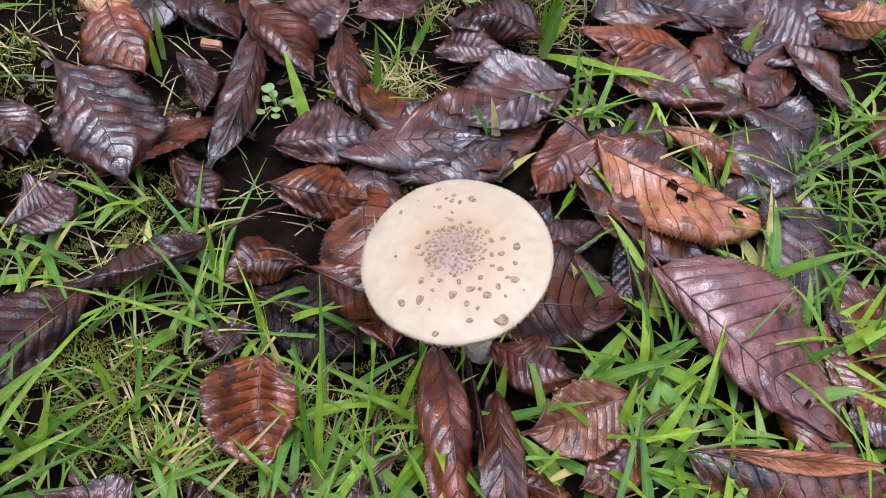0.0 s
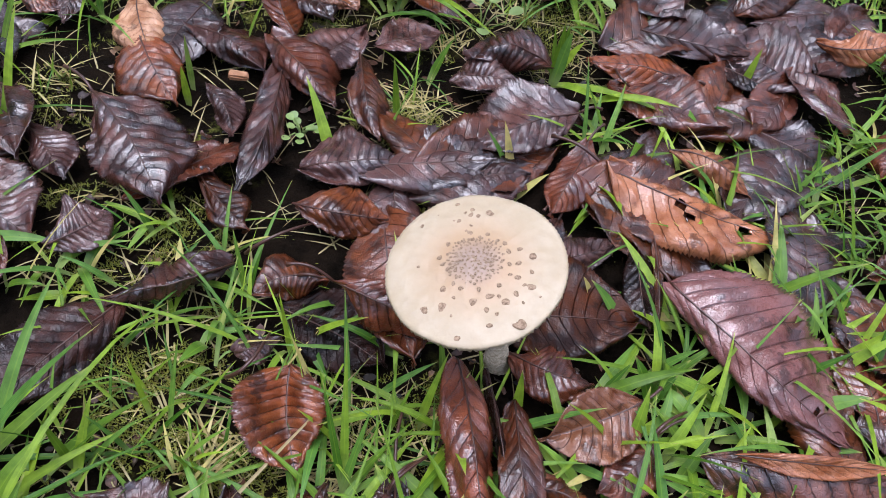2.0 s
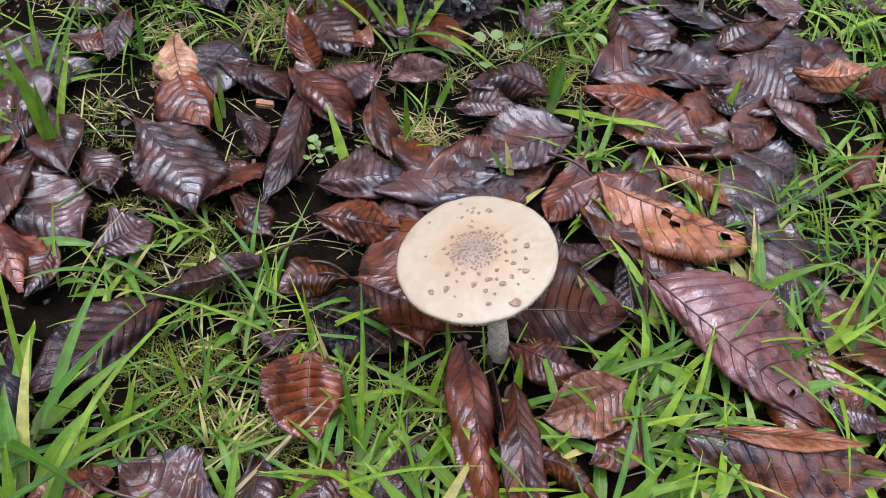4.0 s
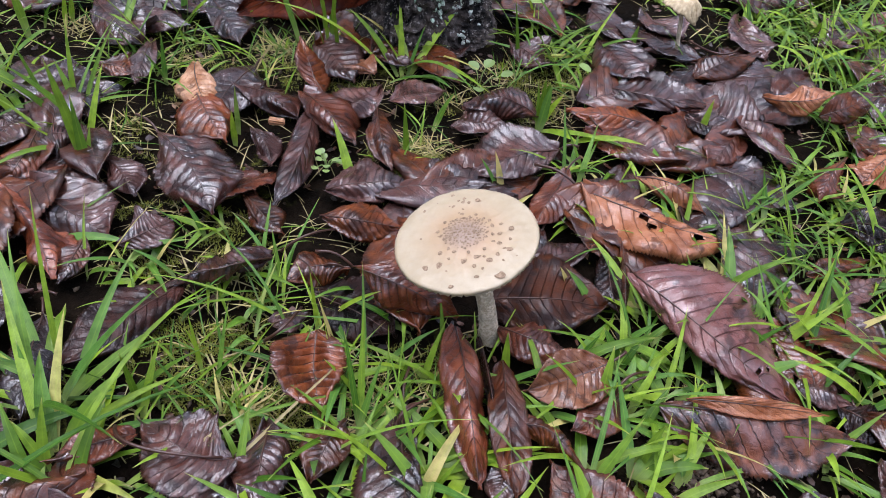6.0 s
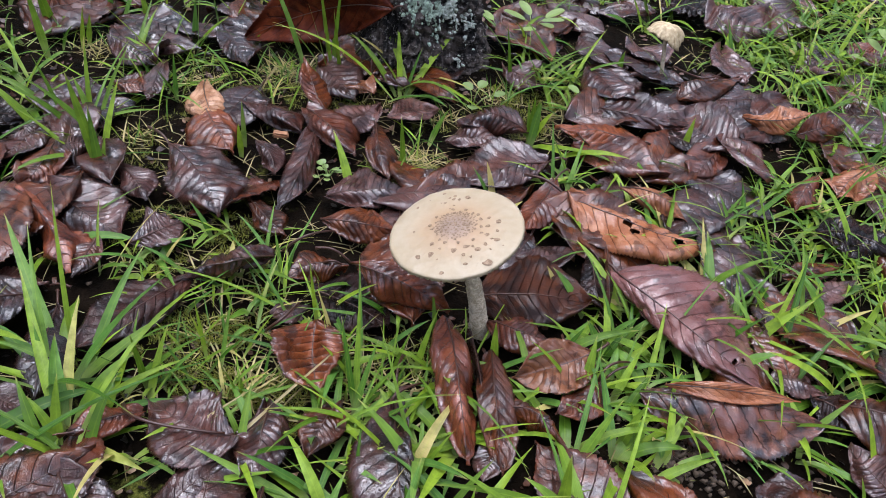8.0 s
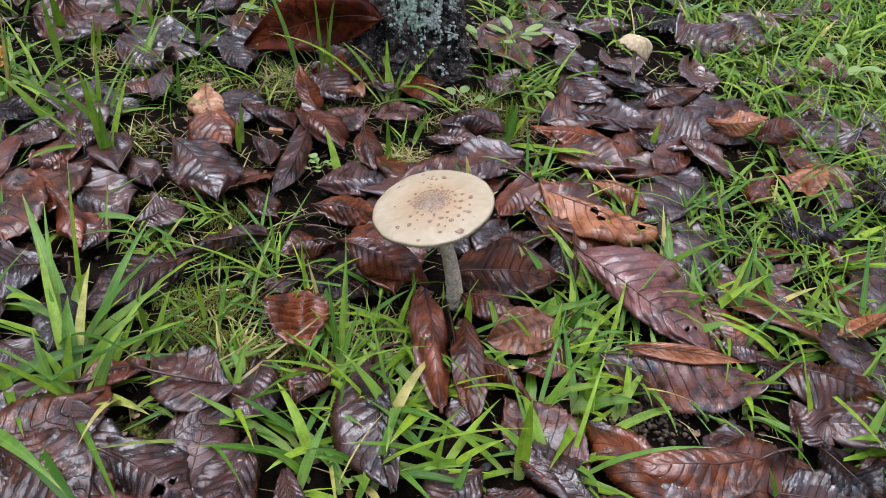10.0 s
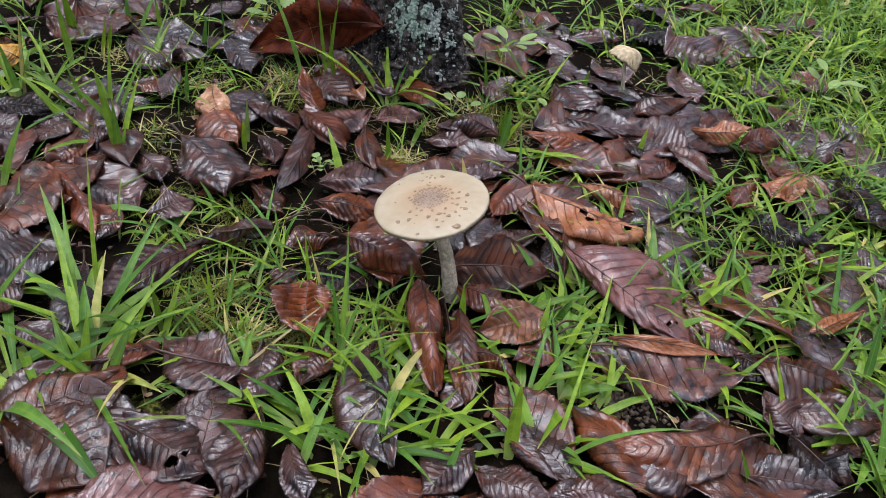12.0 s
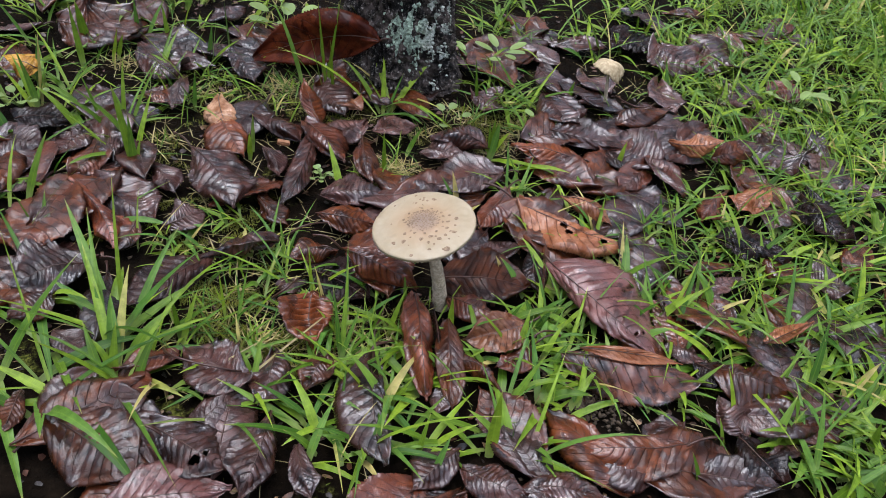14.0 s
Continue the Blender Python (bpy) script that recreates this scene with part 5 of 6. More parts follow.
tuft = grass_tuft("upright bright green grass tuft beside a brown leaf")
blade(tuft, (-0.140, 0.105), (-0.131, 0.106, 0.035), 0.0059, 0.003, 0.5)
blade(tuft, (-0.136, 0.085), (-0.142, 0.090, 0.040), 0.0046, 0.005, 0.5)
blade(tuft, (-0.132, 0.086), (-0.107, 0.103, 0.025), 0.0035, 0.008, 0.5)
blade(tuft, (-0.113, 0.114), (-0.121, 0.126, 0.035), 0.0030, 0.005, 0.5)
blade(tuft, (-0.103, 0.111), (-0.102, 0.138, 0.035), 0.0030, 0.005, 0.5)
blade(tuft, (-0.109, 0.103), (-0.086, 0.115, 0.025), 0.0029, 0.006, 0.5)
blade(tuft, (-0.115, 0.096), (-0.130, 0.098, 0.030), 0.0029, 0.006, 0.5)
blade(tuft, (-0.126, 0.042), (-0.084, 0.066, 0.012), 0.0045, 0.008, 0.5)
blade(tuft, (-0.093, 0.096), (-0.071, 0.107, 0.020), 0.0029, 0.006, 0.5)
blade(tuft, (-0.093, 0.120), (-0.076, 0.137, 0.025), 0.0030, 0.006, 0.5)
tuft = grass_tuft("slender green grass tuft near the mushroom stem")
blade(tuft, (-0.018, 0.094), (-0.034, 0.125, 0.045), 0.0040, 0.005, 0.5)
blade(tuft, (-0.018, 0.094), (-0.027, 0.142, 0.055), 0.0045, 0.005, 0.5)
blade(tuft, (-0.019, 0.093), (-0.011, 0.121, 0.035), 0.0045, 0.006, 0.5)
blade(tuft, (-0.019, 0.093), (0.010, 0.125, 0.025), 0.0040, 0.008, 0.5)
blade(tuft, (-0.015, 0.094), (0.018, 0.113, 0.015), 0.0040, 0.008, 0.5)
blade(tuft, (-0.039, 0.135), (-0.054, 0.147, 0.040), 0.0035, 0.006, 0.5)
blade(tuft, (-0.062, 0.188), (-0.070, 0.180, 0.030), 0.0038, 0.004, 0.5)
blade(tuft, (-0.013, 0.142), (0.015, 0.156, 0.020), 0.0042, 0.006, 0.5)
blade(tuft, (-0.023, 0.115), (-0.044, 0.118, 0.025), 0.0035, 0.006, 0.5)
tuft = grass_tuft("long pale straw stem lying over the grass")
blade(tuft, (-0.102, 0.017), (-0.014, 0.156, 0.022), 0.0022, 0.006, -1)
blade(tuft, (-0.118, 0.042), (-0.072, 0.084, 0.020), 0.0022, 0.006, -1)
blade(tuft, (0.002, 0.072), (0.030, 0.098, 0.010), 0.0022, 0.004, -1)
blade(tuft, (0.007, 0.089), (0.016, 0.124, 0.015), 0.0023, 0.004, -1)
tuft = grass_tuft("broad bright green grass tuft in front of the leaves")
blade(tuft, (0.099, 0.040), (0.097, 0.057, 0.050), 0.0094, 0.004, 0.5)
blade(tuft, (0.109, 0.084), (0.128, 0.108, 0.035), 0.0067, 0.008, 0.5)
blade(tuft, (0.132, 0.099), (0.144, 0.115, 0.025), 0.0069, 0.006, 0.5)
blade(tuft, (0.134, 0.099), (0.184, 0.115, 0.008), 0.0070, 0.008, 0.5)
blade(tuft, (0.151, 0.083), (0.186, 0.097, 0.012), 0.0063, 0.008, 0.5)
blade(tuft, (0.099, 0.057), (0.030, 0.046, 0.018), 0.0053, 0.012, 0.5)
blade(tuft, (0.096, 0.046), (0.050, 0.006, 0.010), 0.0052, 0.010, 0.5)
blade(tuft, (0.093, 0.041), (0.036, 0.056, 0.025), 0.0048, 0.010, 0.5)
blade(tuft, (0.126, 0.042), (0.184, 0.025, 0.010), 0.0075, 0.010, 0.5)
blade(tuft, (0.113, 0.032), (0.098, 0.005, 0.010), 0.0052, 0.006, 0.5)
blade(tuft, (0.015, 0.018), (0.035, -0.009, 0.010), 0.0061, 0.006, 0.5)
blade(tuft, (0.061, 0.006), (0.070, 0.029, 0.030), 0.0061, 0.006, 0.5)
blade(tuft, (0.114, 0.051), (0.110, 0.052, 0.030), 0.0053, 0.003, 0.5)
blade(tuft, (0.072, 0.045), (0.032, 0.021, 0.012), 0.0047, 0.008, 0.5)
blade(tuft, (0.050, 0.022), (0.054, 0.043, 0.030), 0.0047, 0.006, 0.5)
blade(tuft, (0.041, 0.042), (0.062, 0.063, 0.025), 0.0043, 0.006, 0.5)
blade(tuft, (0.025, 0.063), (0.040, 0.077, 0.025), 0.0038, 0.006, 0.5)
blade(tuft, (0.087, 0.058), (0.132, 0.072, 0.010), 0.0049, 0.008, 0.5)
blade(tuft, (0.013, 0.027), (-0.017, 0.020, 0.012), 0.0052, 0.008, 0.5)
blade(tuft, (-0.015, 0.015), (-0.039, 0.017, 0.015), 0.0057, 0.008, 0.5)
blade(tuft, (0.036, 0.028), (0.084, 0.032, 0.010), 0.0053, 0.008, 0.5)
tuft = grass_tuft("long bright green grass tuft beside the large leaf")
blade(tuft, (0.240, 0.187), (0.256, 0.254, 0.050), 0.0053, 0.008, 0.5)
blade(tuft, (0.260, 0.197), (0.215, 0.212, 0.035), 0.0059, 0.008, 0.5)
blade(tuft, (0.297, 0.215), (0.315, 0.246, 0.030), 0.0063, 0.008, 0.5)
blade(tuft, (0.284, 0.199), (0.234, 0.178, 0.015), 0.0059, 0.008, 0.5)
blade(tuft, (0.325, 0.237), (0.260, 0.156, 0.012), 0.0061, 0.010, 0.5)
blade(tuft, (0.340, 0.214), (0.338, 0.270, 0.055), 0.0050, 0.005, 0.5)
blade(tuft, (0.354, 0.256), (0.402, 0.291, 0.025), 0.0061, 0.010, 0.5)
blade(tuft, (0.292, 0.221), (0.239, 0.207, 0.020), 0.0054, 0.008, 0.5)
blade(tuft, (0.314, 0.234), (0.344, 0.251, 0.020), 0.0058, 0.008, 0.5)
blade(tuft, (0.273, 0.222), (0.306, 0.233, 0.020), 0.0049, 0.008, 0.5)
blade(tuft, (0.273, 0.189), (0.305, 0.206, 0.012), 0.0054, 0.006, 0.5)
blade(tuft, (0.237, 0.161), (0.270, 0.197, 0.025), 0.0052, 0.008, 0.5)
tuft = grass_tuft("green grass tuft between curled brown leaves")
blade(tuft, (0.346, 0.154), (0.351, 0.196, 0.050), 0.0068, 0.008, 0.5)
blade(tuft, (0.353, 0.162), (0.294, 0.111, 0.010), 0.0065, 0.010, 0.5)
blade(tuft, (0.304, 0.095), (0.318, 0.124, 0.030), 0.0075, 0.008, 0.5)
blade(tuft, (0.280, 0.105), (0.263, 0.128, 0.040), 0.0055, 0.005, 0.5)
blade(tuft, (0.291, 0.095), (0.365, 0.142, 0.020), 0.0058, 0.012, 0.5)
blade(tuft, (0.358, 0.112), (0.393, 0.147, 0.025), 0.0067, 0.010, 0.5)
blade(tuft, (0.381, 0.163), (0.402, 0.183, 0.025), 0.0070, 0.008, 0.5)
blade(tuft, (0.369, 0.274), (0.369, 0.303, 0.035), 0.0061, 0.005, 0.5)
blade(tuft, (0.418, 0.263), (0.414, 0.303, 0.040), 0.0070, 0.005, 0.5)
blade(tuft, (0.395, 0.256), (0.428, 0.234, 0.010), 0.0069, 0.008, 0.5)
blade(tuft, (0.247, 0.045), (0.231, 0.054, 0.030), 0.0067, 0.004, 0.5)
blade(tuft, (0.268, 0.083), (0.257, 0.092, 0.025), 0.0059, 0.003, 0.5)
blade(tuft, (0.350, 0.133), (0.310, 0.130, 0.020), 0.0058, 0.008, 0.5)
blade(tuft, (0.379, 0.094), (0.338, 0.094, 0.015), 0.0064, 0.008, 0.5)
blade(tuft, (0.351, 0.069), (0.381, 0.090, 0.015), 0.0064, 0.008, 0.5)
tuft = grass_tuft("small green grass tuft behind the mushroom cap")
blade(tuft, (0.048, 0.285), (-0.021, 0.282, 0.008), 0.0095, 0.008, 0.5)
blade(tuft, (0.046, 0.290), (-0.011, 0.294, 0.010), 0.0061, 0.010, 0.5)
blade(tuft, (0.043, 0.303), (0.022, 0.308, 0.030), 0.0071, 0.004, 0.5)
blade(tuft, (0.043, 0.303), (0.032, 0.315, 0.032), 0.0071, 0.004, 0.5)
blade(tuft, (0.046, 0.285), (0.064, 0.295, 0.015), 0.0053, 0.005, 0.5)
blade(tuft, (0.018, 0.283), (-0.011, 0.256, 0.010), 0.0025, 0.006, 0.5)
tuft = grass_tuft("pale green arching grass tuft among russet leaves")
blade(tuft, (0.065, 0.395), (0.158, 0.362, 0.010), 0.0087, 0.016, 0.5)
blade(tuft, (0.065, 0.395), (0.069, 0.401, 0.040), 0.0112, 0.008, 0.5)
blade(tuft, (0.063, 0.395), (0.051, 0.359, 0.010), 0.0070, 0.005, 0.5)
blade(tuft, (0.066, 0.397), (0.097, 0.371, 0.010), 0.0071, 0.006, 0.5)
blade(tuft, (0.065, 0.397), (0.063, 0.403, 0.045), 0.0081, 0.005, 0.5)
blade(tuft, (0.079, 0.339), (0.118, 0.352, 0.012), 0.0034, 0.006, 0.5)
blade(tuft, (0.108, 0.327), (0.146, 0.335, 0.012), 0.0038, 0.008, 0.5)
blade(tuft, (0.149, 0.388), (0.123, 0.313, 0.015), 0.0035, 0.008, 0.5)
blade(tuft, (0.158, 0.401), (0.198, 0.370, 0.015), 0.0043, 0.010, 0.5)
blade(tuft, (0.094, 0.289), (0.077, 0.253, 0.010), 0.0043, 0.006, 0.5)
blade(tuft, (0.097, 0.311), (0.084, 0.266, 0.015), 0.0044, 0.006, 0.5)
tuft = grass_tuft("pale grass blades standing among dark leaves")
blade(tuft, (-0.065, 0.288), (-0.089, 0.323, 0.032), 0.0080, 0.008, 0.5)
blade(tuft, (-0.067, 0.311), (-0.053, 0.276, 0.012), 0.0044, 0.006, 0.5)
blade(tuft, (-0.033, 0.329), (-0.039, 0.338, 0.045), 0.0055, 0.004, 0.5)
blade(tuft, (-0.038, 0.319), (-0.028, 0.329, 0.025), 0.0032, 0.004, 0.5)
blade(tuft, (-0.019, 0.374), (-0.006, 0.392, 0.025), 0.0070, 0.008, 0.5)
blade(tuft, (-0.145, 0.382), (-0.132, 0.386, 0.030), 0.0062, 0.005, 0.5)
blade(tuft, (-0.162, 0.315), (-0.162, 0.315, 0.030), 0.0057, 0.005, 0.5)
blade(tuft, (-0.164, 0.329), (-0.164, 0.331, 0.040), 0.0048, 0.005, 0.5)
tuft = grass_tuft("thin green grass blades on moss")
blade(tuft, (-0.090, 0.190), (-0.131, 0.221, 0.022), 0.0036, 0.015, 0.5)
blade(tuft, (-0.092, 0.187), (-0.081, 0.257, 0.015), 0.0024, 0.005, 0.5)
blade(tuft, (-0.089, 0.187), (-0.100, 0.209, 0.025), 0.0035, 0.005, 0.5)
blade(tuft, (-0.088, 0.188), (-0.083, 0.206, 0.020), 0.0027, 0.005, 0.5)
blade(tuft, (-0.164, 0.132), (-0.113, 0.167, 0.012), 0.0046, 0.010, 0.5)
blade(tuft, (-0.139, 0.146), (-0.122, 0.158, 0.012), 0.0038, 0.006, 0.5)
blade(tuft, (-0.023, 0.130), (-0.034, 0.171, 0.050), 0.0034, 0.005, 0.5)
blade(tuft, (-0.036, 0.168), (-0.005, 0.170, 0.015), 0.0037, 0.003, 0.5)
blade(tuft, (-0.057, 0.155), (-0.064, 0.167, 0.040), 0.0029, 0.005, 0.5)
blade(tuft, (-0.155, 0.180), (-0.181, 0.181, 0.015), 0.0037, 0.008, 0.5)
blade(tuft, (-0.158, 0.173), (-0.177, 0.158, 0.012), 0.0036, 0.008, 0.5)
blade(tuft, (-0.171, 0.183), (-0.156, 0.196, 0.020), 0.0033, 0.005, 0.5)
tuft = grass_tuft("green grass tuft between wet leaves")
blade(tuft, (0.113, 0.202), (0.087, 0.216, 0.025), 0.0079, 0.008, 0.5)
blade(tuft, (0.155, 0.258), (0.129, 0.273, 0.015), 0.0088, 0.008, 0.5)
blade(tuft, (0.057, 0.144), (0.054, 0.154, 0.030), 0.0064, 0.004, 0.5)
blade(tuft, (0.010, 0.130), (0.019, 0.156, 0.032), 0.0049, 0.008, 0.5)
blade(tuft, (0.010, 0.130), (0.045, 0.151, 0.020), 0.0028, 0.006, 0.5)
blade(tuft, (0.016, 0.126), (0.031, 0.152, 0.025), 0.0031, 0.006, 0.5)
blade(tuft, (-0.004, 0.123), (0.006, 0.142, 0.025), 0.0031, 0.006, 0.5)
blade(tuft, (0.091, 0.115), (0.064, 0.129, 0.012), 0.0064, 0.008, 0.5)
blade(tuft, (0.112, 0.132), (0.115, 0.157, 0.030), 0.0073, 0.008, 0.5)
blade(tuft, (0.131, 0.135), (0.146, 0.163, 0.022), 0.0061, 0.008, 0.5)
blade(tuft, (0.136, 0.123), (0.151, 0.147, 0.015), 0.0068, 0.008, 0.5)
blade(tuft, (0.140, 0.166), (0.121, 0.174, 0.015), 0.0085, 0.006, 0.5)
blade(tuft, (0.126, 0.163), (0.111, 0.178, 0.020), 0.0084, 0.006, 0.5)
blade(tuft, (0.123, 0.163), (0.135, 0.174, 0.015), 0.0077, 0.006, 0.5)
blade(tuft, (0.147, 0.179), (0.166, 0.155, 0.010), 0.0048, 0.008, 0.5)
blade(tuft, (0.126, 0.182), (0.145, 0.188, 0.020), 0.0055, 0.006, 0.5)
blade(tuft, (0.159, 0.151), (0.195, 0.148, 0.012), 0.0056, 0.008, 0.5)
tuft = grass_tuft("tall green grass tuft among dark leaves")
blade(tuft, (-0.252, 0.264), (-0.272, 0.280, 0.075), 0.0089, 0.008, 0.5)
blade(tuft, (-0.250, 0.260), (-0.260, 0.279, 0.050), 0.0081, 0.005, 0.5)
blade(tuft, (-0.256, 0.270), (-0.276, 0.291, 0.045), 0.0068, 0.005, 0.5)
blade(tuft, (-0.259, 0.279), (-0.256, 0.321, 0.050), 0.0061, 0.008, 0.5)
blade(tuft, (-0.273, 0.305), (-0.328, 0.303, 0.050), 0.0094, 0.014, 0.5)
blade(tuft, (-0.252, 0.264), (-0.249, 0.277, 0.030), 0.0067, 0.004, 0.5)
blade(tuft, (-0.317, 0.299), (-0.363, 0.307, 0.040), 0.0081, 0.012, 0.5)
blade(tuft, (-0.298, 0.316), (-0.267, 0.326, 0.020), 0.0056, 0.008, 0.5)
tuft = grass_tuft("tall green grass blades beside a yellow leaf")
blade(tuft, (-0.378, 0.328), (-0.390, 0.330, 0.060), 0.0093, 0.008, 0.5)
blade(tuft, (-0.380, 0.337), (-0.369, 0.339, 0.080), 0.0109, 0.008, 0.5)
blade(tuft, (-0.383, 0.329), (-0.372, 0.349, 0.040), 0.0076, 0.005, 0.5)
blade(tuft, (-0.397, 0.461), (-0.392, 0.443, 0.060), 0.0113, 0.005, 0.5)
blade(tuft, (-0.395, 0.457), (-0.376, 0.454, 0.020), 0.0094, 0.005, 0.5)
blade(tuft, (-0.359, 0.336), (-0.333, 0.362, 0.045), 0.0067, 0.006, 0.5)
blade(tuft, (-0.469, 0.413), (-0.366, 0.359, 0.030), 0.0045, 0.008, 0.5)
blade(tuft, (-0.350, 0.328), (-0.295, 0.353, 0.030), 0.0058, 0.010, 0.5)
tuft = grass_tuft("green grass tuft near the foot of the tree")
blade(tuft, (-0.267, 0.484), (-0.260, 0.481, 0.045), 0.0091, 0.003, 0.5)
blade(tuft, (-0.256, 0.518), (-0.259, 0.516, 0.060), 0.0131, 0.005, 0.5)
blade(tuft, (-0.263, 0.472), (-0.277, 0.466, 0.035), 0.0063, 0.005, 0.5)
blade(tuft, (-0.263, 0.472), (-0.230, 0.484, 0.030), 0.0063, 0.006, 0.5)
blade(tuft, (-0.239, 0.380), (-0.221, 0.386, 0.035), 0.0049, 0.005, 0.5)
blade(tuft, (-0.238, 0.377), (-0.252, 0.371, 0.030), 0.0049, 0.005, 0.5)
blade(tuft, (-0.242, 0.379), (-0.242, 0.386, 0.040), 0.0049, 0.003, 0.5)
blade(tuft, (-0.238, 0.377), (-0.209, 0.379, 0.012), 0.0049, 0.006, 0.5)
blade(tuft, (-0.238, 0.377), (-0.259, 0.360, 0.012), 0.0049, 0.006, 0.5)
tuft = grass_tuft("long arching grass tuft against the tree trunk")
blade(tuft, (-0.057, 0.479), (-0.099, 0.455, 0.045), 0.0068, 0.008, 0.5)
blade(tuft, (-0.057, 0.479), (-0.019, 0.493, 0.050), 0.0060, 0.006, 0.5)
blade(tuft, (-0.057, 0.479), (0.013, 0.434, 0.020), 0.0067, 0.014, 0.5)
blade(tuft, (-0.056, 0.492), (-0.112, 0.495, 0.090), 0.0078, 0.025, 0.5)
blade(tuft, (-0.057, 0.479), (-0.039, 0.480, 0.025), 0.0060, 0.004, 0.5)
blade(tuft, (-0.057, 0.479), (0.024, 0.410, 0.015), 0.0050, 0.016, 0.5)
blade(tuft, (-0.083, 0.508), (-0.116, 0.475, 0.035), 0.0070, 0.008, 0.5)
blade(tuft, (-0.065, 0.489), (-0.094, 0.485, 0.045), 0.0061, 0.006, 0.5)
tuft = grass_tuft("thin grass blades standing before the russet leaf")
blade(tuft, (-0.139, 0.472), (-0.159, 0.449, 0.045), 0.0043, 0.006, 0.5)
blade(tuft, (-0.116, 0.481), (-0.091, 0.475, 0.040), 0.0043, 0.006, 0.5)
blade(tuft, (-0.151, 0.467), (-0.169, 0.442, 0.030), 0.0043, 0.006, 0.5)
blade(tuft, (-0.101, 0.474), (-0.130, 0.458, 0.030), 0.0043, 0.008, 0.5)
blade(tuft, (-0.159, 0.451), (-0.185, 0.432, 0.025), 0.0043, 0.006, 0.5)
blade(tuft, (-0.117, 0.461), (-0.088, 0.469, 0.020), 0.0043, 0.006, 0.5)
blade(tuft, (-0.130, 0.473), (-0.143, 0.480, 0.095), 0.0069, 0.005, 0.5)
blade(tuft, (-0.129, 0.476), (-0.125, 0.501, 0.090), 0.0061, 0.008, 0.5)
blade(tuft, (-0.134, 0.487), (-0.181, 0.457, 0.045), 0.0035, 0.015, 0.5)
blade(tuft, (-0.131, 0.475), (-0.152, 0.466, 0.035), 0.0035, 0.006, 0.5)
tuft = grass_tuft("green grass tuft beside the tree")
blade(tuft, (0.067, 0.405), (0.068, 0.413, 0.035), 0.0095, 0.004, 0.5)
blade(tuft, (0.066, 0.404), (0.081, 0.412, 0.025), 0.0080, 0.005, 0.5)
blade(tuft, (0.067, 0.401), (0.049, 0.399, 0.015), 0.0063, 0.005, 0.5)
blade(tuft, (0.065, 0.406), (0.058, 0.413, 0.035), 0.0072, 0.003, 0.5)
blade(tuft, (0.042, 0.492), (0.030, 0.504, 0.055), 0.0052, 0.003, 0.5)
blade(tuft, (0.087, 0.382), (0.148, 0.370, 0.018), 0.0070, 0.014, 0.5)
blade(tuft, (0.188, 0.683), (0.141, 0.654, 0.070), 0.0092, 0.020, 0.5)
blade(tuft, (0.143, 0.531), (0.147, 0.540, 0.030), 0.0091, 0.004, 0.5)
blade(tuft, (0.387, 0.591), (0.367, 0.594, 0.030), 0.0142, 0.002, 0.5)
blade(tuft, (0.097, 0.212), (0.083, 0.217, 0.025), 0.0077, 0.004, 0.5)
blade(tuft, (0.126, 0.173), (0.142, 0.184, 0.015), 0.0069, 0.005, 0.5)
blade(tuft, (0.131, 0.156), (0.155, 0.174, 0.015), 0.0062, 0.005, 0.5)
blade(tuft, (0.200, 0.422), (0.204, 0.433, 0.030), 0.0066, 0.004, 0.5)
blade(tuft, (0.213, 0.312), (0.232, 0.333, 0.030), 0.0052, 0.006, 0.5)
blade(tuft, (0.248, 0.340), (0.279, 0.357, 0.030), 0.0054, 0.008, 0.5)
blade(tuft, (0.260, 0.344), (0.310, 0.353, 0.020), 0.0055, 0.008, 0.5)
blade(tuft, (0.229, 0.308), (0.210, 0.325, 0.030), 0.0052, 0.005, 0.5)
tuft = grass_tuft("arching blue-green grass tuft at the foot of the tree")
blade(tuft, (-0.049, 0.447), (-0.126, 0.531, 0.075), 0.0069, 0.045, 0.5)
blade(tuft, (-0.051, 0.448), (-0.013, 0.507, 0.045), 0.0077, 0.010, 0.5)
blade(tuft, (-0.062, 0.449), (0.012, 0.410, 0.012), 0.0074, 0.040, 0.5)
blade(tuft, (-0.063, 0.439), (-0.178, 0.451, 0.045), 0.0042, 0.035, 0.5)
blade(tuft, (-0.057, 0.443), (-0.068, 0.474, 0.060), 0.0059, 0.008, 0.5)
blade(tuft, (-0.061, 0.444), (-0.110, 0.469, 0.040), 0.0068, 0.014, 0.5)
blade(tuft, (-0.047, 0.445), (-0.010, 0.420, 0.008), 0.0058, 0.012, 0.5)
blade(tuft, (-0.052, 0.446), (-0.086, 0.450, 0.040), 0.0058, 0.008, 0.5)
blade(tuft, (-0.043, 0.441), (0.015, 0.421, 0.010), 0.0058, 0.016, 0.5)
blade(tuft, (-0.066, 0.432), (-0.014, 0.430, 0.008), 0.0050, 0.012, 0.5)
blade(tuft, (-0.053, 0.443), (-0.041, 0.454, 0.045), 0.0050, 0.006, 0.5)
tuft = grass_tuft("tall upright grass before the standing red-brown leaf")
blade(tuft, (-0.123, 0.455), (-0.140, 0.466, 0.105), 0.0045, 0.004, 0.5)
blade(tuft, (-0.125, 0.457), (-0.118, 0.477, 0.105), 0.0052, 0.006, 0.5)
blade(tuft, (-0.148, 0.455), (-0.195, 0.485, 0.085), 0.0061, 0.025, 0.5)
blade(tuft, (-0.126, 0.454), (-0.141, 0.442, 0.075), 0.0050, 0.006, 0.5)
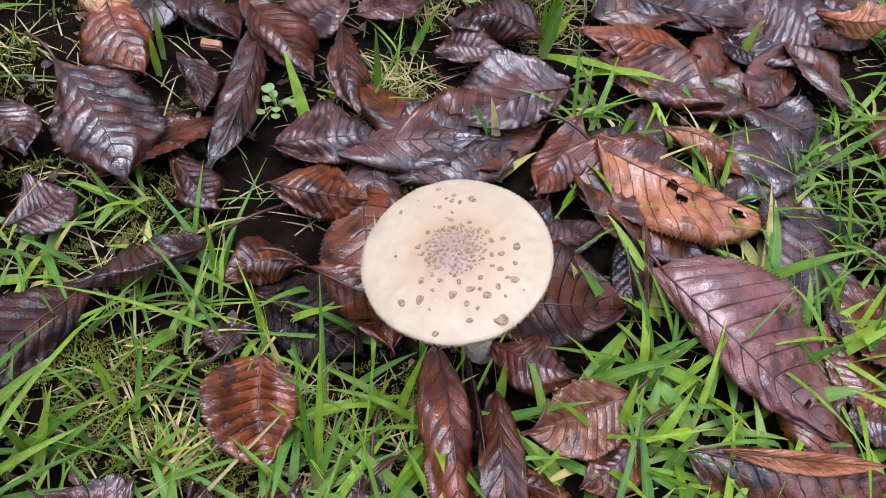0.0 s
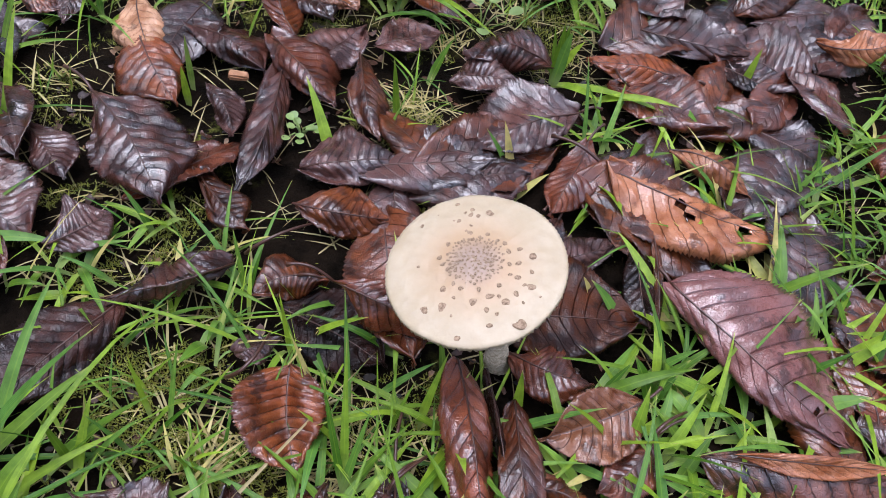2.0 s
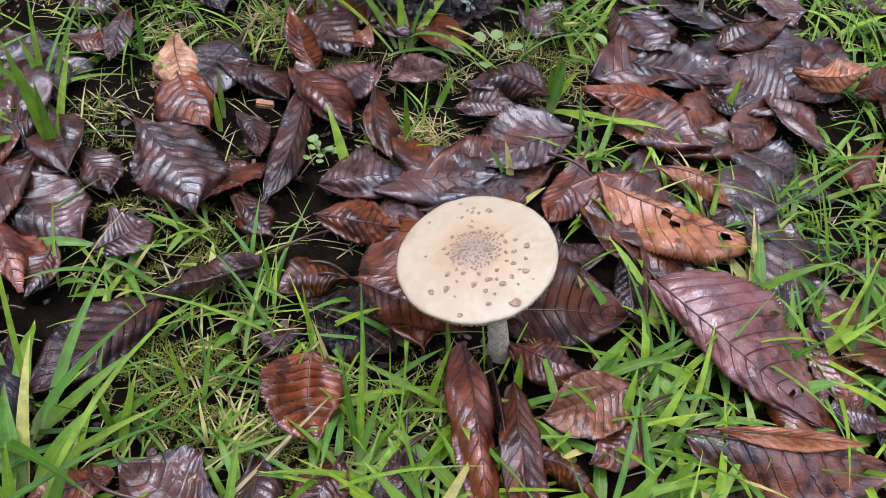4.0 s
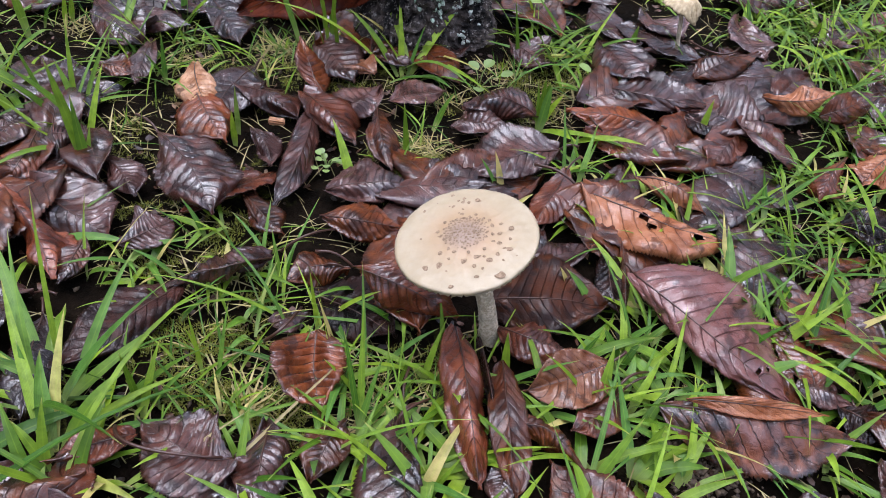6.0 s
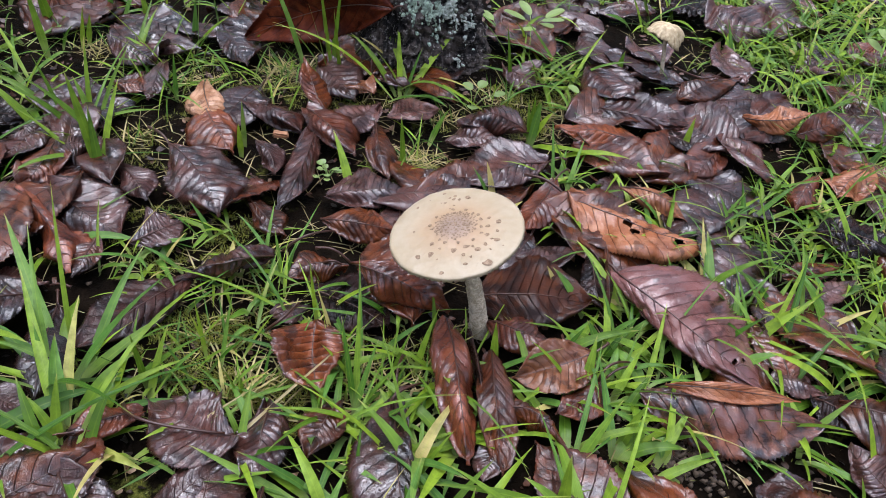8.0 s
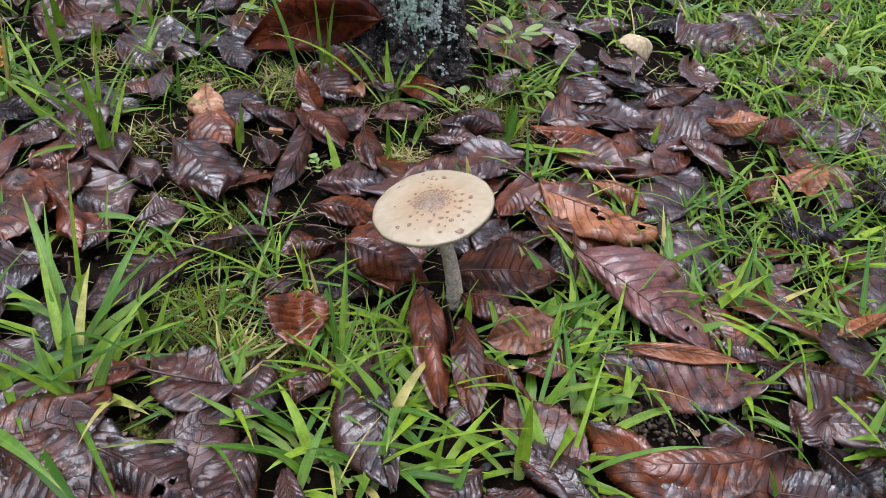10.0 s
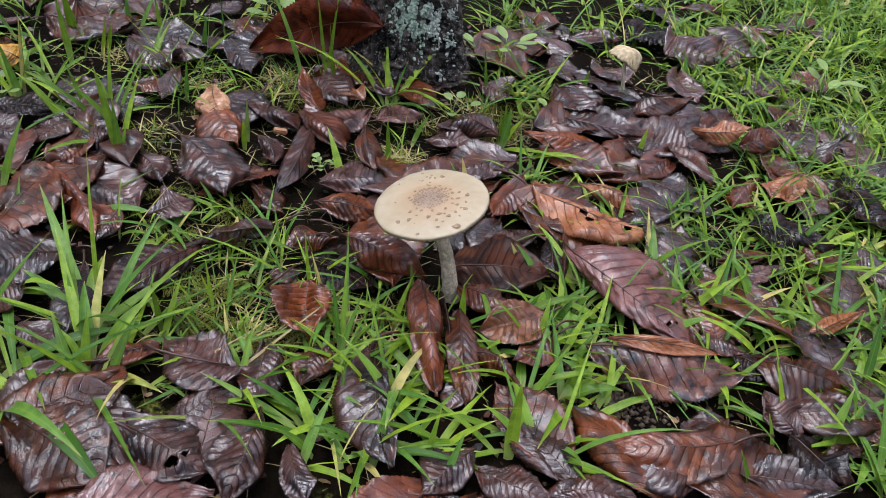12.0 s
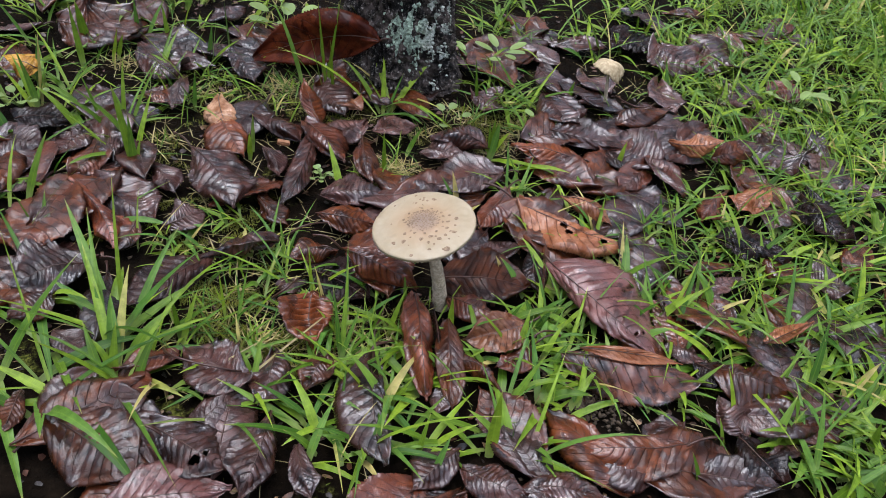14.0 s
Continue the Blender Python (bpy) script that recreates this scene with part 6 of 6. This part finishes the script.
blade(tuft, (-0.116, 0.455), (-0.118, 0.439, 0.075), 0.0042, 0.006, 0.5)
tuft = grass_tuft("fine dry grass stems below the standing leaf")
blade(tuft, (-0.152, 0.428), (-0.101, 0.473, 0.008), 0.0026, 0.005, -1)
blade(tuft, (-0.178, 0.469), (-0.173, 0.395, 0.008), 0.0026, 0.006, -1)
blade(tuft, (-0.151, 0.467), (-0.169, 0.442, 0.030), 0.0026, 0.006, 0.5)
blade(tuft, (-0.171, 0.459), (-0.182, 0.443, 0.030), 0.0026, 0.006, 0.5)
blade(tuft, (-0.150, 0.442), (-0.137, 0.462, 0.020), 0.0026, 0.006, -1)
blade(tuft, (-0.098, 0.462), (-0.075, 0.414, 0.005), 0.0025, 0.005, -1)
blade(tuft, (-0.136, 0.460), (-0.103, 0.427, 0.005), 0.0025, 0.006, -1)
tuft = grass_tuft("long light green grass beside the yellow leaf")
blade(tuft, (-0.380, 0.328), (-0.416, 0.358, 0.035), 0.0069, 0.008, 0.5)
blade(tuft, (-0.400, 0.366), (-0.398, 0.379, 0.050), 0.0071, 0.006, 0.5)
blade(tuft, (-0.328, 0.331), (-0.376, 0.335, 0.025), 0.0075, 0.014, 0.5)
blade(tuft, (-0.376, 0.413), (-0.386, 0.421, 0.070), 0.0081, 0.008, 0.5)
blade(tuft, (-0.321, 0.323), (-0.371, 0.333, 0.018), 0.0058, 0.014, 0.5)
blade(tuft, (-0.288, 0.325), (-0.304, 0.335, 0.035), 0.0065, 0.006, 0.5)
blade(tuft, (-0.292, 0.327), (-0.298, 0.353, 0.060), 0.0048, 0.006, 0.5)
blade(tuft, (-0.286, 0.326), (-0.276, 0.380, 0.045), 0.0041, 0.010, 0.5)
blade(tuft, (-0.314, 0.326), (-0.339, 0.341, 0.045), 0.0041, 0.008, 0.5)
blade(tuft, (-0.293, 0.323), (-0.235, 0.341, 0.012), 0.0040, 0.012, 0.5)
blade(tuft, (-0.383, 0.327), (-0.426, 0.346, 0.030), 0.0060, 0.010, 0.5)
blade(tuft, (-0.470, 0.500), (-0.500, 0.468, 0.020), 0.0081, 0.014, 0.5)
blade(tuft, (-0.467, 0.494), (-0.483, 0.471, 0.030), 0.0081, 0.010, 0.5)
blade(tuft, (-0.460, 0.493), (-0.432, 0.484, 0.040), 0.0070, 0.008, 0.5)
blade(tuft, (-0.356, 0.449), (-0.336, 0.429, 0.040), 0.0055, 0.004, 0.5)
blade(tuft, (-0.358, 0.441), (-0.339, 0.426, 0.050), 0.0054, 0.004, 0.5)
blade(tuft, (-0.359, 0.505), (-0.354, 0.495, 0.050), 0.0058, 0.005, 0.5)
blade(tuft, (-0.345, 0.496), (-0.331, 0.521, 0.040), 0.0067, 0.008, 0.5)
blade(tuft, (-0.320, 0.500), (-0.331, 0.513, 0.040), 0.0067, 0.006, 0.5)
blade(tuft, (-0.256, 0.464), (-0.249, 0.467, 0.060), 0.0071, 0.004, 0.5)
blade(tuft, (-0.257, 0.461), (-0.236, 0.457, 0.025), 0.0053, 0.008, 0.5)
blade(tuft, (-0.260, 0.455), (-0.264, 0.425, 0.025), 0.0053, 0.008, 0.5)



# ---- moss, straw and crumbs ----
def scatter(name, label, category, mat, c, rx, ry, count, length, width, lean, seed):
    rnd = random.Random(seed)
    clump = 0.9 if name == "moss" else 0.0
    verts, faces, uv = [], [], []
    for _ in range(count):
        a, r = rnd.uniform(0, 2 * math.pi), math.sqrt(rnd.random())
        x, y = c[0] + r * rx * math.cos(a), c[1] + r * ry * math.sin(a)
        if noise.noise((x * 26, y * 26, seed)) + clump * noise.noise((x * 95, y * 95, seed)) < -0.05 + 0.2 * clump:
            continue
        q = Vector((x, y, soil_height(x, y) + rnd.uniform(0, 0.003)))
        az, th, L = rnd.uniform(0, 2 * math.pi), rnd.uniform(*lean), length * rnd.uniform(0.5, 1.4)
        d = Vector((math.cos(az) * math.sin(th), math.sin(az) * math.sin(th), math.cos(th)))
        side = Vector((-math.sin(az), math.cos(az), 0))
        blade_strip([q + d * (L * i / 3) - Vector((0, 0, 0.12 * L * (i / 3) ** 2)) for i in range(4)], side, width * rnd.uniform(0.6, 1.3), 0.4, verts, faces, uv)
    tagged(new(name, mesh(name, verts, faces, mat, uv)), label, category, kind="stuff")


moss_mat = grass_material("yellow_moss", (0.09, 0.115, 0.010), (0.34, 0.33, 0.05), (0.14, 0.085, 0.02), 0.0)
for i, (c, rx, ry, k) in enumerate((((-0.095, 0.11), 0.07, 0.05, 2600), ((-0.16, 0.21), 0.06, 0.04, 1400), ((-0.035, 0.34), 0.03, 0.03, 500), ((-0.02, 0.13), 0.05, 0.04, 700), ((-0.16, 0.40), 0.09, 0.05, 900), ((0.05, 0.44), 0.05, 0.04, 700), ((0.09, 0.46), 0.05, 0.05, 900), ((-0.24, 0.30), 0.07, 0.06, 1200), ((-0.12, 0.45), 0.06, 0.04, 900), ((-0.02, 0.26), 0.04, 0.04, 600))):
    scatter("moss", "yellow-green moss cushion on damp soil", "moss", moss_mat, c, rx, ry, int(5 * k), 0.0028, 0.0007, (0.1, 1.3), i + 1)
    scatter("straw", "short bits of dry straw strewn on the soil", "straw", straw_mat, c, rx * 1.2, ry * 1.2, 130, 0.026, 0.0012, (1.3, 1.62), i + 20)
scatter("straw", "short bits of dry straw strewn on the soil", "straw", straw_mat, (0.0, 0.35), 0.5, 0.4, 1800, 0.028, 0.0010, (1.2, 1.6), 40)
scatter("moss", "thin yellow-green moss on damp soil", "moss", moss_mat, (0.05, 0.35), 0.5, 0.45, 7000, 0.0030, 0.0007, (0.1, 1.3), 41)

pale_mat = grass_material("pale_straw", (0.42, 0.33, 0.12), (0.62, 0.51, 0.23), (0.25, 0.17, 0.07), 0.0)
for i, (x, y, r, what) in enumerate(BARE):
    if what == "soil":
        continue
    k = r * r / 0.0009
    scatter("straw", "pale dry grass stems matted on the soil", "straw", pale_mat, (x, y), 1.15 * r, 1.1 * r, int((150 if what == "straw" else 60) * k), 0.022, 0.0013, (0.9, 1.58), 60 + i)
    scatter("moss", "bright yellow-green moss cushion between the leaves", "moss", moss_mat, (x, y), r, r, int((700 if what == "straw" else 2400) * k), 0.0042, 0.0008, (0.0, 1.2), 90 + i)
    scatter("grass", "fine short grass sprouting from moss and straw", "grass", grass_mat, (x, y), r, r, int((45 if what == "straw" else 35) * k), 0.026, 0.0018, (0.15, 1.3), 120 + i)

# crumbs of soil
crumb_mat, n, l, p = material("soil_crumb", 0.8)
tc = n.new("ShaderNodeTexCoord")
a = tex_noise(n, l, tc.outputs["Object"], 300, 4)
l.new(mix(n, l, a, (0.015, 0.010, 0.007), (0.10, 0.065, 0.035)), p.inputs["Base Color"])
rnd = random.Random(8)
verts, faces = [], []
for _ in range(800):
    x, y = (rnd.gauss(0.165, 0.018), rnd.gauss(0.105, 0.014)) if rnd.random() < 0.5 else (rnd.uniform(-0.45, 0.6), rnd.uniform(-0.05, 0.8))
    q, r = len(verts), rnd.uniform(0.0008, 0.0026)
    for dx, dy, dz in ((1, 0, 0), (-1, 0, 0), (0, 1, 0), (0, -1, 0), (0, 0, 1), (0, 0, -1)):
        f = r * rnd.uniform(0.6, 1.4)
        verts.append((x + dx * f + rnd.uniform(-r, r) * 0.3, y + dy * f, soil_height(x, y) + r * 0.4 + dz * f))
    faces += [(q + i, q + j, q + k) for i, j, k in ((0, 2, 4), (2, 1, 4), (1, 3, 4), (3, 0, 4), (2, 0, 5), (1, 2, 5), (3, 1, 5), (0, 3, 5))]
tagged(new("soil_crumbs", mesh("soil_crumbs", verts, faces, crumb_mat)), "brown crumbs of damp soil", "soil", kind="stuff")

# torn bits of old leaves, strewn over the soil
bit_mat, n, l, p = material("leaf_bit", 0.45)
g = n.new("ShaderNodeNewGeometry")
tc = n.new("ShaderNodeTexCoord")
r = g.outputs["Random Per Island"]
col = mix(n, l, ramp(n, l, r, 0.2, 0.7), (0.010, 0.005, 0.003), (0.085, 0.028, 0.012))
col = mix(n, l, ramp(n, l, r, 0.82, 0.95), col, (0.22, 0.125, 0.060))
l.new(mix(n, l, ramp(n, l, tex_noise(n, l, tc.outputs["Object"], 400, 4), 0.4, 0.7, 0, 0.6), col, (0.012, 0.006, 0.004)), p.inputs["Base Color"])
bump(n, l, p, tex_noise(n, l, tc.outputs["Object"], 500, 4), 0.6, 0.001)
rnd = random.Random(18)
verts, faces = [], []
for _ in range(5200):
    x, y = rnd.uniform(-0.52, 0.50), rnd.uniform(-0.08, 0.80)
    if noise.noise((x * 11, y * 11, 2.2)) < -0.12:
        continue
    q, k, size = len(verts), rnd.randint(6, 8), rnd.uniform(0.0016, 0.005)
    m3 = Euler((rnd.gauss(0, 0.4), rnd.gauss(0, 0.4), rnd.uniform(0, 6.3))).to_matrix()
    o, cup = Vector((x, y, soil_height(x, y) + 0.35 * size)), rnd.uniform(-0.4, 0.6)
    verts.append(o)
    for j in range(k):
        a, f = 2 * math.pi * j / k, size * rnd.uniform(0.5, 1.15)
        verts.append(o + m3 @ Vector((f * math.cos(a), 0.6 * f * math.sin(a), cup * f * abs(math.cos(a)))))
    faces += [(q, q + 1 + j, q + 1 + (j + 1) % k) for j in range(k)]
tagged(new("leaf_bits", mesh("leaf_bits", verts, faces, bit_mat)), "torn brown bits of old leaves on wet soil", "leaf litter", kind="stuff")

# ---- the small withered mushroom ----
old_cap, n, l, p = material("withered_cap", 0.6)
tc = n.new("ShaderNodeTexCoord")
a = tex_noise(n, l, tc.outputs["Object"], 260, 4)
l.new(mix(n, l, ramp(n, l, a, 0.35, 0.7), (0.34, 0.25, 0.13), (0.55, 0.43, 0.26)), p.inputs["Base Color"])
small = tagged(new("mushroom"), "small withered tan mushroom with a ragged cap and thin stem", "mushroom")
small.location = (0.191, 0.545, 0)
verts, faces = [], []
nr, nk = 96, 12
for k in range(nk + 1):
    r = k / nk
    for j in range(nr):
        c = 2 * math.pi * j / nr
        R = 0.0165 * r ** 0.8 * (1 + 0.22 * noise.noise((1.6 * math.cos(c), 1.6 * math.sin(c), 2)) + 0.10 * noise.noise((5 * math.cos(c), 5 * math.sin(c), 2)))
        z = 0.058 - 0.007 * r ** 2.2 + 0.004 * r * noise.noise((2 * math.cos(c), 2 * math.sin(c), 5)) - 0.012 * r ** 3 * max(0, math.cos(c - 5.7)) ** 3
        pleat = 1 + 0.06 * r * r * math.sin(26 * c)
        verts.append((R * pleat * math.cos(c) - 0.010, 0.85 * R * pleat * math.sin(c) + 0.002, z))
for k in range(nk):
    faces += [(k * nr + j, k * nr + (j + 1) % nr, (k + 1) * nr + (j + 1) % nr, (k + 1) * nr + j) for j in range(nr)]
ob = part("cap", mesh("cap", verts, faces, old_cap), small)
so = ob.modifiers.new("thickness", "SOLIDIFY")
so.thickness, so.offset = 0.0015, -1
part("stem", tube("stem", [(-0.010 * s, 0.002 * s, -0.004 + 0.056 * s) for s in (i / 8 for i in range(9))], [0.0024 - 0.0006 * i / 8 for i in range(9)], 10, stem_mat), small)

# ---- loose stalks ----
def twig(a, b, c):
    """A thin dark leaf stalk through three places."""
    a, b, c = Vector(a), Vector(b), Vector(c)
    root = tagged(new("twig"), "thin dark bent leaf stalk lying on the litter", "twig", "loose stalks")
    root.location = a
    pts = [(1 - s) ** 2 * a + 2 * s * (1 - s) * (2 * b - (a + c) / 2) + s * s * c - a for s in (i / 14 for i in range(15))]
    part("stalk", tube("stalk", pts, [0.0011 - 0.0004 * i / 14 for i in range(15)], 7, stalk_mat), root)


twig((0.003, 0.093, 0.008), (0.005, 0.097, 0.020), (0.019, 0.114, 0.012))
twig((-0.067, 0.195, 0.008), (-0.057, 0.192, 0.020), (-0.047, 0.195, 0.012))
twig((0.003, 0.094, 0.008), (0.005, 0.099, 0.020), (0.013, 0.109, 0.012))
twig((-0.140, 0.067, 0.008), (-0.119, 0.052, 0.020), (-0.080, 0.058, 0.012))
twig((0.120, 0.137, 0.008), (0.124, 0.143, 0.020), (0.139, 0.156, 0.012))
twig((0.260, 0.088, 0.008), (0.242, 0.073, 0.020), (0.231, 0.068, 0.012))
twig((-0.146, 0.003, 0.008), (-0.123, -0.003, 0.020), (-0.109, -0.004, 0.012))
twig((0.203, 0.568, 0.008), (0.224, 0.529, 0.020), (0.250, 0.563, 0.012))
twig((0.105, 0.417, 0.008), (0.106, 0.389, 0.020), (0.115, 0.390, 0.012))
twig((-0.083, 0.135, 0.008), (-0.072, 0.138, 0.020), (-0.068, 0.161, 0.012))
twig((-0.094, 0.206, 0.008), (-0.079, 0.212, 0.020), (-0.064, 0.230, 0.012))
twig((-0.132, 0.249, 0.008), (-0.119, 0.226, 0.020), (-0.115, 0.224, 0.012))

# ---- a chip of wood ----
rnd = random.Random(3)
bm = bmesh.new()
bmesh.ops.create_cube(bm, size=1)
bmesh.ops.scale(bm, vec=(0.012, 0.006, 0.004), verts=bm.verts)
bmesh.ops.bevel(bm, geom=bm.edges[:], offset=0.0008, segments=2, affect="EDGES")
for v in bm.verts:
    v.co += Vector((rnd.uniform(-1, 1), rnd.uniform(-1, 1), rnd.uniform(-1, 1))) * 0.0005
me = bpy.data.meshes.new("wood_chip")
bm.to_mesh(me)
bm.free()
me.materials.append(LEAF["T"])
chip = tagged(new("wood_chip", me), "small tan chip of wood lying on dark leaves", "wood chip")
chip.matrix_world = pose(-0.135, 0.334, 0.012, 8, 5, 12)

# ---- weeds ----
weed_mat = grass_material("weed_green", (0.06, 0.17, 0.02), (0.15, 0.32, 0.04), (0.10, 0.22, 0.04))


def weed(x, y, count, size, long, height, seed, label):
    """A low herb: stalks that each carry a rounded leaf."""
    rnd = random.Random(seed)
    root = tagged(new("weed"), label, "weed", "low weeds")
    root.location = (x, y, 0)
    for i in range(count):
        az, d = i * 2.4 + rnd.uniform(-0.4, 0.4), size * rnd.uniform(0.5, 1.9)
        tip = Vector((d * math.cos(az), d * math.sin(az), height * rnd.uniform(0.5, 1.0)))
        part("stalk", tube("stalk", [(0, 0, -0.002), tip * 0.5 + Vector((0, 0, height * 0.2)), tip], [0.0006, 0.0005, 0.0004], 5, weed_mat), root)
        out, side = Vector((math.cos(az), math.sin(az), 0.25)).normalized(), Vector((-math.sin(az), math.cos(az), 0))
        verts, faces, k = [tip + out * size * long * 0.5], [], 12
        for r in (0.55, 1.0):
            for j in range(k):
                c = 2 * math.pi * j / k
                verts.append(tip + out * size * long * (0.5 - 0.5 * r * math.cos(c)) + side * size * 0.45 * r * math.sin(c) + Vector((0, 0, 0.10 * size * r * r * abs(math.sin(c)))))
        faces += [(0, 1 + j, 1 + (j + 1) % k) for j in range(k)] + [(1 + j, 1 + k + j, 1 + k + (j + 1) % k, 1 + (j + 1) % k) for j in range(k)]
        part("weed_leaf", mesh("weed_leaf", verts, faces, weed_mat), root)


weed(-0.089, 0.305, 11, 0.006, 0.9, 0.010, 1, "tiny round-leaved green weed between dark leaves")
weed(-0.205, 0.575, 8, 0.020, 1.2, 0.030, 2, "light green weed with broad rounded leaves")
weed(-0.395, 0.325, 8, 0.010, 1.0, 0.014, 3, "small green weed with rounded leaves")
weed(0.055, 0.60, 5, 0.013, 1.9, 0.030, 4, "green weed with oblong leaves beside the tree")
weed(-0.155, 0.245, 5, 0.007, 1.0, 0.010, 5, "tiny pale green weed on moss")
weed(0.01, 0.44, 4, 0.011, 1.0, 0.018, 6, "round-leaved green weed near the tree")
weed(0.43, 0.62, 7, 0.014, 1.5, 0.040, 7, "light green weed with oblong leaves in the grass")
weed(0.020, 0.583, 2, 0.012, 1.5, 0.03, 8, "pale oval weed leaf beside the tree")
weed(0.110, 0.468, 2, 0.011, 1.1, 0.02, 9, "small round weed leaf among dark leaves")
